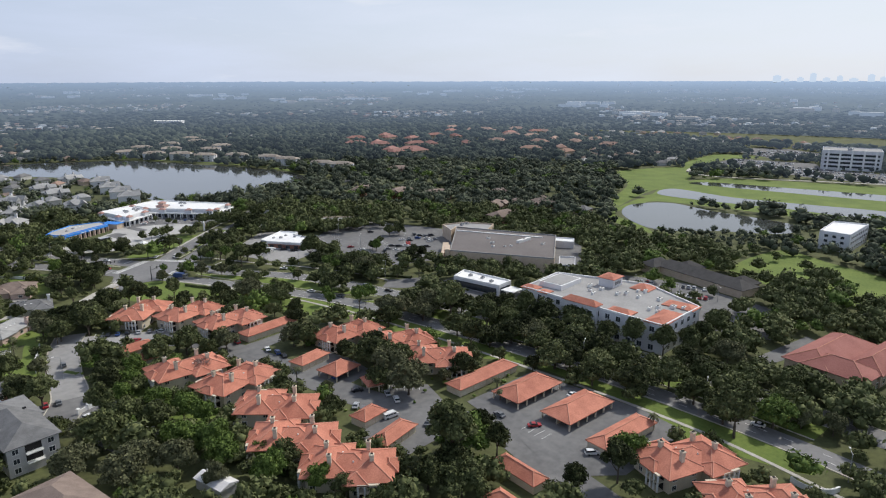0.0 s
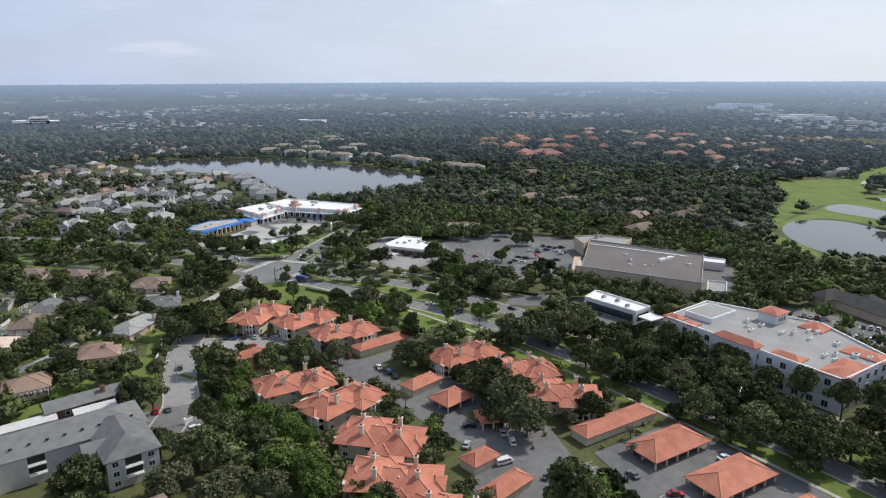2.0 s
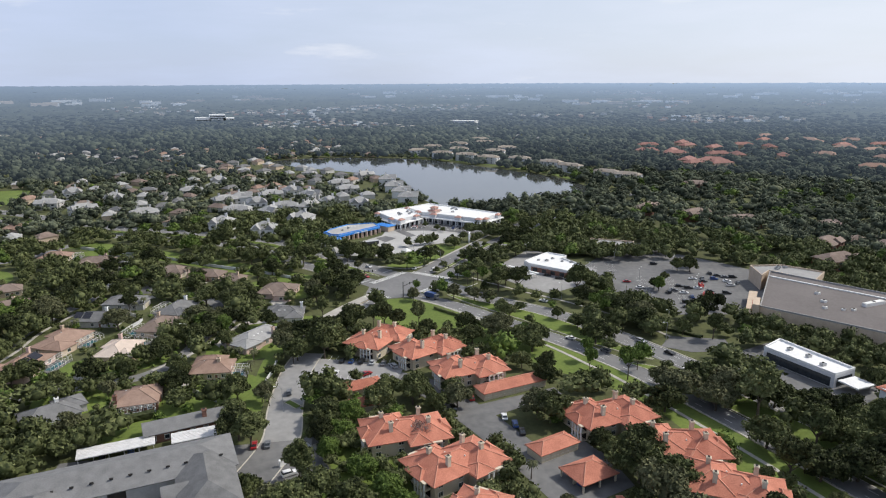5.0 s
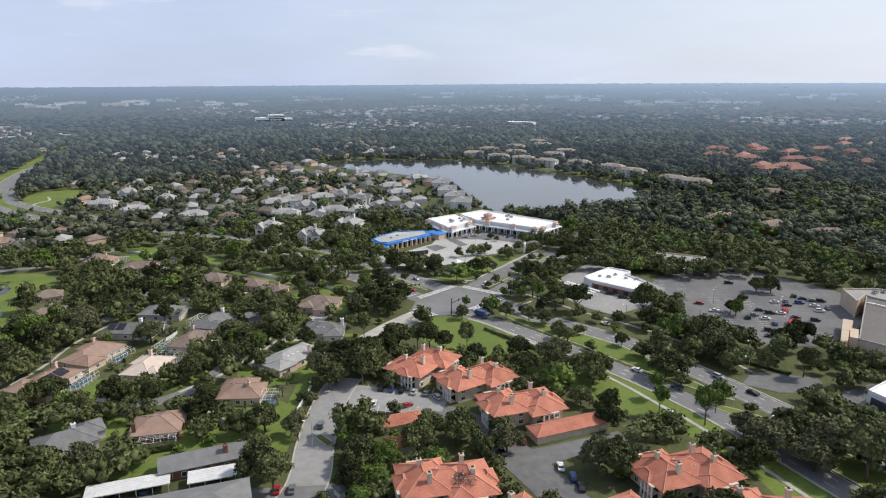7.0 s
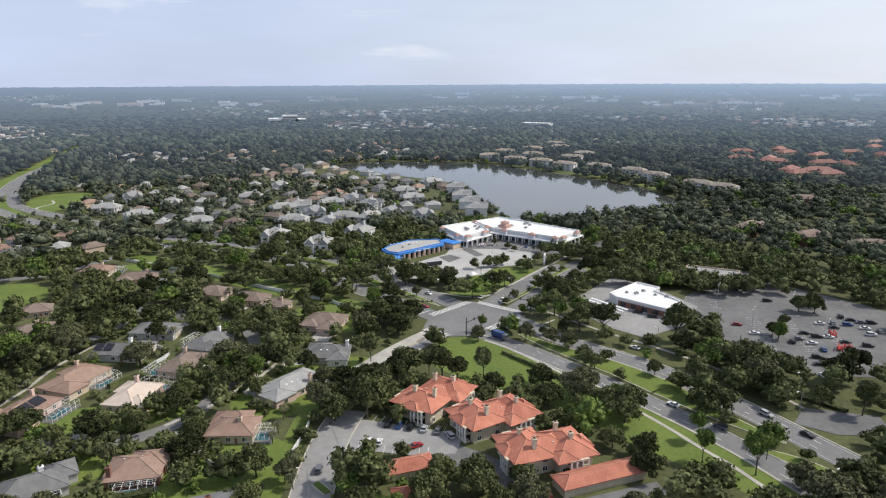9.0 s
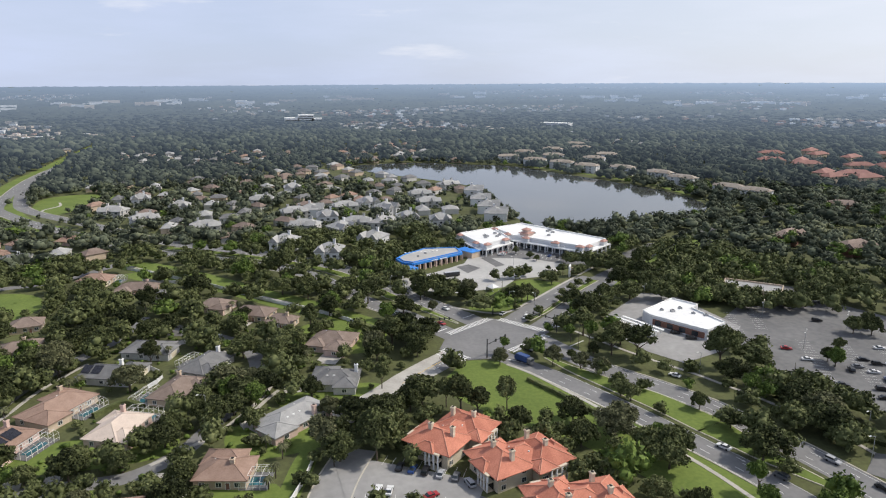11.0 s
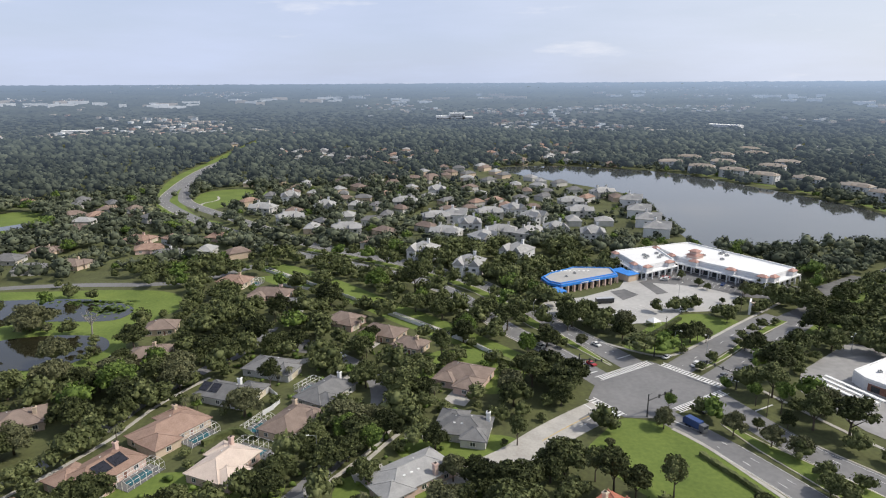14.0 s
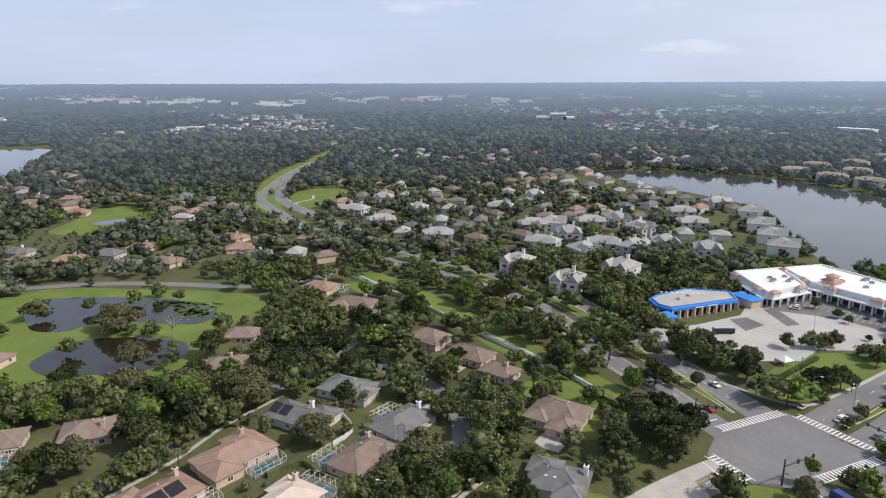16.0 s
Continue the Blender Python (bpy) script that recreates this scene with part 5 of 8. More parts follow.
house(-74, -14, -14, 16, 13, "greywall", "sh_grey", "dark grey-roofed house with hipped wings", ((-5, 5, 9, 8, 2.0), (4, -5, 8, 8, 2.2)), (7, 3), skylights=2)
house(-126, 88, -30, 15, 12, "pinkwall", "sh_brown", "pale brown-roofed house beside palms", ((5, -4, 8, 8, 2.0),), None)
house(-107, 71, -28, 18, 12, "tanwall", "sh_brown", "brown-roofed house by the roadside fence", ((-4, -5, 9, 8, 2.0),), None)
house(-94, 56, -28, 13, 10, "tanwall", "sh_brown", "brown-roofed house by the roadside fence", (), (3, 0))
house(-197, 152, -14, 17, 12, "tanwall", "sh_rust", "rust-roofed house with a pool enclosure", ((4, -4, 9, 9, 2.0),), (2, 2), (10, 4, 8, 8))
house(-171, 128, -10, 20, 12, "pinkwall", "sh_brown", "mauve-roofed house with solar panels", ((-5, -5, 9, 9, 2.0),), (5, 2), None, (1, 3, 2, 3))
house(-157, 110, -14, 16, 11, "greywall", "sh_grey", "dark grey-roofed house among trees", (), None)
house(-210, 80, 10, 13, 11, "tanwall", "sh_brown", "brown-roofed house among trees", (), None)
house(-203, 48, 6, 15, 11, "tanwall", "sh_brown", "brown-roofed house with a pool enclosure", ((4, 4, 8, 8, 2.0),), (2, 2), (-10, 0, 9, 8))
house(-224, -6, 26, 15, 13, "tanwall", "sh_brown", "pale brown-roofed house with a pool enclosure", (), (5, -2), (-5, -10, 11, 7))
house(-248, -16, 24, 15, 12, "tanwall", "sh_brown", "brown-roofed house beside a pool enclosure", (), None, (4, -10, 10, 7))
house(-206, -58, 8, 16, 12, "tanwall", "sh_rust", "rust-roofed house behind trees", (), None)
house(-300, 40, 0, 14, 12, "pinkwall", "sh_brown", "brown-roofed house by the pond lawn", (), None, (-6, -9, 10, 7))
for i, (hx, hy) in enumerate(((-401, 181), (-372, 186), (-357, 204), (-309, 190), (-278, 229), (-260, 213), (-359, 295), (-296, 256), (-330, 180), (-345, 222), (-240, 262), (-420, 200), (-543, 366), (-521, 390), (-500, 376), (-532, 346), (-470, 330), (-560, 392))):
    house(hx, hy, (i * 37) % 50 - 25, 17, 12, ("tanwall", "pinkwall", "greywall")[i % 3], ("sh_brown", "sh_rust", "sh_grey")[i % 3], "", ((5, 4 if i % 2 else -4, 9, 9, 2.2),), (3, 2) if i % 2 else None, plain=True)

drives = ((-122, -74, 8, 5, -14), (-104, -36, 10, 7, 22), (-75, 11, 9, 11, -26), (-89, -15, 10, 5, -5), (-140, 44, 9, 5, 20), (-120, 26, 8, 6, 36), (-160, -54, 5, 12, 0), (-128, -64, 9, 5, -10), (-112, 62, 7, 6, -28), (-171, -56, 5, 10, 8))
for dx, dy, sx, sy, rot in drives:
    c, s = math.cos(radians(rot)), math.sin(radians(rot))
    area("driveway", [(dx + c * a - s * b, dy + s * a + c * b) for a, b in ((-sx / 2, -sy / 2), (sx / 2, -sy / 2), (sx / 2, sy / 2), (-sx / 2, sy / 2))], 0.07, "concrete", "pale concrete driveway", "driveway", rounded=False)


# ---- townhouses ----
def townhouse(name, label, group, wall, roof, w, d, h, rise, chims, wing=True):
    root = thing(name, label, "house", 0, 0, 0, 0, group)
    body = part("wall", Mesh().box(0, 0, 0, w, d, h), wall, root)
    hipped(root, 0, 0, h - 0.1, w + 1.2, d + 1.2, rise, roof, None)
    if wing:
        for s in (-1, 1):
            part("wall", Mesh().box(s * w * 0.28, -d * 0.42, 0, w * 0.34, d * 0.5, h), wall, root)
            hipped(root, s * w * 0.28, -d * 0.42, h - 0.14, w * 0.34 + 1, d * 0.5 + 1.4, rise * 0.8, roof, None, gable=True)
    for cx in chims:
        chimney(root, cx, 0.8, h, h + rise + 1.8, wall, 1.6)
    for z in [0.9 + 3.0 * k for k in range(int(h / 3))]:
        for k in (-0.36, 0.0, 0.36):
            part("window", Mesh().box(w * k, -d / 2 - 0.03, z, 1.9, 0.12, 1.4), "glass", body)
        for s in (-1, 1):
            part("window", Mesh().box(s * (w / 2 + 0.03), 0, z, 0.12, 1.8, 1.4), "glass", body)
            if wing:
                part("window", Mesh().box(s * w * 0.28, -d * 0.67 - 0.03, z, 2.2, 0.12, 1.4), "glass", root)
    return root


def spread(root, rows, w, d):
    for i, (x, y, rot) in enumerate(rows):
        if i:
            copy_thing(root, pose(x, y, 0, 0, 0, rot))
        else:
            root.matrix_basis = pose(x, y, 0, 0, 0, rot)
        foot(x, y, w + 2, d + 6, rot)


t1 = townhouse("townhouse", "pale grey-roofed townhouse block with white chimneys", "lakeside townhouses", "greywall", "sh_light", 22, 13, 6.2, 3.8, (-5, 5))
T1 = [(-149, 277, 8), (-200, 319, 20), (-74, 262, -20), (-81, 319, 10), (-36, 335, 5), (-33, 264, -10), (-15, 258, 60), (43, 384, 0), (42, 340, 0), (85, 435, 20), (-232, 361, -15), (-109, 389, 0)]
spread(t1, T1, 22, 13)
t2 = townhouse("townhouse", "pale grey townhouse block with gabled roofs", "lakeside townhouses", "offwhite", "sh_light", 17, 16, 7.0, 4.6, (3,))
T2 = [(-90, 207, -20), (-48, 241, 30), (-62, 173, -15), (-67, 322, 80), (-3, 314, 40), (-14, 346, 15), (8, 268, 0), (-29, 203, -35), (32, 253, -10), (98, 386, 70), (90, 336, 72), (86, 299, 70), (82, 266, 68), (-179, 367, 0), (-220, 416, 10), (-79, 450, 0), (-55, 290, 0)]
spread(t2, T2, 17, 16)
t3 = townhouse("lakeside_flats", "pale three-storey lakeside flats with tan roofs", "lakeside flats", "offwhite", "sh_tan", 30, 13, 9.2, 3.0, ())
T3 = [(252, 602, -35), (276, 566, -42), (292, 524, -50), (326, 494, -52), (345, 440, -62), (347, 396, -64), (354, 326, -62), (362, 298, -60), (231, 652, -20), (276, 705, -30), (335, 734, -40), (392, 748, -45), (411, 812, -40), (300, 650, -30), (340, 600, -40), (380, 640, -30)]
spread(t3, T3, 30, 13)
t4 = townhouse("red_roofed_flats", "three-storey tan flats with hipped red roofs", "red-roofed flats", "tanwall", "tile_dusk", 34, 15, 9.2, 4.0, (), False)
T4 = [(562, 515, -30), (576, 467, -20), (516, 361, 10), (559, 374, -30), (595, 499, 40), (625, 591, -20), (678, 558, 15), (695, 516, 20), (626, 434, -15), (647, 416, 60), (532, 393, 30), (544, 345, 0), (882, 591, 20), (787, 488, 60), (694, 377, 50), (773, 533, -10), (922, 463, 10), (988, 444, -20), (707, 606, 30)]
spread(t4, T4, 34, 15)
t5 = townhouse("brown_flats", "two-storey brown-brick flats with brown roofs among trees", "brown flats", "brick", "sh_brown", 26, 13, 6.2, 3.4, (), True)
T5 = [(298, 65, -20), (289, -16, 20), (322, -43, 70), (258, -49, 0), (261, 138, 30), (397, 227, -30), (280, 100, 10), (340, 20, 50)]
spread(t5, T5, 26, 13)


# ---- trees ----
rng = np.random.default_rng(7)


def ball(level):
    """Points and triangles of a unit ball."""
    bm = bmesh.new()
    bmesh.ops.create_icosphere(bm, subdivisions=level, radius=1.0)
    bm.verts.ensure_lookup_table()
    v = np.array([p.co[:] for p in bm.verts])
    f = np.array([[q.index for q in t.verts] for t in bm.faces])
    bm.free()
    return v, f


BALL1 = ball(1)


def lumpy(base, lobes, rough):
    """A ball swollen into lobes, flat below, with a ragged skin."""
    v, f = base
    d = rng.normal(size=(lobes, 3)) * (1, 1, 0.7)
    d[:, 2] = np.abs(d[:, 2]) * 0.8
    d /= np.linalg.norm(d, axis=1)[:, None]
    near = np.clip((v @ d.T - 0.62) / 0.38, 0, 1).max(1)
    r = 0.58 + 0.44 * np.sqrt(near) + rng.normal(size=len(v)) * rough
    p = v * r[:, None]
    p[:, 2] = np.where(p[:, 2] < 0, p[:, 2] * 0.6, p[:, 2] * 0.85)
    return p, f


def leafy(lobes, cards, spread_out=0.62, size=0.085, low=-0.2, base=None):
    """A crown of many small ragged clumps over a dark core, under a coat of leaf sprays, with gaps."""
    v, f = base or BALL1
    vs, fs, n = [v * (spread_out * 0.8, spread_out * 0.8, 0.34) * (1 + rng.normal(size=(len(v), 1)) * 0.1) + (0, 0, 0.08)], [f], len(v)
    mid, big = [], []
    lean = rng.normal(size=2) * 0.06
    for i in range(lobes):
        a = 2.399 * i + rng.uniform(-0.5, 0.5)
        q = math.sqrt((i + 0.3) / lobes)
        rad = spread_out * q * rng.uniform(0.85, 1.12)
        c = np.array([rad * math.cos(a) + lean[0], rad * math.sin(a) + lean[1], rng.uniform(low, 0.14) + 0.52 * (1 - q ** 2.2)])
        s = rng.uniform(0.72, 1.25) * 0.95 / math.sqrt(lobes)
        vs.append(v * (s * 0.78 * (1 + rng.normal(size=(len(v), 1)) * 0.16)) * (1, 1, 0.9) + c), fs.append(f + n)
        n += len(v)
        mid.append(c), big.append(s)
    mid, big = np.array(mid), np.array(big)
    pick = rng.choice(lobes, size=cards, p=big ** 2 / (big ** 2).sum())
    d = rng.normal(size=(cards, 3))
    d /= np.linalg.norm(d, axis=1)[:, None]
    d[:, 2] = np.where(d[:, 2] < -0.35, -d[:, 2], d[:, 2])
    p = mid[pick] + d * (big[pick] * rng.uniform(0.82, 1.28, size=cards))[:, None] * (1, 1, 0.9)
    up = d + 0.75 * rng.normal(size=(cards, 3))
    up /= np.linalg.norm(up, axis=1)[:, None]
    one = np.cross(up, rng.normal(size=(cards, 3)))
    one /= np.linalg.norm(one, axis=1)[:, None]
    two = np.cross(up, one)
    w = (size * rng.uniform(0.55, 1.5, size=cards))[:, None]
    tip = np.stack([p - one * w, p + one * w * 0.7 + two * w * 0.9, p + one * w * 0.5 - two * w], 1).reshape(-1, 3)
    v = np.concatenate(vs + [tip])
    f = np.concatenate(fs + [np.arange(cards * 3).reshape(-1, 3) + n])
    m = Mesh()
    m.v, m.f = [tuple(q) for q in v.tolist()], [tuple(q) for q in f.tolist()]
    return m


def limbs(h, r, n):
    """A tapered trunk that forks into limbs, for a crown of unit radius."""
    m = Mesh().tube((0, 0, -0.05), (0.02, 0.01, h * 0.75), r, r * 0.6, 7)
    for i in range(n):
        a = 6.2832 * i / n + rng.uniform(-0.4, 0.4)
        k = rng.uniform(0.3, 0.6)
        m.tube((0.01, 0.01, h * rng.uniform(0.5, 0.75)), (k * math.cos(a), k * math.sin(a), h + rng.uniform(0.0, 0.35)), r * 0.5, r * 0.16, 5)
    return m


TREE = {}
for key, material, n_kinds, lobes, cards, trunk_h, spread_out, size in (
        ("oak", "leaf", 6, 24, 2350, 0.46, 0.72, 0.045), ("bright", "leaf_bright", 2, 22, 2500, 0.46, 0.70, 0.047), ("olive", "leaf_olive", 3, 16, 2300, 0.52, 0.70, 0.046), ("broad", "leaf_olive", 1, 30, 4200, 0.16, 0.80, 0.034),
        ("thin", "leaf_bright", 1, 6, 1000, 1.3, 0.55, 0.07), ("tall", "leaf", 3, 20, 2100, 0.9, 0.58, 0.048), ("pink", "leaf_pink", 1, 7, 1900, 0.6, 0.64, 0.036)):
    TREE[key] = []
    for k in range(n_kinds):
        crown = leafy(lobes, cards, spread_out, size).data("crown", M[material])
        TREE[key].append((crown, limbs(trunk_h, 0.055, 4).data("trunk", M["bark"]), trunk_h))
LABELS = {"broad": "broad low oak spreading over the grass between the ponds", "oak": "spreading dark green oak with a dense crown", "bright": "broad-leaved tree with a bright green crown", "olive": "olive-green tree with a thin ragged crown",
          "thin": "slender young tree with a sparse light crown", "tall": "tall dark green tree with a high crown", "pink": "half-bare tree with pinkish twigs"}


def tree(x, y, r, key="oak", squash=None):
    """One tree with a crown of radius r."""
    crown, trunk, th = TREE[key][int(rng.integers(len(TREE[key])))]
    root = thing("tree", LABELS[key], "tree", x, y, 0, rng.uniform(0, 360), "trees")
    s = r
    zs = (squash or rng.uniform(0.86, 1.12) * min(1.3, max(0.95, (7.5 / r) ** 0.45)))
    a = part("trunk", trunk, "bark", root)
    b = part("crown", crown, "leaf", root)
    a.matrix_basis = Matrix.Diagonal((s, s, s * zs, 1))
    b.matrix_basis = Matrix.Translation((0, 0, (th + 0.16) * s * zs)) @ Matrix.Diagonal((s, s, s * zs, 1))
    return root


NEAR_TREES = []


RING = ((1, 0), (-1, 0), (0, 1), (0, -1), (0.7, 0.7), (-0.7, 0.7), (0.7, -0.7), (-0.7, -0.7))


def mark(x, y, r, key="oak", free=False):
    """Sets a tree of its own; it keeps clear of roads and roofs."""
    for _ in range(4):
        if not free and any(taken(x + r * 0.8 * a, y + r * 0.8 * b) in (1, 3) for a, b in RING):
            r *= 0.9
    if free:
        NEAR_TREES[:] = [q for q in NEAR_TREES if math.hypot(q[0] - x, q[1] - y) > max(4, 0.6 * r)]
    NEAR_TREES.append((x, y, r, key))
    n = 10
    take([(x + r * 0.85 * math.cos(6.2832 * i / n), y + r * 0.85 * math.sin(6.2832 * i / n)) for i in range(n)], 0, 4)


# oaks and others that stand out
for row in ((-28, -258, 11), (-10, -254, 9), (52, -273, 9), (56, -307, 11), (68, -338, 7), (-3, -300, 10), (-72, -228, 9), (-10, -206, 10), (2, -184, 9), (-2, -172, 7),
            (56, -236, 8), (50, -205, 9), (40, -222, 6), (78, -290, 8), (84, -262, 9), (60, -150, 10), (46, -143, 8), (-42, -118, 8), (-52, -112, 8), (-30, -118, 6), (-10, -148, 7),
            (-66, -50, 8), (-72, -40, 8), (-58, -44, 7), (-60, -56, 7), (-84, -24, 8), (-108, -22, 9), (-104, -10, 8),
            (-22, 76, 7), (-70, 76, 7), (-112, 64, 8), (33, -14, 5), (28, -54, 7), (48, -66, 6), (56, -88, 8), (50, -80, 7)):
    mark(*row)
for row in ((-75, -203, 7), (-82, -190, 7), (-78, -176, 7), (-70, -128, 6), (-90, -176, 7), (-68, -216, 6)):
    mark(*row, "bright")
for row in ((-96, -100, 6), (-104, -120, 6), (-110, -184, 8), (-96, -196, 8), (-88, -204, 7), (-148, -76, 6), (-138, -134, 6), (-28, -196, 5), (-36, -176, 5), (-8, 96, 5), (2, 92, 5)):
    mark(*row, "olive")
for row in ((27, -124, 3.6), (38, -134, 4.5), (20, -86, 3.5), (30, 2, 4), (36, -4, 4), (70, -64, 3.5)):
    mark(*row, "thin")
mark(-53, -150, 7, "pink")
mark(-272, 82, 13, "broad")
for row in ((-205, -12, 10), (-215, -29, 8.7), (-238, 40, 8.7), (-180, 19, 8.4), (-215, 61, 8.3), (-149, 1, 7.9), (-112, -10, 10.4), (-96, 9, 10.3), (-114, 48, 7.4), (-138, 119, 7.8), (-81, 48, 6.1), (-94, 134, 10), (-84, 104, 7.8),
            (-19, 96, 7.8), (-8, 86, 6), (-57, 4, 8.3), (-40, 23, 9.2), (-39, 4, 7.9), (-31, 20, 7.6), (33, 62, 7), (24, 57, 5.5), (56, 84, 6), (-49, 30, 6.6), (-226, -31, 7.9), (-197, 6, 5.4), (-190, 8, 6), (-209, 18, 6.6), (-232, 19, 6.5),
            (-219, 21, 6.8), (-257, 26, 6.5), (-246, 14, 6.4), (-198, 43, 6.6), (-191, 60, 7.3), (-180, 42, 7.2), (-176, 64, 7.2), (-153, 55, 6)):
    mark(*row)
for row in ((-242, -1, 6.3), (-69, 71, 7), (-114, 139, 8.7), (-44, 51, 5)):
    mark(*row, "bright")
for row in ((3, 73, 6), (-34, 68, 6), (-20, 57, 5), (-6, -8, 4.5), (-138, 64, 4.2)):
    mark(*row, "olive")

for row in ((-67, -70, 12), (-77, -59, 10.4), (-1, -208, 10.5), (-35, -209, 6.9), (-65, -241, 8.8), (-61, -249, 8), (-43, -263, 8.4), (-33, -263, 8.3), (-16, -266, 9.9), (-40, -273, 9.5), (-17, -295, 8.7), (9, -297, 7), (45, -315, 11.8), (-107, -110, 10.6), (124, -254, 8.4), (116, -271, 8.1), (-115, -36, 11.5), (-46, -38, 10.1), (-154, -53, 9.2), (-123, -69, 8.9), (-78, -120, 6.4), (-32, -124, 7.5), (-89, -168, 9.1), (-99, -168, 7.3), (-107, -160, 5.9), (-74, -123, 7.4), (-7, -142, 7.8), (44, -155, 10.6), (8, -180, 9.1), (4, -199, 10.2)):
    mark(row[0], row[1], min(row[2] * 0.9, 9.6))
for row in ((-7, -217, 10.5), (0, -177, 7.5), (58, -163, 11.7), (72, -172, 9), (48, -191, 9), (39, -207, 8.4), (48, -210, 8.6), (19, -221, 7.7), (69, -202, 7.5), (70, -212, 9.2), (80, -217, 9.3), (54, -247, 9.3), (41, -238, 7.5), (118, -174, 7.5), (107, -187, 7.1), (109, -214, 6.8), (-210, 39, 10.5), (-190, 25, 8.8), (-97, 17, 11.6), (-111, -30, 11), (-102, -39, 10.6), (-121, -33, 9), (-37, 16, 9.5), (-124, -84, 9.1), (-141, -58, 7.9), (-104, -95, 7.2), (-61, -120, 6.6), (-183, -52, 9.8), (14, -72, 8)):
    mark(row[0], row[1], min(row[2] * 0.9, 9.6))
for row in ((22, -91, 8.3), (9, -121, 8.1), (23, -14, 4.5), (29, -43, 5.3), (52, -20, 12), (89, -42, 12), (80, -77, 11.7), (79, -91, 11.3), (78, -36, 10.6), (123, -48, 7.4), (166, -24, 9.3), (90, -105, 8.3), (99, -114, 9.2), (111, -92, 9.5), (34, -160, 8.8), (51, -164, 10.6), (-40, -131, 9.3), (1, -63, 7.6), (-200, 15, 11.6), (-113, -18, 10.4), (-100, -15, 8), (-129, -40, 8.9), (-167, -59, 7.9), (-62, -63, 9.5), (-58, -22, 7.4), (-51, -42, 7.3), (-38, -42, 4.9), (-29, -51, 6.5), (-18, -50, 5.8)):
    mark(row[0], row[1], min(row[2] * 0.9, 9.6))
for row in ((-19, -64, 6.1), (-3, -78, 7.5), (10, -76, 9.3), (15, -87, 7.6), (17, -96, 8.1), (47, 18, 11), (50, -6, 9.4), (41, -15, 8.6)):
    mark(row[0], row[1], min(row[2] * 0.9, 9.6))
for row in ((9, -220, 5.3), (-79, -41, 7.9), (-157, -103, 9.1), (-168, -99, 7.8), (-82, -58, 8.5), (-101, -199, 8.9), (-84, -219, 7.8), (66, -329, 10), (71, -338, 5.3)):
    mark(row[0], row[1], min(row[2] * 0.9, 9.6), "olive")
for row in ((-82, -146, 8), (-75, -160, 7), (-72, -174, 6.6), (-69, -182, 6.4), (-77, -195, 7.4), (-76, -209, 7.1), (-76, -137, 6.7)):
    mark(row[0], row[1], min(row[2] * 0.9, 9.6), "bright")
for row in ((34, -113, 4.3), (47, -128, 5), (58, -219, 3.7), (-3, -3, 4.5)):
    mark(row[0], row[1], min(row[2] * 0.9, 9.6), "thin")

for row in ((124, -43, 6), (138, -34, 5.5), (160, -20, 8), (172, -16, 8), (131, -83, 8), (121, -87, 7), (75, 168, 4.5), (60, 154, 4.5), (65, 141, 5), (67, 134, 4), (96, 158, 4.5), (97, 135, 6), (84, 126, 6.5), (29, 160, 5), (66, 112, 3), (58, 59, 5), (49, 51, 4)):
    mark(*row)
for row in ((33, 43, 2.2), (42, 48, 2), (52, 172, 4), (-29, -24, 2), (36, 60, 5)):
    mark(*row, "olive")

for row in ((-1, -191, 10), (63, -173, 9), (79, -182, 8.5), (45, -315, 9.5), (9, -297, 7)):
    mark(*row, "oak", True)

for row in ((-208, -10, 9.5), (-180, 20, 8), (-149, 1, 7.5), (-112, -8, 9.5), (-97, 8, 9.5), (-191, 26, 7.5), (-168, 42, 7), (-160, 60, 7), (-218, -30, 8.5), (-122, -22, 6), (-88, 12, 6), (-56, 12, 7), (-190, -2, 5.5), (-146, 20, 5.5), (-114, 46, 6.5)):
    mark(*row, "oak", True)

for row in ((-89, -168, 9), (-99, -168, 7.5), (-107, -160, 6), (-96, -180, 8), (-92, -156, 6.5), (8, -180, 9), (4, -199, 9.5), (-7, -217, 9.5), (58, -163, 9.5), (72, -172, 9), (48, -191, 9), (39, -207, 8), (48, -210, 8.5), (70, -202, 7.5),
            (70, -213, 9), (80, -217, 9), (54, -247, 9), (44, -155, 9.5), (51, -166, 9), (34, -160, 8), (19, -221, 7), (58, -228, 8), (66, -240, 8)):
    mark(*row, "oak", True)


# great crowns over the boulevard and the flats, round the houses, and past the crossing
for row in ((48, -278, 10.1), (75, -294, 9.2), (49, -243, 9.9), (71, -249, 9.6), (68, -261, 7.8), (90, -227, 10.1), (83, -213, 10.1), (79, -198, 9.4), (62, -197, 8.2), (61, -175, 10.1), (56, -152, 10.1), (51, -309, 8.3), (86, -281, 8), (100, -292, 8.4), (-4, -204, 10.1), (-21, -258, 10.1), (-46, -122, 8.4), (-64, -62, 10.1), (-32, -130, 7), (-106, -124, 8.8), (-130, -170, 9.2), (-98, -175, 9.7), (-82, -175, 8.8), (-66, -226, 6.6)):
    mark(*row, "oak", True)
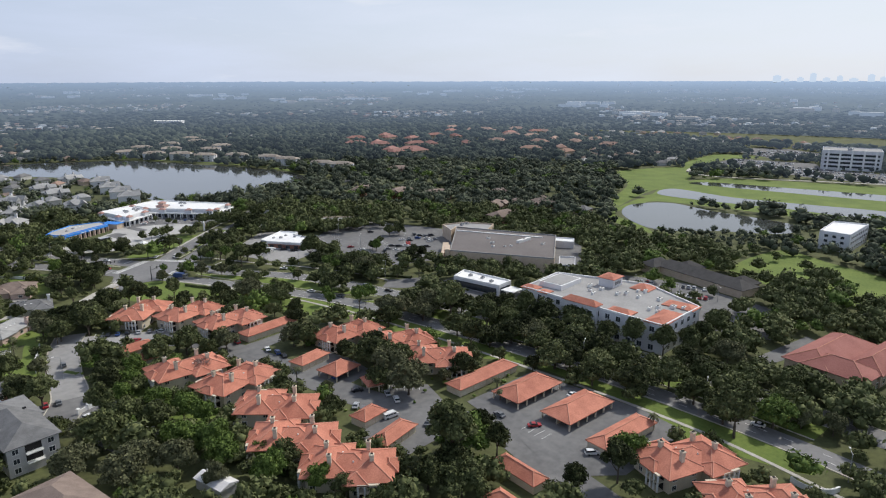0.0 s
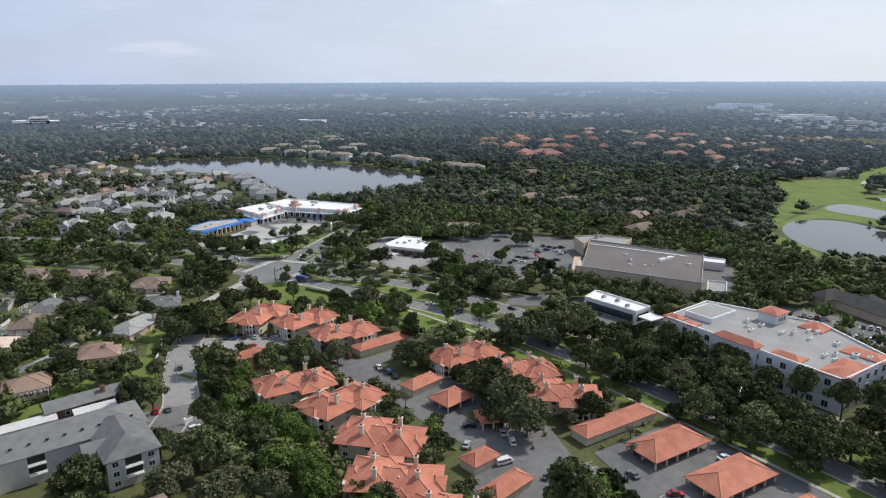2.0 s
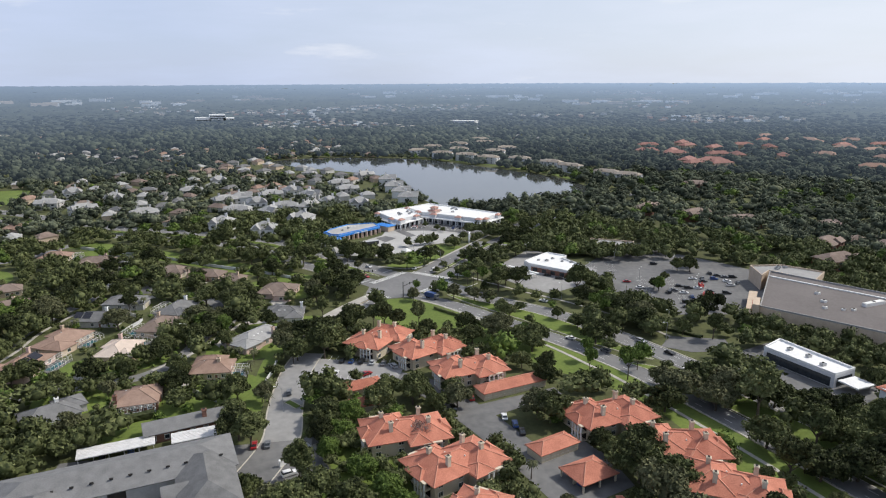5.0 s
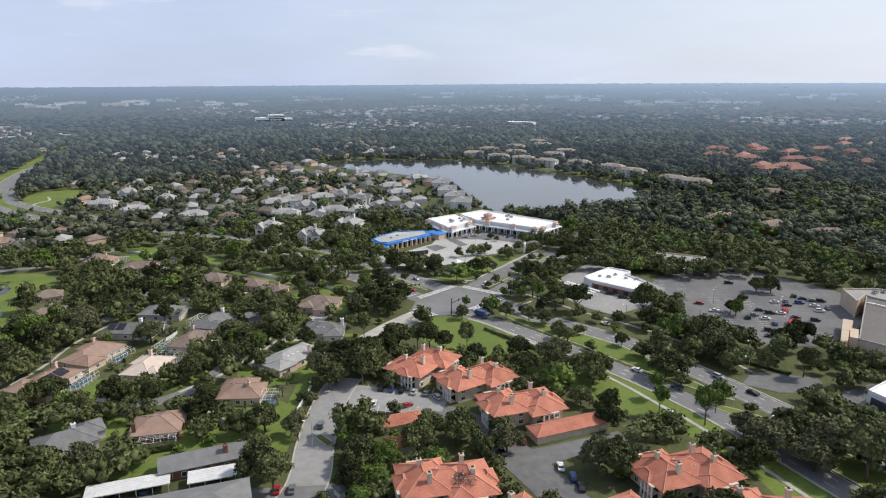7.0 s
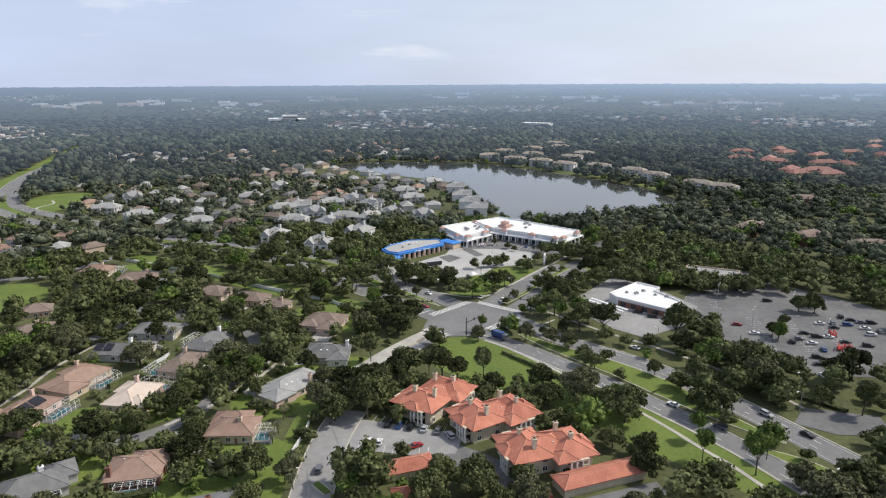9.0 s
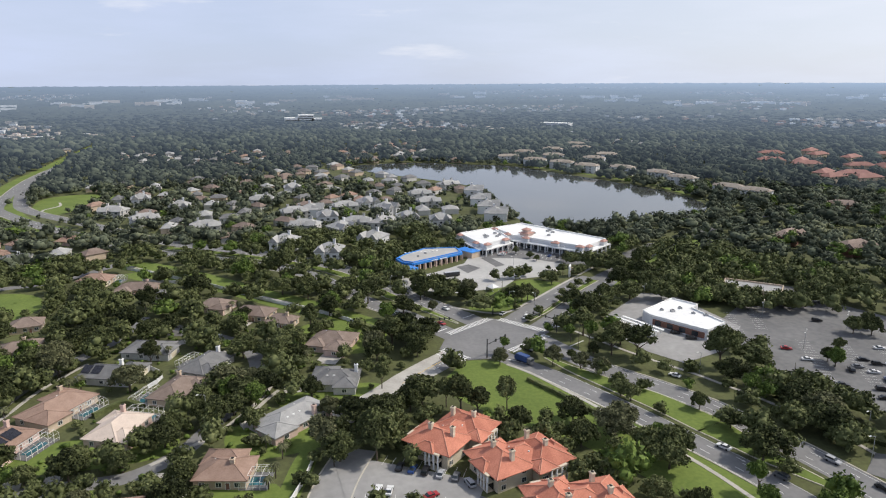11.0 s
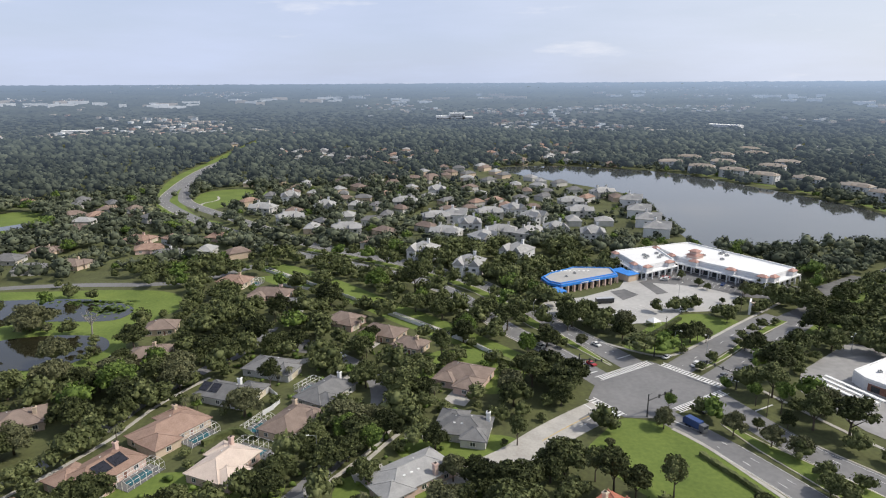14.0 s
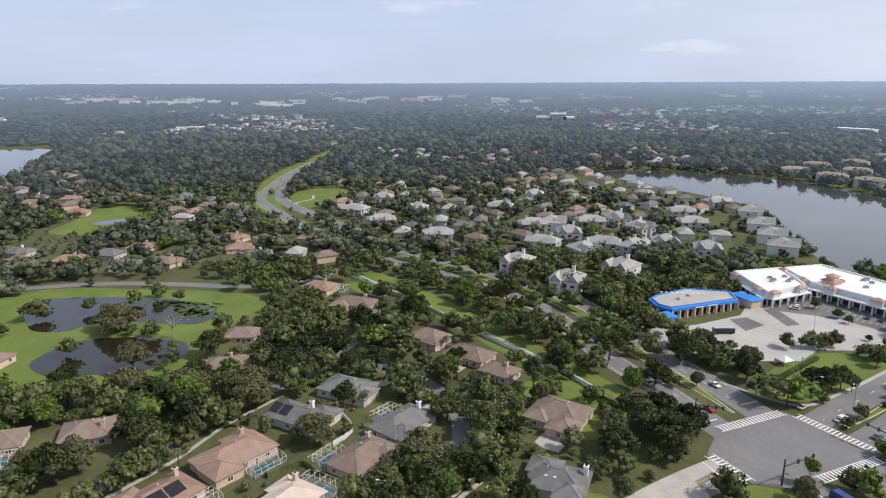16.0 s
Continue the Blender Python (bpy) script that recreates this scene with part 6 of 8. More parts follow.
for row in ((-150, -1, 8.2), (-192, 5, 9.2), (-205, -9, 9), (-215, -24, 7.3), (-114, -12, 9.2), (-116, -36, 7), (-104, -41, 5.3), (-97, 10, 9.7), (-92, 24, 7.9), (-56, 4, 7.4), (-38, 10, 9.7), (-47, 19, 8.6), (-70, -47, 8.4), (-34, -47, 7.2), (-131, -47, 6.6), (-104, -24, 5.3), (-143, 57, 6.2), (-163, 63, 9.2), (-179, 50, 9.2), (-183, 28, 8.8), (-205, 23, 9.4), (-227, 20, 9.2), (-240, 13, 8.6), (-239, 43, 8), (-113, 53, 6.2), (-79, 36, 4.8), (-160, 97, 8.2), (-137, 113, 8.8), (-80, 92, 8.1), (-96, 100, 8.4), (-58, 96, 8.8), (-50, 77, 8.2), (-19, 81, 8.8), (0, 64, 6.2), (-35, 57, 7.7), (-71, 63, 6.9)):
    mark(*row, "oak", True)
for row in ((-103, -131, 7.3), (-108, -20, 8.8), (-78, -68, 7.9), (-61, -48, 9.2), (-125, -80, 7), (47, -99, 8.8), (83, -82, 8.8), (50, -20, 9.2), (39, 8, 7.9), (73, -49, 7.9), (-59, -122, 7), (-7, -152, 7.9), (-77, -125, 7), (-82, -138, 6.2), (5, -109, 5.3), (6, -126, 5.7), (20, -25, 5.3), (26, -50, 4.8), (-155, -60, 6.6), (-177, -50, 7), (-110, 20, 7.9), (-93, 103, 8.8)):
    mark(*row, "oak", True)

for row in ((84, -190, 7.2), (85, -201, 7), (81, -236, 7.4), (84, -247, 7), (85, -258, 7.4), (88, -270, 7.2), (99, -276, 7), (111, -277, 6.8), (124, -276, 7), (76, -224, 8), (72, -238, 8), (134, -262, 6)):
    mark(*row, "tall" if row[0] > 78 else "oak", True)
for row in ((58, -214, 9), (62, -224, 8.5), (58, -258, 9), (60, -272, 8.5), (64, -284, 9), (58, -296, 8), (70, -308, 9), (80, -306, 8.5), (60, -322, 8.5), (74, -322, 8), (88, -318, 8), (46, -262, 7.5)):
    mark(*row, "oak", True)
# by the cross street and the bank
for row in ((46, 20, 9.5), (92, 70, 9), (72, 48, 8), (86, 50, 8.5), (52, 48, 6.5), (111, 84, 9), (102, 95, 9), (29, 60, 6), (23, 63, 5.2), (120, 98, 8), (104, 66, 8)):
    mark(*row, "oak", True)
for row in ((-8, -13, 4.2), (13, -18, 4.8), (22, -25, 4.8), (28, -31, 4.8)):
    mark(*row, "olive", True)

THICK = []


def thicket(pts, spacing, r0, r1):
    """A stand of trees inside an outline, whose crowns may reach over roads."""
    xs, ys = [p[0] for p in pts], [p[1] for p in pts]
    x = min(xs)
    while x < max(xs):
        y = min(ys)
        while y < max(ys):
            px, py = x + rng.uniform(0, spacing), y + rng.uniform(0, spacing)
            inside = False
            for (ax, ay), (bx, by) in zip(pts, pts[1:] + pts[:1]):
                if (ay > py) != (by > py) and px < (bx - ax) * (py - ay) / (by - ay + 1e-9) + ax:
                    inside = not inside
            r = rng.uniform(r0, r1)
            if inside and all(taken(px + r * 0.6 * a, py + r * 0.6 * b) != 3 for a, b in ((0, 0), (1, 0), (-1, 0), (0, 1), (0, -1))) and all(math.hypot(px - q[0], py - q[1]) > 0.75 * q[2] + 0.55 * r for q in NEAR_TREES):
                THICK.append((px, py, r))
            y += spacing
        x += spacing


def avenue(pts, spacing, r0, r1, side=0.0):
    line = curve(pts, 12)
    run = 0.0
    for (ax, ay), (bx, by) in zip(line, line[1:]):
        run += math.hypot(bx - ax, by - ay)
        if run > spacing:
            run = rng.uniform(-0.3, 0.2) * spacing
            THICK.append((bx + rng.uniform(-1.5, 1.5) + side, by + rng.uniform(-1.5, 1.5), rng.uniform(r0, r1)))


for pts, sp, r0, r1 in (([(56, -44), (87, -24), (113, -16), (93, -54), (99, -80), (84, -98), (67, -96), (72, -60)], 8.5, 5, 7.5), 
                        ([(46, -146), (84, -142), (80, -174), (62, -200), (32, -224), (30, -200), (30, -180)], 10.5, 7.5, 10.5), ([(79, -176), (88, -208), (86, -239), (50, -255), (34, -236), (42, -214)], 10, 7, 10),
                        ([(66, -200), (90, -200), (88, -262), (98, -280), (92, -310), (62, -308), (60, -284), (58, -248)], 10.5, 6.5, 10.5), ([(110, -286), (106, -314), (96, -345), (72, -350), (74, -332), (86, -306)], 9.5, 6, 9),
                        ([(-24, 97), (-6, 120), (3, 68), (-6, 56)], 8, 4, 6), ([(112, -128), (145, -124), (152, -158), (132, -166), (118, -140)], 8, 4.5, 6.5),
                        ([(-85, -153), (-70, -160), (-72, -213), (-88, -232), (-109, -217), (-102, -176)], 8.5, 5.5, 8.5), ([(-36, -246), (-12, -256), (-28, -270), (-40, -286), (-56, -264)], 9, 6, 9),
                        ([(-48, -116), (-34, -134), (-44, -136), (-64, -130), (-60, -116)], 8, 6, 8.5), ([(-79, -100), (-66, -108), (-74, -140), (-80, -180), (-100, -182), (-86, -133)], 8, 5, 7.5),
                        ([(-44, -42), (-20, -46), (-4, -66), (10, -84), (8, -106), (4, -100), (-12, -72), (-30, -56)], 6.5, 3.2, 4.8),
                        
                        ([(-217, 41), (-181, 97), (-150, 30), (-172, 22)], 8.5, 5.5, 8), ([(-265, 6), (-255, 30), (-212, 22), (-205, -22), (-222, -44)], 8.5, 5.5, 8), 
                        ([(-181, -96), (-165, -98), (-147, -106), (-142, -114), (-165, -126), (-178, -119)], 8, 4.5, 6.5), ([(-20, -168), (2, -176), (0, -212), (-8, -214), (-10, -192)], 8, 6, 9),
                        ([(94, 40), (130, 28), (140, 44), (110, 66)], 9, 5, 8)):
    thicket(pts, sp, r0, r1)
for x, y, rot in FLATS:
    for k in range(16):
        a, q = rng.uniform(0, 6.2832), rng.uniform(0.95, 1.15)
        px, py = x + 16.0 * q * math.cos(a), y + 15.0 * q * math.sin(a)
        if taken(px, py) != 3 and taken(px, py) != 1:
            THICK.append((px, py, rng.uniform(2.4, 4.6)))
for rows, r0, r1, n in ((T3, 3.2, 4.8, 8), (T4, 3.5, 5, 6), (T5, 6, 8, 12)):
    for x, y, rot in rows:
        for k in range(n):
            a = rng.uniform(0, 6.2832)
            q = Matrix.Rotation(radians(rot), 2) @ Vector((19 * math.cos(a), 13 * math.sin(a)))
            if taken(x + q.x, y + q.y) not in (1, 3):
                THICK.append((x + q.x, y + q.y, rng.uniform(r0, r1)))
for x0, y0 in ((150, -226), (152, -250), (160, -236), (168, -218), (168, -252), (176, -236), (144, -276), (158, -272), (172, -276), (182, -252), (186, -216), (150, -208), (164, -290), (140, -286)):
    THICK.append((x0 + rng.uniform(-3, 3), y0 + rng.uniform(-3, 3), rng.uniform(3.5, 6.0)))
thicket([(98, -280), (136, -275), (160, -292), (160, -312), (112, -306), (98, -300)], 10, 6, 8.5)
thicket([(82, -324), (104, -318), (112, -345), (84, -352)], 10, 6, 8.5)
thicket([(128, 14), (176, 4), (190, 30), (170, 60), (140, 62), (122, 40)], 8, 5, 7)
thicket([(158, -290), (200, -274), (246, -284), (232, -306), (170, -312)], 10, 5, 8)
avenue([(22, -22), (30, -40), (38, -54)], 9, 3.5, 4.5)
avenue([(47, -72), (53, -86), (57, -98)], 8, 5, 7)
avenue([(62, -140), (66, -165), (70, -220), (71, -290), (67, -335)], 10, 5, 7.5)
avenue([(-30, 76), (-40, 94), (-62, 140), (-112, 190), (-172, 232), (-220, 286)], 8, 5, 7)
avenue([(-46, 60), (-64, 86), (-86, 128), (-128, 166), (-190, 206), (-240, 262)], 13, 4.5, 6.5)
avenue([(-4, 68), (-20, 98), (-46, 150), (-96, 202), (-150, 244)], 8, 5.5, 8)
avenue([(-28, 104), (-50, 162), (-100, 212), (-158, 256)], 9, 5.5, 8)
avenue([(40, 48), (60, 68), (80, 84)], 9, 2.5, 3.5)
avenue([(92, 80), (150, 126), (205, 164), (290, 206)], 9, 5, 7)
avenue([(86, 100), (140, 144), (196, 184), (280, 224)], 9, 5, 7)
avenue([(20, 96), (34, 100), (50, 104)], 7, 4, 5.5)
avenue([(-142, -54), (-128, -44), (-118, -26), (-112, -4), (-110, 16)], 12, 5, 7, -6)
avenue([(-200, -56), (-170, -56), (-145, -54)], 12, 4.5, 6.5)
avenue([(-198, -40), (-196, -16), (-186, 6), (-173, 28)], 8, 5, 7)
avenue([(-200, -72), (-170, -70), (-145, -68)], 13, 4.5, 6)


def seen_area(x, y):
    """The part of the plan that lies ahead of the flight."""
    if y < -395 or x < -330 and y < 0:
        return False
    return x > -190 - max(0.0, (y + 230)) * 0.98 and math.hypot(x - MID[0], y - MID[1]) < 1560 and y > -395 + max(0, x - 300) * 0.06


# houses farther off, between the woods
FAR_HOUSES = []
for _ in range(5200):
    a, q = radians(rng.uniform(2, 138)), rng.uniform(470, 1440)
    x, y = MID[0] + q * math.cos(a), MID[1] + q * math.sin(a)
    if noise.noise((x * 0.0042, y * 0.0042, 4.7)) < (0.30 if x > 60 else 0.28 if x < -300 + 0.1 * (480 - y) else 0.02) or not seen_area(x, y):
        continue
    if any(taken(x + i, y + j) for i in (-11, 0, 11) for j in (-11, 0, 11)) or len(FAR_HOUSES) > 420:
        continue
    FAR_HOUSES.append((x, y, rng.uniform(13, 19), rng.uniform(10, 13), int(rng.integers(4)) * 45 + rng.uniform(-8, 8)))
    take([(x - 6, y - 6), (x + 6, y - 6), (x + 6, y + 6), (x - 6, y + 6)], 0, 3)
    take([(x - 8, y - 14), (x + 8, y - 14), (x + 6, y - 7), (x - 6, y - 7)], 0, 2)

WEST_SHORE = [(-20, 600), (2, 561), (38, 523), (79, 494), (106, 444), (112, 411), (105, 345), (103, 289)]


def shore_limit(x, y):
    """Low growth on the banks that lie before open water."""
    gap = min(math.hypot(x - a, y - b) for a, b in WEST_SHORE)
    if gap < 110:
        return max(1.6, 0.085 * gap)
    if -452 < x < -392 and 205 < y < 268:
        return 2.6
    if 270 < x < 350 and -235 < y < -115:
        return 3.6
    return 99.0


def hides_roof(x, y):
    """A tree here would stand close before a roof, as seen from the flight."""
    u = Vector((x + 95, y + 230)).normalized()
    return any(taken(x + u.x * k, y + u.y * k) == 3 for k in (7, 12, 17))


woods_near, woods_mid, woods_far = [q for q in THICK if q[2] < shore_limit(q[0], q[1])], [], []
for x, y in ((101, 262), (103, 276), (104, 290), (105, 303), (106, 317), (107, 332), (109, 348), (111, 364), (113, 380), (115, 396), (113, 412), (108, 428)):
    woods_near.append((x + rng.uniform(-1, 1), y + rng.uniform(-3, 3), rng.uniform(3.0, 4.2)))
for line, gap, r0, r1 in (([(0, 652), (17, 682), (93, 688), (167, 650), (214, 618)], 8, 4.6, 6.4), ([(296, 455), (310, 400), (314, 345), (306, 278), (262, 230)], 9, 3.2, 4.8)):
    edge = curve(line, 40)
    run = 0.0
    for (ax, ay), (bx, by) in zip(edge, edge[1:]):
        run += math.hypot(bx - ax, by - ay)
        if run > gap:
            run = rng.uniform(-0.3, 0.3) * gap
            woods_near.append((bx + rng.uniform(-2, 2), by + rng.uniform(-2, 2), rng.uniform(r0, r1)))
for x, y, rot in T1 + T2:
    for k in range(7):
        a = rng.uniform(0, 6.2832)
        q = Matrix.Rotation(radians(rot), 2) @ Vector((15 * math.cos(a), 13 * math.sin(a)))
        if taken(x + q.x, y + q.y) not in (1, 3):
            woods_near.append((x + q.x, y + q.y, rng.uniform(2.6, 4.4)))
step = 8.5
for i in range(int(2000 / step)):
    for j in range(int(2000 / step)):
        x, y = -900 + step * (i + rng.uniform(0.05, 0.95)), -400 + step * (j + rng.uniform(0.05, 0.95))
        if not seen_area(x, y):
            continue
        t = taken(x, y)
        if t in (1, 3, 4):
            continue
        dist = math.hypot(x + 90, y + 230)
        patch = noise.noise((x * 0.012, y * 0.012, 3.1))
        chance = 0.92 + 0.35 * patch
        homes = -235 < x < -62 and -112 < y < 62
        if t == 2:
            chance = (0.0 if -45 < x < 20 and -60 < y < 4 else 0.05) if dist < 400 else 0.0 if x > 300 else 0.008
        if homes and hides_roof(x, y):
            chance -= 0.55
        elif homes:
            chance += 0.05
        if rng.uniform() > chance * (0.64 if dist > 430 else 1.0):
            continue
        r = (3.2 + 7.6 * rng.uniform() ** 1.7 if dist > 430 else 3.6 + 4.6 * rng.uniform() ** 1.4) * (1.0 + 0.3 * patch) * (1.1 if x > 60 and y > -60 else 1.0)
        if homes:
            r = max(r * 1.1, 4.8)
        r = min(r, shore_limit(x, y) * rng.uniform(0.7, 1.0))
        ring = RING
        for _ in range(3):
            if any(taken(x + r * 0.75 * a, y + r * 0.75 * b) == 3 for a, b in ring) or any(taken(x + r * 0.4 * a, y + r * 0.4 * b) in (1, 4) for a, b in ring):
                r *= 0.75
        if r < (1.4 if shore_limit(x, y) < 9 else 2.2) or any(taken(x + r * 0.7 * a, y + r * 0.7 * b) == 3 for a, b in ring):
            continue
        if dist < 760:
            woods_near.append((x, y, r))
        elif dist < 1100:
            woods_mid.append((x, y, r))
        else:
            woods_far.append((x, y, r * 1.05))


def from_line(p):
    """Distance to the stretch of plan between the flats and the crossing."""
    a, b = Vector((-30, -270)), Vector((-95, 0))
    t = min(max((Vector(p) - a).dot(b - a) / (b - a).length_squared, 0), 1)
    return (Vector(p) - a - (b - a) * t).length


for i in range(30):
    for j in range(30):
        x, y = -240 + 6.2 * (i + rng.uniform()), -116 + 6.2 * (j + rng.uniform())
        if taken(x, y) in (1, 3, 4) or rng.uniform() < 0.4 or x > -62:
            continue
        r = rng.uniform(1.6, 3.4)
        if any(taken(x + r * 0.8 * a, y + r * 0.8 * b) in (1, 3) for a, b in RING) or any(math.hypot(x - q[0], y - q[1]) < 0.7 * q[2] for q in woods_near + NEAR_TREES):
            continue
        woods_near.append((x, y, r))
woods_near.sort(key=lambda q: from_line(q[:2]) + (60 if q[2] < 3.6 else 0))
for x, y, r, key in NEAR_TREES:
    tree(x, y, r, ("olive" if rng.uniform() < 0.15 else "tall" if rng.uniform() < 0.14 else "bright" if rng.uniform() < 0.07 else key) if key == "oak" else key)
room = max(300 - len(NEAR_TREES), 0)
for x, y, r in woods_near[:room]:
    key = "bright" if rng.uniform() < 0.09 else "olive" if rng.uniform() < 0.16 else "tall" if rng.uniform() < 0.2 else "oak"
    tree(x, y, r * 1.05, key)


def woodland(name, rows, shapes, label, material="woods"):
    """Many trees as one mass."""
    kinds = len(shapes)
    vs, fs, n = [], [], 0
    for x, y, r in rows:
        p, f = shapes[int(rng.integers(kinds))]
        a = rng.uniform(0, 6.2832)
        c, s = math.cos(a), math.sin(a)
        k = min(1.0, 11.0 / (1.55 * r))
        h = r * k * rng.uniform(0.85, 1.25)
        foot_z = r * k * rng.uniform(0.5, 0.8)
        q = np.stack([(p[:, 0] * c - p[:, 1] * s) * r + x, (p[:, 0] * s + p[:, 1] * c) * r + y, p[:, 2] * h + foot_z], 1)
        vs.append(q), fs.append(f + n)
        n += len(q)
    v, f = np.concatenate(vs), np.concatenate(fs)
    me = bpy.data.meshes.new(name)
    me.vertices.add(len(v)), me.loops.add(f.size), me.polygons.add(len(f))
    me.vertices.foreach_set("co", v.ravel())
    me.loops.foreach_set("vertex_index", f.ravel().astype(np.int32))
    me.polygons.foreach_set("loop_start", np.arange(0, f.size, 3, dtype=np.int32))
    me.materials.append(M[material])
    me.update(calc_edges=True)
    me.validate()
    return tagged(new(name, me), label, "woods", kind="stuff")


def stand(name, rows, kinds, lobes, cards, size, label, material="leaf"):
    """Leafy trees as one mass."""
    shapes = []
    for _ in range(kinds):
        m = leafy(lobes, cards, 0.66, size)
        shapes.append((np.array(m.v), np.array(m.f)))
    woodland(name, rows, shapes, label, material)


rest = woods_near[room:]
rest.sort(key=lambda q: math.hypot(q[0] + 80, q[1] + 150))
light = [bool(rng.uniform() < 0.07) for q in rest]
stand("woods", [q for q, k in zip(rest[:2300], light) if not k], 12, 7, 230, 0.09, "dense dark green trees standing between the houses")
stand("sunlit_woods", [q for q, k in zip(rest, light) if k], 4, 7, 180, 0.095, "brighter green trees scattered through the woods", "leaf_bright")
stand("farther_woods", [q for q, k in zip(rest[2300:], light[2300:]) if not k], 10, 4, 64, 0.105, "dark green woods past the crossing", "woods")
# both far stands glow with the haze painted into far_leaf
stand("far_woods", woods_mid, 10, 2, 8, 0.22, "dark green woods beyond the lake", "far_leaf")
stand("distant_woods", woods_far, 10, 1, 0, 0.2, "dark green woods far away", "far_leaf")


def horizon_woods():
    """Crowns on the far land, larger clumps the farther off."""
    rows, q = [], 1470.0
    while q < 4300:
        gap = 13.0 + (q - 1470) * 0.019
        for k in range(int(radians(146) * q / gap)):
            a, r = radians(-4) + (k + rng.uniform()) * gap / q, q + rng.uniform(-0.7, 0.7) * gap
            x, y = MID[0] + r * math.cos(a), MID[1] + r * math.sin(a)
            patch = noise.noise((x * 0.004, y * 0.004, 1.3))
            if rng.uniform() < 0.9 + 0.6 * patch:
                rows.append((x, y, gap * rng.uniform(0.35, 0.75) * (1 + 0.3 * patch), float(lift(r, a))))
        q += gap * 1.25
    shapes = [lumpy(BALL1, 6, 0.2) for _ in range(8)]
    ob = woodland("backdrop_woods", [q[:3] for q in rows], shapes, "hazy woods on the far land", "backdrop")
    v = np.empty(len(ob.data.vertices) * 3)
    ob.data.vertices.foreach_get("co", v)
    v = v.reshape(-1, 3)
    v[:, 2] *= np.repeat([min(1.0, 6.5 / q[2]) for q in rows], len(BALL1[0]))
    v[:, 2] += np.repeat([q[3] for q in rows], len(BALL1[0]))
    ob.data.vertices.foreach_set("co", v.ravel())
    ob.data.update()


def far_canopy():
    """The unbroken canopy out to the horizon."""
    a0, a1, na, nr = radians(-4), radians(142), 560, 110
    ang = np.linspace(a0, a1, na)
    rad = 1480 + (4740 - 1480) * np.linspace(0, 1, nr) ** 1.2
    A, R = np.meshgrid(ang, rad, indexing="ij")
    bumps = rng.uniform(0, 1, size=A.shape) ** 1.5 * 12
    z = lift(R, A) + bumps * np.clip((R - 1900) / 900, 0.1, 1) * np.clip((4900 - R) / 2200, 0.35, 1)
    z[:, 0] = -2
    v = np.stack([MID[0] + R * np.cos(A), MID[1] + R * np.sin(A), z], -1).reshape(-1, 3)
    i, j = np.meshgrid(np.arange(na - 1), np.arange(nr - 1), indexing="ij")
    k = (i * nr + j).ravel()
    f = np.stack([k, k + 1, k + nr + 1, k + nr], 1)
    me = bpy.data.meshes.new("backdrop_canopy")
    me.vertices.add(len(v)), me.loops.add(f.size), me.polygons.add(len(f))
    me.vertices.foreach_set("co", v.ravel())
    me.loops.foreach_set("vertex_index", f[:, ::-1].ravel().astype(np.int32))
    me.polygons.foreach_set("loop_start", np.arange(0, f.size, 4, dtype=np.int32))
    # this material carries its haze as emission
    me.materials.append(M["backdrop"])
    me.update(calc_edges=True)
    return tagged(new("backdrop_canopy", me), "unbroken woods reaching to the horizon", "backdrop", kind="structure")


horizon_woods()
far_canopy()


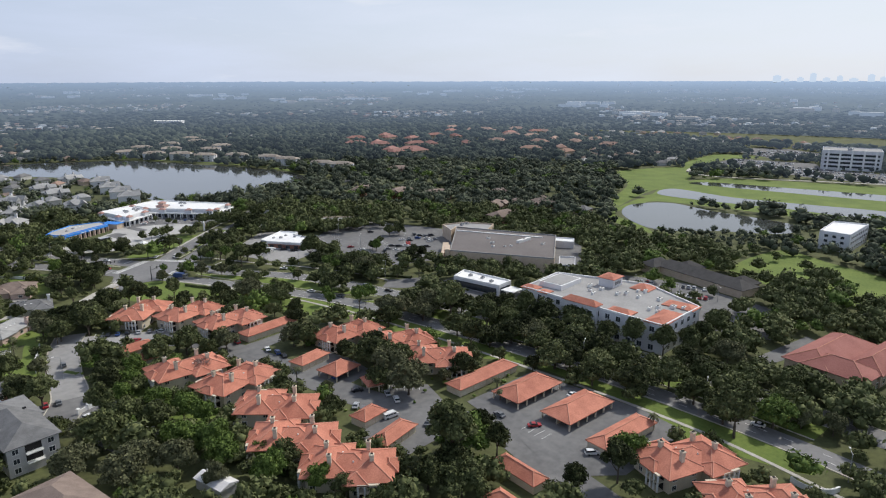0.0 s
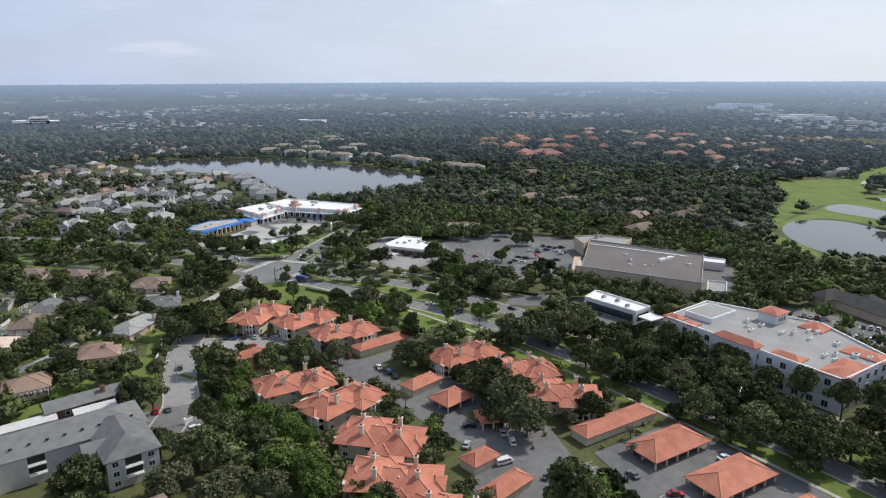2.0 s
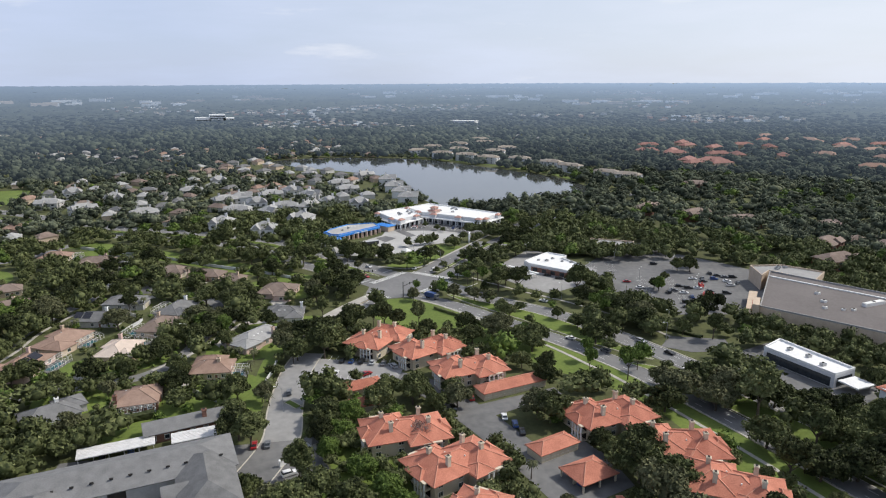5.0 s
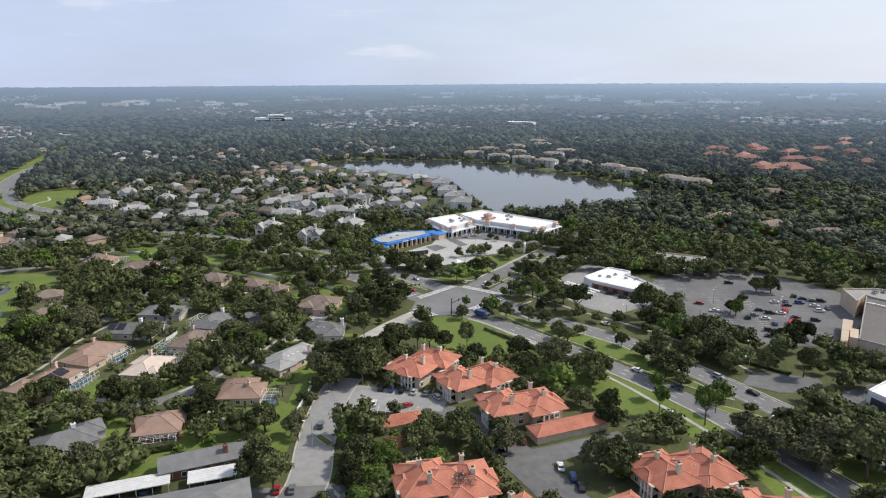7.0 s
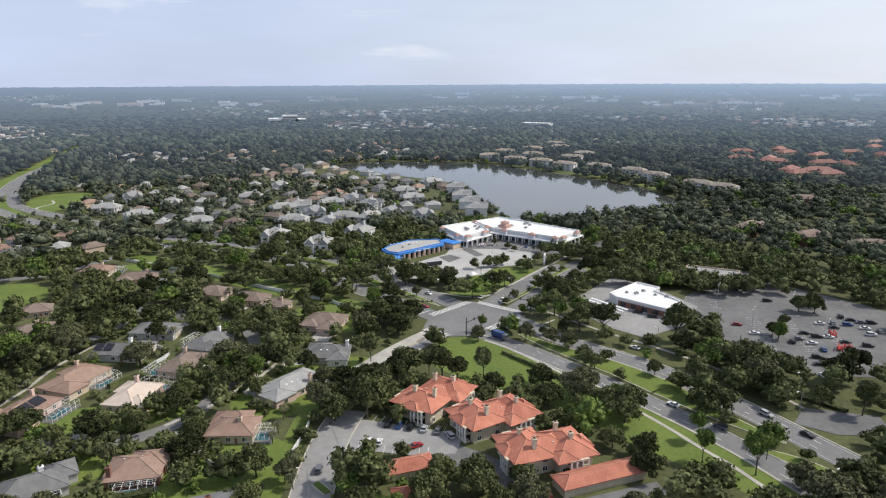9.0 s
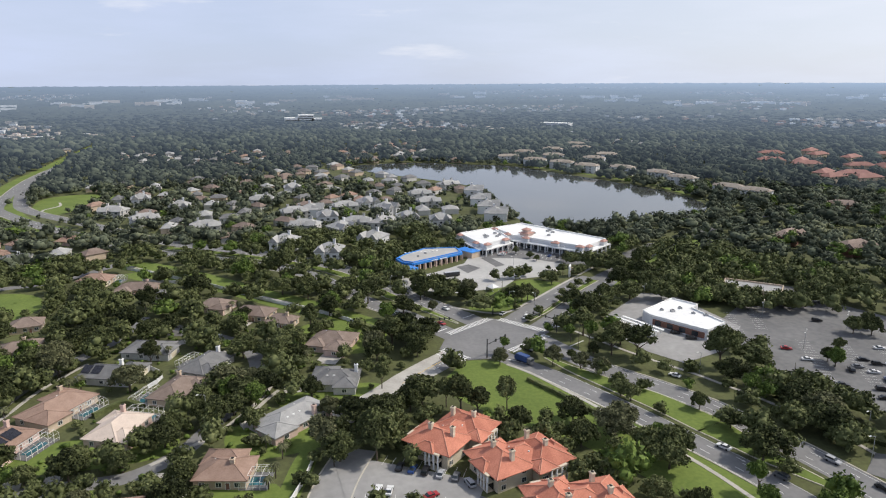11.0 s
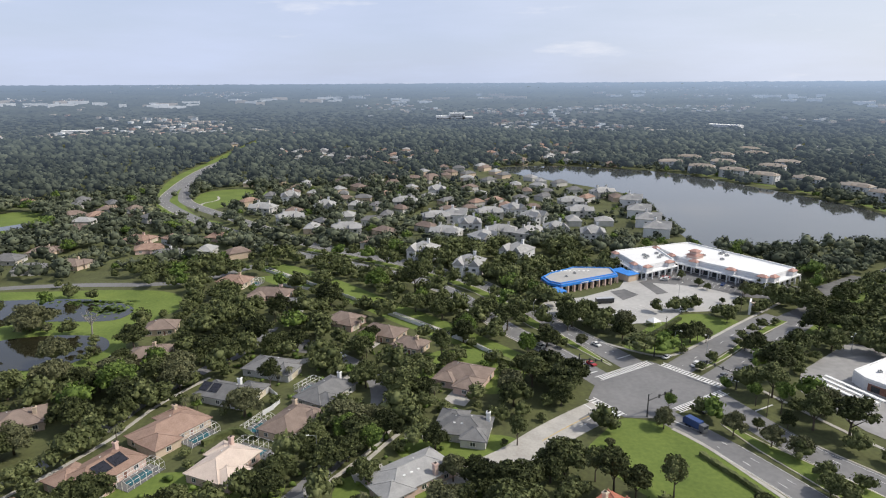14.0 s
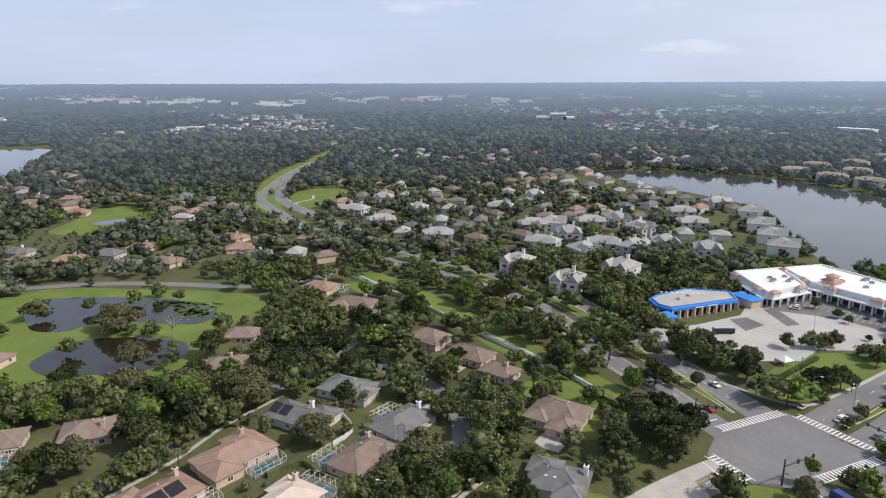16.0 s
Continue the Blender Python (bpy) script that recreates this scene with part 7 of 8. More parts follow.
# far houses that show between the trees
def far_roofs():
    m = {"far_grey": Mesh(), "far_white": Mesh(), "far_rust": Mesh(), "far_tan": Mesh()}
    near = {"sh_light": Mesh(), "sh_grey": Mesh(), "sh_brown": Mesh(), "sh_rust": Mesh(), "greywall": Mesh(), "tanwall": Mesh()}
    for i, (x, y, w, d, rot) in enumerate(FAR_HOUSES):
        roof, wall = ("sh_light", "sh_brown", "sh_grey", "sh_light", "sh_brown", "sh_rust", "sh_grey")[i % 7], ("greywall", "tanwall")[i % 2]
        near[wall].box(x, y, 0, w - 1, d - 1, 4.2, rot)
        c, s = math.cos(radians(rot)), math.sin(radians(rot))
        k = len(near[roof].v)
        near[roof].hip(0, 0, 4.2, w, d, 3.0)
        near[roof].v[k:] = [(x + c * p - s * q, y + s * p + c * q, z) for p, q, z in near[roof].v[k:]]
    near["far_rust"] = Mesh()
    for i, (x, y) in enumerate(((959, 658), (919, 571), (927, 514), (884, 428), (888, 383), (864, 315), (842, 253), (766, 369), (692, 240), (685, 172), (740, 215), (800, 300), (830, 180), (900, 250), (960, 330), (1000, 430), (960, 560), (1020, 520))):
        near["tanwall"].box(x, y, 0, 32, 13, 9, i * 40)
        c, s, k = math.cos(radians(i * 40)), math.sin(radians(i * 40)), len(near["far_rust"].v)
        near["far_rust"].hip(0, 0, 9, 34, 15, 4.2)
        near["far_rust"].v[k:] = [(x + c * p - s * q, y + s * p + c * q, z) for p, q, z in near["far_rust"].v[k:]]
    for k, mesh in near.items():
        tagged(part("far_houses", mesh, k), "low suburban houses standing among the woods", "houses", kind="stuff")
    keys = ("far_grey", "far_tan", "far_tan", "far_white", "far_tan", "far_rust", "far_grey")
    for _ in range(9000):
        a = radians(rng.uniform(0, 138))
        r = 1500 + 3000 * rng.uniform() ** 1.1
        x, y = MID[0] + r * math.cos(a), MID[1] + r * math.sin(a)
        patch = noise.noise((x * 0.0022, y * 0.0022, 9))
        if patch < 0.12 + 0.25 * rng.uniform():
            continue
        w, d, z = rng.uniform(9, 17), rng.uniform(8, 12), float(lift(r, a)) + rng.uniform(5, 9)
        m[keys[int(rng.integers(len(keys)))]].box(x, y, z - 6, w, d, 6, 90 * int(rng.integers(2)) + rng.uniform(-9, 9))
    # sheds and stores in rows, far off
    for a, r, n in ((123, 3050, 9), (117, 2950, 8), (111, 2750, 10), (104, 2900, 7), (98, 3000, 8), (91, 2850, 6), (84, 3150, 4), (74, 3350, 5), (62, 3100, 6), (55, 2800, 9), (50, 2900, 6), (44, 3300, 4), (37, 3600, 5), (30, 2500, 5), (24, 2000, 5), (17, 2900, 4), (11, 2300, 5)):
        for _ in range(n + 2):
            q, b = r * rng.uniform(0.94, 1.06), radians(a + rng.uniform(-2.6, 2.6))
            m["far_white" if rng.uniform() < 0.55 else "far_tan"].box(MID[0] + q * math.cos(b), MID[1] + q * math.sin(b), float(lift(q, b)), rng.uniform(10, 30), rng.uniform(16, 80), rng.uniform(10, 15), a + rng.uniform(-8, 8))
    for k, mesh in m.items():
        tagged(part("far_roofs", mesh, k), "small house roofs far off among trees", "houses", kind="stuff")


far_roofs()
for x, y, w, d, h, rot in ((618, 1372, 80, 26, 9, -48), (-860, 1260, 60, 20, 9, 20)):
    hall = thing("far_hall", "pale flat-roofed hall standing among far woods", "hall", x, y, 0, rot)
    part("wall", Mesh().box(0, 0, 0, w, d, h), "offwhite", hall)
    part("roof", Mesh().box(0, 0, h, w + 1, d + 1, 0.8), "membrane", hall)
tower_dir = Vector((0.968, 0.252))
for k, (off, w, h) in enumerate(((-150, 44, 30), (-95, 30, 16), (-20, 36, 22), (48, 34, 38), (120, 40, 20), (190, 30, 27), (262, 46, 18), (350, 34, 32), (410, 30, 22))):
    p = Vector(MID) + tower_dir * 4640 + Vector((tower_dir.y, -tower_dir.x)) * off
    t = thing("distant_tower", "hazy grey tower on the distant skyline", "tower", p.x, p.y, 92, math.degrees(math.atan2(tower_dir.y, tower_dir.x)), "skyline towers")
    part("wall", Mesh().box(0, 0, 0, w, w, h * 1.5), "far_tower", t)
    part("roof_house", Mesh().box(0, 0, h * 1.5, w * 0.5, w * 0.5, 5), "far_tower", t)


# ---- vehicles ----
def side_block(m, profile, half):
    """A body pushed across from its side outline."""
    n = len(profile)
    m.add([(x, -half, z) for x, z in profile] + [(x, half, z) for x, z in profile],
          [tuple(range(n)), tuple(range(n, 2 * n))[::-1]] + [(i, i + n, (i + 1) % n + n, (i + 1) % n) for i in range(n)])
    return m


BODY = [(-2.3, 0.35), (2.25, 0.35), (2.32, 0.62), (2.2, 0.82), (1.05, 0.98), (-1.75, 1.0), (-2.28, 0.92), (-2.35, 0.6)]
SUV = [(-2.35, 0.4), (2.25, 0.4), (2.35, 0.7), (2.2, 1.0), (1.1, 1.12), (-2.3, 1.16), (-2.4, 0.7)]
KINDS = {"car": (BODY, [(-1.75, 1.0), (1.0, 0.98), (0.35, 1.42), (-1.15, 1.45)], [(-1.05, 1.43), (0.3, 1.41), (0.2, 1.48), (-0.95, 1.5)]),
         "suv": (SUV, [(-2.28, 1.16), (1.05, 1.12), (0.5, 1.66), (-2.05, 1.72)], [(-2.0, 1.7), (0.45, 1.65), (0.35, 1.76), (-1.9, 1.8)])}
CAR_DATA = {}


def car(x, y, rot, colour="white", kind="car", wheels=True, z=0.13, label=""):
    """A parked car: body, glass, roof and wheels."""
    if (kind, colour) not in CAR_DATA:
        body, cabin, top = KINDS[kind]
        CAR_DATA[kind, colour] = (side_block(Mesh(), body[::-1], 0.92).data("body", M["car_" + colour]), side_block(Mesh(), cabin[::-1], 0.78).data("cabin_glass", M["glass"]),
                                  side_block(Mesh(), top[::-1], 0.74).data("roof", M["car_" + colour]), Mesh().tube((0, -0.12, 0), (0, 0.12, 0), 0.34, n=10).data("wheel", M["rubber"]))
    d = CAR_DATA[kind, colour]
    name = "car" if kind == "car" else "sport_utility_car"
    root = thing(name, label or "%s %s standing on asphalt" % (colour, "saloon car" if kind == "car" else "tall estate car"), "car", x, y, z, rot, "cars")
    part("body", d[0], "trim", root)
    glass = part("cabin_glass", d[1], "glass", root)
    part("roof", d[2], "trim", glass)
    for wx in (-1.4, 1.4) if wheels else ():
        for wy in (-0.86, 0.86):
            part("wheel", d[3], "rubber", root, at=pose(wx, wy, 0.34))
    return root


COLOURS = ["white", "silver", "black", "grey", "white", "black", "silver", "red", "grey", "blue", "white"]
for i, (x, y, rot) in enumerate(((5, -287, -40), (6.5, -264, -40), (-17, -237, 30), (-13, -217, 60), (-12, -211, 60), (-18, -201, -30), (-19, -149, 70), (-19, -154, 70), (-26, -210, 40), (-26, -214, 40),
                                 (-52, -252, 60), (-50, -257, 60), (-25, -126, 80), (4, -251, 80), (34, -261, -5), (-43, -89, 100), (-61, -76, 62), (-57.5, -78, 62), (-54, -80, 62), (-50, -82.5, 62), (-46, -85, 62), (-69, -86, 70), (-66, -87, 70), (-55, -92, 20), (-86, -97, 78),
                                 (-20, -143, 70), (-37, -129, 80), (-34, -131, 80), (-16, -186, 12), (-12, -184, 12), (18, -247, -94), (28, -249, -94), (20, -270, -94), (30, -271, -94), (-102, -130, 80), (-98, -131, 80), (-94, -150, 10),
                                 (-90, -160, 10), (-146, -119, 90), (-138, -119, 90), (-118, -120, 90), (-173, -66, 2), (-104, -37, 20), (-123, 49, -40))):
    car(x, y, rot, COLOURS[(i * 7) % 11], "suv" if i % 3 == 0 else "car", i < 26)
for x, y, rot, col, kind in ((67, -105, -72, "silver", "suv"), (70, -120, -74, "black", "car"), (55, -40, 120, "white", "car"), (13, 44, 42, "white", "car"), (23, 37, 42, "white", "suv"), (29, 26, 40, "grey", "car"), (60, -84, -70, "white", "suv"),
                             (-13, 58, -62, "white", "car"), (-20, 38, -60, "red", "car"), (9, -2, -58, "black", "car"), (22, 36, 42, "white", "car"), (-77, 120, -60, "white", "car"), (-38, 57, 122, "white", "car"), (41, 100, 8, "white", "car"),
                             (58, -318, 98, "white", "car"), (80, -318, -85, "silver", "car"), (40, -90, 114, "white", "car"), (46, -108, 108, "grey", "suv"), (-120, 186, 140, "black", "car")):
    car(x, y, rot, col, kind)

# cars in the shop and office car parks
for x0, y0, ang, n, fill in ((142, -214, -72, 16, 0.75), (158, -206, -72, 18, 0.8), (174, -202, -72, 18, 0.8), (70, 146, -36, 9, 0.6), (80, 163, -50, 10, 0.6), (51, 150, 60, 3, 0.9), (58, 6, 60, 5, 0.4)):
    c, s = math.cos(radians(ang)), math.sin(radians(ang))
    for i in range(n):
        if rng.uniform() < fill:
            a, b = 2.8 * (i + 0.5), 2.6
            car(x0 + c * a - s * b, y0 + s * a + c * b, ang + 90, COLOURS[int(rng.integers(11))], "suv" if rng.uniform() < 0.4 else "car", False, 0.15)
for i, (x, y, col) in enumerate(((156, -3, "black"), (117, -28, "red"), (117, -40, "white"), (173, -33, "black"), (174, -38, "black"), (176, -42, "grey"), (180, -44, "black"), (156, -38, "white"), (162, -39, "grey"), (167, -43, "blue"), (158, -44, "black"),
                                 (171, -49, "white"), (167, -56, "white"), (174, -54, "grey"), (139, -46, "black"), (141, -51, "black"), (146, -53, "white"), (133, -57, "white"), (126, -53, "black"), (131, -51, "grey"), (148, -60, "black"),
                                 (154, -66, "black"), (144, -70, "grey"), (132, -64, "blue"), (123, -70, "black"), (118, -76, "black"), (112, -63, "black"), (104, -74, "white"), (111, -85, "white"), (175, 67, "white"), (84, -8, "black"), (81, 0, "black"))):
    car(x, y, (-25, -30, -22, 60, -28)[i % 5], col, "suv" if i % 3 == 0 else "car", False, 0.15)


def lift_frame(x, y, rot, n):
    """A red steel rack of rails on short legs."""
    root = thing("equipment_rack", "red steel equipment rack standing in a car park", "rack", x, y, 0.12, rot, "red racks")
    for k in range(n):
        part("leg", Mesh().box(-2.2 + 4.4 * k / max(n - 1, 1), -0.9, 0, 0.3, 0.3, 2.0).box(-2.2 + 4.4 * k / max(n - 1, 1), 0.9, 0, 0.3, 0.3, 2.0), "red", root)
    for s in (-0.9, 0.9):
        part("rail", Mesh().box(0, s, 1.8, 5.2, 0.35, 0.35), "red", root)
    part("bed", Mesh().box(0, 0, 0.7, 5.0, 1.7, 0.25), "red", root)


lift_frame(150, -51, 60, 3)
lift_frame(140, -65, 40, 4)
lift_frame(142.5, -67, 65, 3)
dig = thing("work_truck", "orange-brown work truck parked behind the shop sign", "truck", 82, 106, 0.12, 20)
part("bed", Mesh().box(-1, 0, 0.9, 5.5, 2.4, 1.6), "tanwall", dig)
part("cab", Mesh().box(3.0, 0, 0.6, 2.0, 2.3, 2.2), "car_black", dig)
for wx in (-2.4, -1.2, 2.8):
    for wy in (-1.0, 1.0):
        part("wheel", Mesh().tube((wx, wy - 0.16, 0.5), (wx, wy + 0.16, 0.5), 0.5, n=10), "rubber", dig)


def far_cars():
    """Rows of parked cars far off, as one mass."""
    m = {"car_white": Mesh(), "car_silver": Mesh(), "car_grey": Mesh()}
    for x0, y0, rows, n, gap in ((712, -90, 6, 74, 13.5), (768, -30, 5, 26, 14), (900, -105, 7, 30, 15)):
        for row in range(rows):
            for k in range(n):
                if rng.uniform() < 0.66:
                    x, y = x0 + gap * row + (5.5 if row % 2 else 0), y0 + (-3.0 if x0 < 800 else 3.0) * k
                    mm = m[("car_white", "car_silver", "car_grey")[int(rng.integers(3))]]
                    mm.box(x, y, 0.3, 4.5, 1.8, 0.8).box(x - 0.2, y, 1.1, 2.4, 1.6, 0.5)
    for k, mesh in m.items():
        tagged(part("parked_cars", mesh, k), "hundreds of parked cars far across a lawn", "cars", kind="stuff")


far_cars()

van = thing("van", "white passenger van parked beside garages", "van", -22.5, -224.5, 0.13, -10)
part("body", side_block(Mesh(), [(-2.8, 0.4), (2.7, 0.4), (2.8, 1.0), (2.2, 1.25), (1.6, 2.1), (-2.75, 2.15)][::-1], 1.0), "car_white", van)
for k in range(4):
    for s in (-1, 1):
        part("window", Mesh().box(-2.1 + 1.05 * k, s * 1.0, 1.35, 0.9, 0.04, 0.5), "glass", van)
part("windscreen", Mesh().add([(2.18, -0.9, 1.3), (2.18, 0.9, 1.3), (1.66, 0.85, 2.05), (1.66, -0.85, 2.05)], [(0, 1, 2, 3)]), "glass", van)
for wx in (-1.7, 1.8):
    for wy in (-0.92, 0.92):
        part("wheel", Mesh().tube((wx, wy - 0.12, 0.36), (wx, wy + 0.12, 0.36), 0.36, n=10), "rubber", van)

bus = thing("bus", "dark parked bus with a pale roof before the blue shop", "bus", 5, 114, 0.12, 8)
part("body", Mesh().box(0, 0, 0.4, 9.5, 2.5, 2.4), "car_black", bus)
part("roof", Mesh().box(0, 0, 2.8, 9.3, 2.3, 0.2), "car_silver", bus)
for k in range(6):
    for s in (-1, 1):
        part("window", Mesh().box(-3.8 + 1.5 * k, s * 1.26, 1.6, 1.2, 0.05, 0.8), "glass", bus)
for wx in (-3, 3):
    for wy in (-1.15, 1.15):
        part("wheel", Mesh().tube((wx, wy - 0.15, 0.45), (wx, wy + 0.15, 0.45), 0.45, n=10), "rubber", bus)
truck = thing("refuse_truck", "blue refuse truck waiting on the boulevard", "truck", 2.5, -13, 0.12, -60)
part("cab", Mesh().box(3.2, 0, 0.6, 1.9, 2.4, 2.2), "car_grey", truck)
part("windscreen", Mesh().box(4.17, 0, 1.7, 0.05, 2.1, 0.9), "glass", truck)
part("hopper", side_block(Mesh(), [(-4.2, 0.8), (2.1, 0.8), (2.1, 3.3), (-3.4, 3.3), (-4.2, 2.4)][::-1], 1.2), "car_blue", truck)
for wx in (-2.6, -1.4, 3.0):
    for wy in (-1.0, 1.0):
        part("wheel", Mesh().tube((wx, wy - 0.18, 0.5), (wx, wy + 0.18, 0.5), 0.5, n=10), "rubber", truck)

# ---- street furniture ----
def signal(x, y, rot, reach=9.0):
    root = thing("traffic_light", "dark mast-arm traffic light over the crossing", "traffic light", x, y, 0, rot, "traffic lights")
    part("pole", Mesh().tube((0, 0, 0), (0, 0, 8.6), 0.28, 0.2, 8), "pole", root)
    armp = part("arm", Mesh().tube((0, 0, 6.2), (reach, 0, 6.9), 0.2, 0.12, 6), "pole", root)
    for k in (0.45, 0.7, 0.95):
        head = part("signal_head", Mesh().box(reach * k, 0, 5.6 + 0.7 * k, 0.55, 0.45, 1.3), "pole", armp)
    part("lamp", Mesh().tube((0, 0, 8.1), (1.6, 0, 8.6), 0.07, 0.05, 5), "pole", root)


signal(-11, -5, 30, 12)
signal(8, 45, -165, 9)
signal(-27, 30, -20, 9)
signal(29, 15, 128, 13)


def street_lamp(x, y, rot, h=9.0, arms=1):
    root = thing("street_lamp", "tall grey street lamp with a curved arm", "street lamp", x, y, 0, rot, "street lamps")
    part("pole", Mesh().tube((0, 0, 0), (0, 0, h), 0.13, 0.08, 6), "steel", root)
    for k in range(arms):
        s = 1 if k == 0 else -1
        part("arm", Mesh().tube((0, 0, h - 0.1), (s * 2.2, 0, h + 0.6), 0.06, 0.05, 5), "steel", root)
        part("lamp_head", Mesh().box(s * 2.5, 0, h + 0.55, 0.9, 0.35, 0.18), "trim", root)


for x, y, rot in ((61, -299, 20), (62, -248, 20), (43, -348, 30), (78, -108, 190), (90, -95, 200), (48, -150, 10), (66, -40, 200), (-36, 90, 60), (-66, 150, 50), (19, 52, -50), (31, 47, 220), (-90, -110, 160), (-120, -30, 200), (-160, 190, 50)):
    street_lamp(x, y, rot)
for x, y in ((145, -53), (124, -30), (160, -16), (134, 8), (160, -244), (164, -218), (176, -258), (60, 150), (84, 132), (46, 120), (92, 46)):
    street_lamp(x, y, 40, 8.0, 2)
for k in range(7):
    root = thing("utility_pole", "slim wooden utility pole beside the boulevard", "pole", *((-60, 96), (-104, 142), (-140, 178), (20, 66), (70, 100), (30, -6), (92, -60))[k])
    part("pole", Mesh().tube((0, 0, 0), (0, 0, 10.5), 0.15, 0.1, 6), "bark", root)
    part("crossarm", Mesh().box(0, 0, 9.6, 2.0, 0.12, 0.12, 40), "bark", root)

# signs
totem = thing("shop_sign", "tall pale shop sign on two piers", "sign", 73, 97, 0.1, 60)
part("pier", Mesh().box(-2, 0, 0, 1.0, 1.0, 5.5), "offwhite", totem)
part("pier", Mesh().box(2, 0, 0, 1.0, 1.0, 5.5), "offwhite", totem)
panel = part("panel", Mesh().box(0, 0, 2.2, 5.6, 0.8, 4.6), "white", totem)
for k in range(3):
    part("writing_bar", Mesh().box(0, -0.42, 2.8 + 1.2 * k, 4.2, 0.05, 0.5), ("red", "blue", "tile_red")[k], panel)
small = thing("corner_sign", "low blue sign board on the corner lawn", "sign", 10, 60, 0.05, 30)
part("base", Mesh().box(0, 0, 0, 3.4, 0.5, 0.5), "concrete", small)
part("board", Mesh().box(0, 0, 0.5, 3.2, 0.3, 1.3), "blue", small)
part("writing_bar", Mesh().box(0, -0.17, 0.9, 2.4, 0.04, 0.35), "white", small)
for x, y, rot in ((20, 82, 30),):
    tent = thing("white_tent", "small white peaked tent in the car park", "tent", x, y, 0.12, rot)
    part("canopy", Mesh().add([(-2.6, -2.6, 2.2), (2.6, -2.6, 2.2), (2.6, 2.6, 2.2), (-2.6, 2.6, 2.2), (0, 0, 3.9)], [(0, 1, 4), (1, 2, 4), (2, 3, 4), (3, 0, 4), (3, 2, 1, 0)]), "white", tent)
    for a in (-2.4, 2.4):
        for b in (-2.4, 2.4):
            part("leg", Mesh().box(a, b, 0, 0.1, 0.1, 2.2), "trim", tent)
    part("side_panel", Mesh().box(0, 2.5, 0, 5, 0.06, 2.2), "white", tent)
monument = thing("entrance_wall", "low curved white entrance wall with shrubs", "wall", 33, -342, 0, -70)
m = Mesh()
for k in range(8):
    a = radians(-50 + 100 * k / 7)
    m.box(7 * math.sin(a), 5 - 7 * math.cos(a), 0, 2.2, 0.5, 1.6, math.degrees(a))
part("wall", m, "white", monument)
gate = thing("gate_house", "small white gate lodge with a grey hipped roof", "gate house", -84, -137, 0, 20)
part("wall", Mesh().box(0, 0, 0, 4.5, 3.6, 2.8), "offwhite", gate)
hipped(gate, 0, 0, 2.7, 5.6, 4.7, 1.2, "sh_grey", None)
opening(gate, 0, -1.82, 0.9, 1.4, 1.2, 0)
opening(gate, 0, 1.82, 0.9, 1.4, 1.2, 180)
for x, y, rot, n in ((-80, -131, 60, 3), (-92, -143, 20, 3)):
    barrier = thing("gate_wall", "low white gate wall with piers", "wall", x, y, 0, rot, "gate walls")
    part("wall", Mesh().box(0, 0, 0, 8, 0.35, 1.6), "white", barrier)
    for k in (-4, 0, 4):
        part("pier", Mesh().box(k, 0, 0, 0.8, 0.8, 2.1).box(k, 0, 2.1, 1.0, 1.0, 0.15), "white", barrier)


# ---- fences, walls and hedges ----
def fence(pts, h, material, label, pitch=6.0, thick=0.16, name="fence"):
    line = curve(pts, 6)
    root = thing(name, label, "fence", line[0][0], line[0][1])
    run = [Vector(line[0])]
    for q in line[1:]:
        if (Vector(q) - run[-1]).length >= pitch:
            run.append(Vector(q))
    for a, b in zip(run, run[1:]):
        c, d = (a + b) / 2 - run[0], b - a
        part("panel", Mesh().box(c.x, c.y, 0.1, d.length - 0.3, thick, h - 0.1, math.degrees(math.atan2(d.y, d.x))), material, root)
        part("post", Mesh().box(a.x - run[0].x, a.y - run[0].y, 0, 0.32, 0.32, h + 0.12, math.degrees(math.atan2(d.y, d.x))), material, root)


fence([(-186, 178), (-150, 146), (-126, 122), (-105, 98), (-84, 77), (-66, 58), (-51, 36)], 1.8, "offwhite", "long white roadside fence of panels and posts", 5.0)
fence([(-86, -66), (-89, -76), (-94, -88), (-96, -98)], 2.0, "white", "white boundary wall beside the gate drive", 4.0)
fence([(-119, -83), (-115, -89), (-110, -96)], 1.8, "greywall", "grey garden fence of panels", 3.0)
fence([(-172, 150), (-158, 142), (-144, 138)], 1.8, "offwhite", "pale garden wall behind the hedge", 4.0)
fence([(-148, 20), (-140, 8), (-146, -4)], 1.8, "offwhite", "pale garden wall between houses", 4.0)


def hedge(pts, width, h, label="clipped dark green hedge", material="leaf"):
    """A trimmed hedge with a ragged face."""
    line = curve(pts, 8)
    left, right = ribbon_points(line, width)
    run, total = [], 0.0
    for i in range(len(line) - 1):
        d = (Vector(line[i + 1]) - Vector(line[i])).length
        steps = max(int(d / 0.9), 1)
        for k in range(steps):
            t = k / steps
            run.append((left[i].lerp(left[i + 1], t), right[i].lerp(right[i + 1], t)))
    m, rows = Mesh(), []
    for a, b in run:
        ring = []
        for t, z in ((0, 0), (-0.02, h * 0.5), (0.05, h), (0.5, h * 1.05), (0.95, h), (1.02, h * 0.5), (1, 0)):
            p = a.lerp(b, t)
            ring.append((p.x + rng.normal() * 0.12, p.y + rng.normal() * 0.12, max(z + rng.normal() * 0.1, 0)))
        rows.append(ring)
    n = len(rows[0])
    m.add([p for r in rows for p in r], [(i * n + k, i * n + k + 1, (i + 1) * n + k + 1, (i + 1) * n + k) for i in range(len(rows) - 1) for k in range(n - 1)])
    tagged(part("hedge", m, material), label, "hedge")


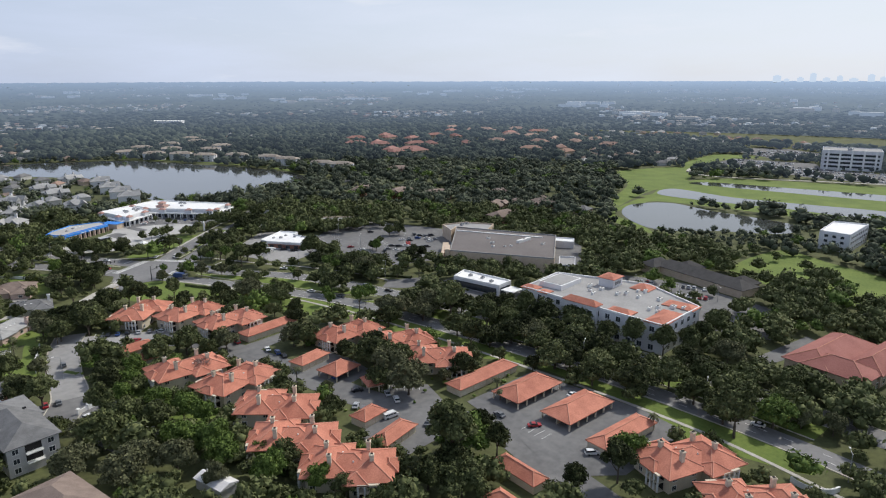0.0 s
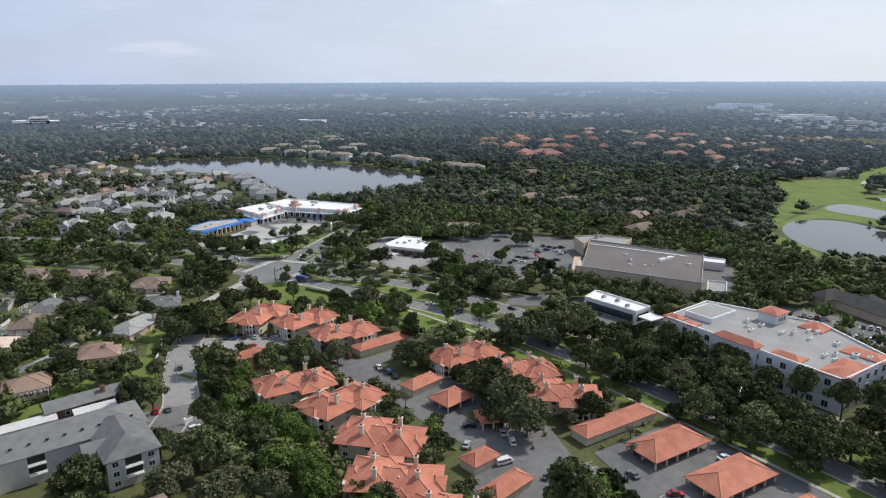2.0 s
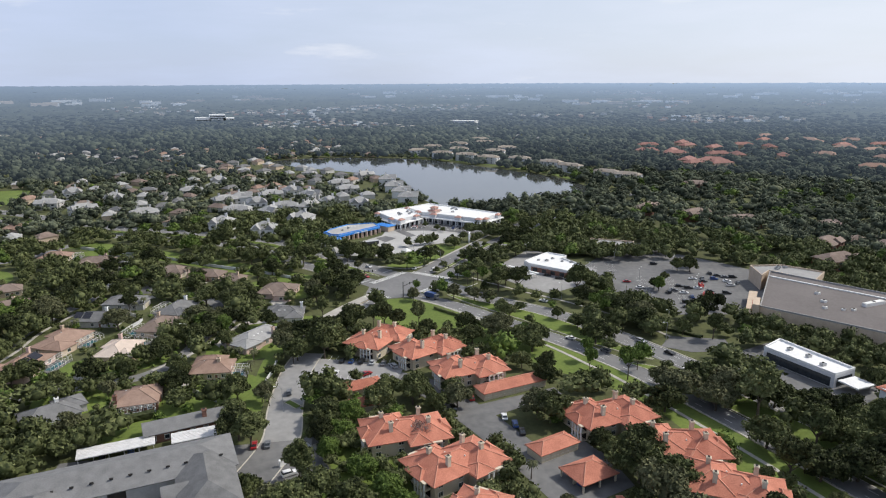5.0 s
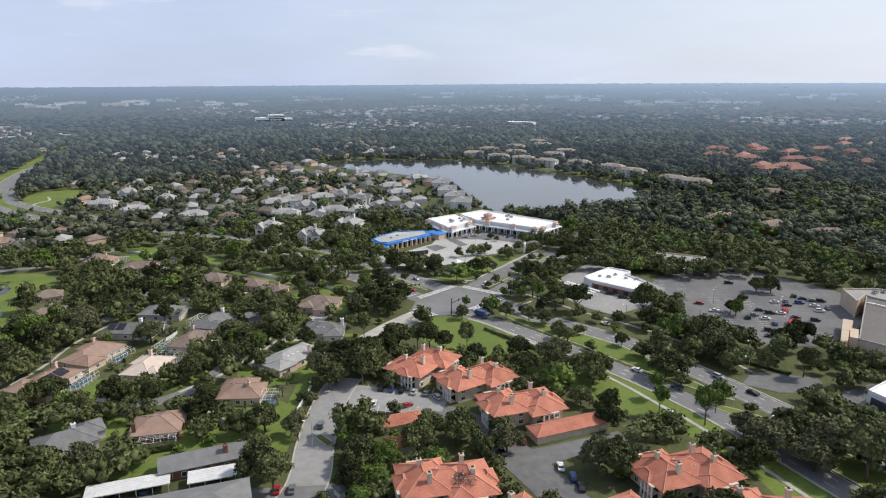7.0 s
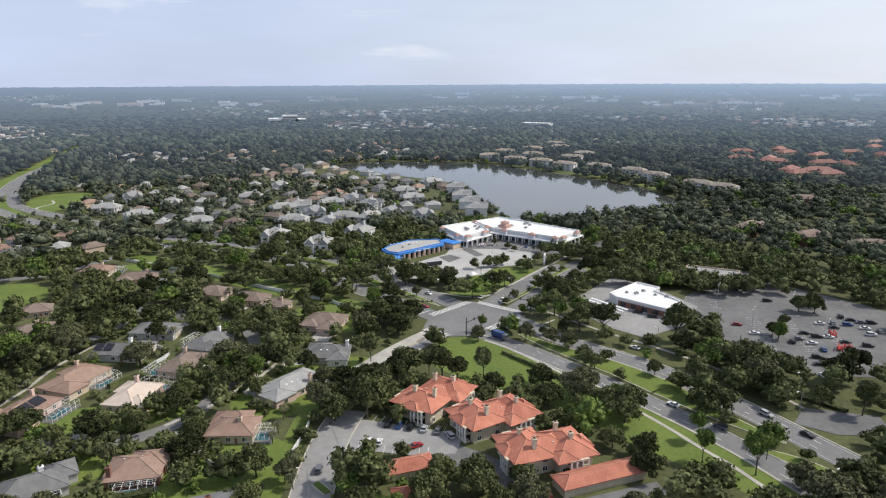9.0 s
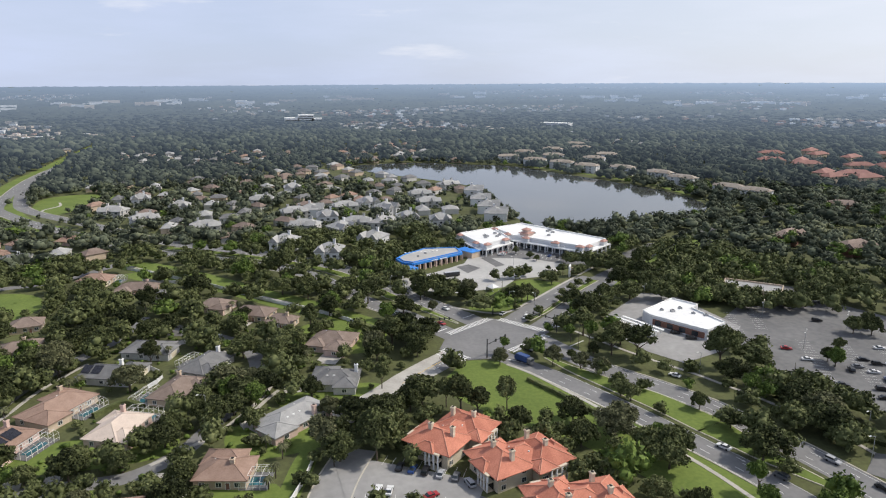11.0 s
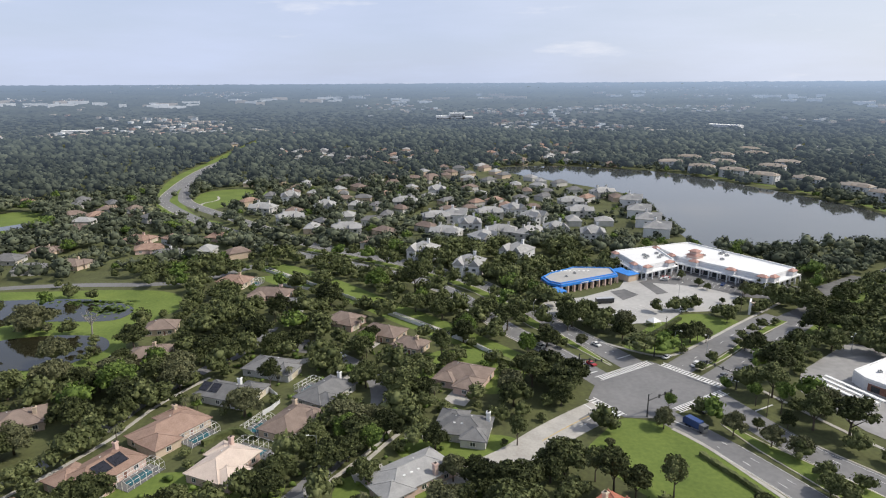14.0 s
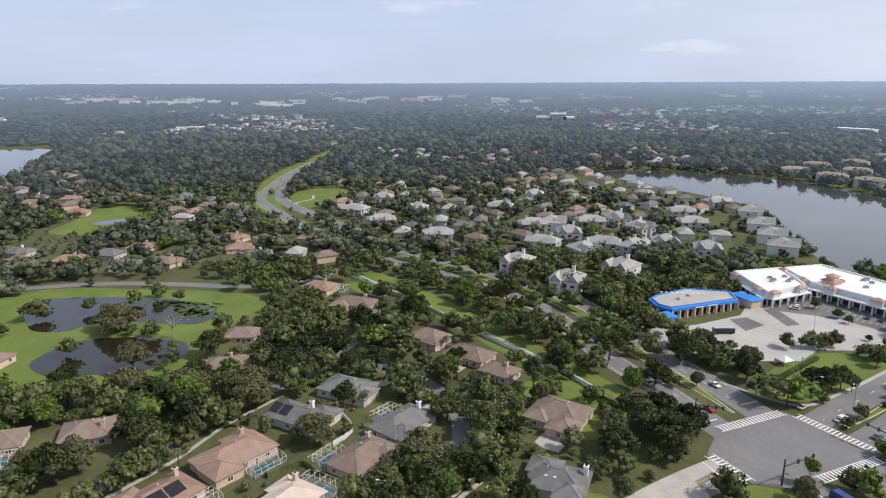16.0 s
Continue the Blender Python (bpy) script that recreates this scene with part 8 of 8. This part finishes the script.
hedge([(-164, 168), (-152, 156), (-143, 144)], 2.0, 2.0)
hedge([(-149, -97), (-140, -97.5), (-131, -97)], 3.0, 2.2)
hedge([(-2, -29), (5, -45), (11.5, -61), (18, -78)], 1.6, 1.5)
hedge([(-158, -20), (-150, -12), (-142, -18)], 1.8, 1.8)
hedge([(-60, 46), (-52, 38), (-46, 34)], 2.4, 2.2)
hedge([(12, 66), (24, 78), (36, 90)], 2.0, 1.4)
hedge([(80, -88), (90, -100), (96, -112)], 2.0, 1.2)


# ---- palms ----
def palm_mesh():
    m = Mesh()
    for k in range(18):
        a = 6.2832 * k / 18 + rng.uniform(-0.15, 0.15)
        up = rng.uniform(-0.1, 0.75)
        d, o = Vector((math.cos(a), math.sin(a), 0)), Vector((-math.sin(a), math.cos(a), 0))
        pts = []
        for s in range(6):
            t = s / 5
            c = d * (2.4 * t) + Vector((0, 0, up * 2.0 * t - 2.2 * t * t))
            w = 0.34 * math.sin(math.pi * min(t + 0.12, 1.0))
            pts += [c + o * w - Vector((0, 0, w * 0.6)), c, c - o * w - Vector((0, 0, w * 0.6))]
        m.add(pts, [q for s in range(5) for q in ((3 * s, 3 * s + 1, 3 * s + 4, 3 * s + 3), (3 * s + 1, 3 * s + 2, 3 * s + 5, 3 * s + 4))])
    return m


fronds = palm_mesh().data("fronds", M["leaf_olive"])
stem = Mesh().tube((0, 0, 0), (0.15, 0.1, 1.0), 0.2, 0.15, 7).data("trunk", M["bark"])
for x, y, h in ((-29, -178, 6), (20, -237, 4), (13, -244, 4), (31, -294, 6), (11, -291, 5), (-97, -72, 5), (-99, -77, 4), (-95, -62, 5), (-171, 1, 6), (-168, 4, 6), (-185, -20, 7), (-183, -52, 5), (-186, -54, 6), (-84, 8, 6), (-86, 12, 5),
                (-118, 80, 6), (-114, 82, 5), (-112, 44, 6), (-140, 26, 6), (-144, 24, 5), (-100, -54, 4), (-104, -52, 4), (-93, -94, 5), (-94, -104, 5), (98, 118, 8), (104, 112, 8), (110, 108, 8), (62, -150, 6), (-80, -70, 5), (-150, 0, 5), (-33, -208, 5), (-160, 90, 6)):
    p = thing("palm_tree", "slim palm with a round head of fronds", "palm", x, y, 0, rng.uniform(0, 360), "palms")
    part("trunk", stem, "bark", p, at=Matrix.Diagonal((1, 1, h, 1)))
    part("fronds", fronds, "leaf_olive", p, at=pose(0.15, 0.1, h))

# bare tree and lily pads at the ponds
dead = thing("bare_tree", "pale grey leafless tree standing on the pond bank", "tree", -241, 77)
part("trunk", Mesh().tube((0, 0, 0), (0.3, 0.2, 6.5), 0.38, 0.24, 7), "deadwood", dead)
for k in range(7):
    m = Mesh()
    a, z = 0.9 * k + rng.uniform(-0.3, 0.3), rng.uniform(3.6, 6.4)
    out = rng.uniform(2.6, 4.6)
    tip = Vector((out * math.cos(a), out * math.sin(a), z + rng.uniform(3.5, 7.0)))
    root_at = Vector((0.2, 0.1, z))
    m.tube(root_at, tip, 0.17, 0.05, 5)
    for _ in range(5):
        q = root_at.lerp(tip, rng.uniform(0.35, 0.95))
        m.tube(q, q + Vector((rng.normal() * 1.3, rng.normal() * 1.3, rng.uniform(0.6, 2.4))), 0.07, 0.03, 4)
    part("branch", m, "deadwood", dead)
m = Mesh()
for k in range(260):
    x, y = (-262 + rng.normal() * 14, 122 + rng.normal() * 1.8) if k % 2 else (-248 + rng.normal() * 6, 110 + rng.normal() * 4)
    r = rng.uniform(0.5, 1.4)
    m.add([(x + r * math.cos(1.0472 * i), y + r * math.sin(1.0472 * i), 0.2) for i in range(6)], [tuple(range(6))])
tagged(part("lily_pads", m, "leaf_bright"), "round green lily pads floating on a pond", "lily pads", kind="stuff")

# low shrubs round the buildings
def shrubs():
    shapes = [lumpy(BALL1, 5, 0.14) for _ in range(6)]
    rows = []
    for x, y, rot in FLATS:
        for k in range(16):
            a = rng.uniform(0, 6.2832)
            rows.append((x + 13.5 * math.cos(a), y + 12.5 * math.sin(a), rng.uniform(0.6, 1.4)))
    for cx, cy, sx, sy, n in ((-120, 0, 90, 120, 240), (-150, -70, 60, 50, 90), (0, -230, 70, 60, 40), (-90, -120, 14, 40, 40)):
        for k in range(n):
            rows.append((cx + rng.uniform(-0.5, 0.5) * sx, cy + rng.uniform(-0.5, 0.5) * sy, rng.uniform(0.6, 1.6)))
    rows = [q for q in rows if taken(q[0], q[1]) not in (1, 3)]
    woodland("shrubs", rows, shapes, "low green garden shrubs round the houses", "leaf_bright")


shrubs()
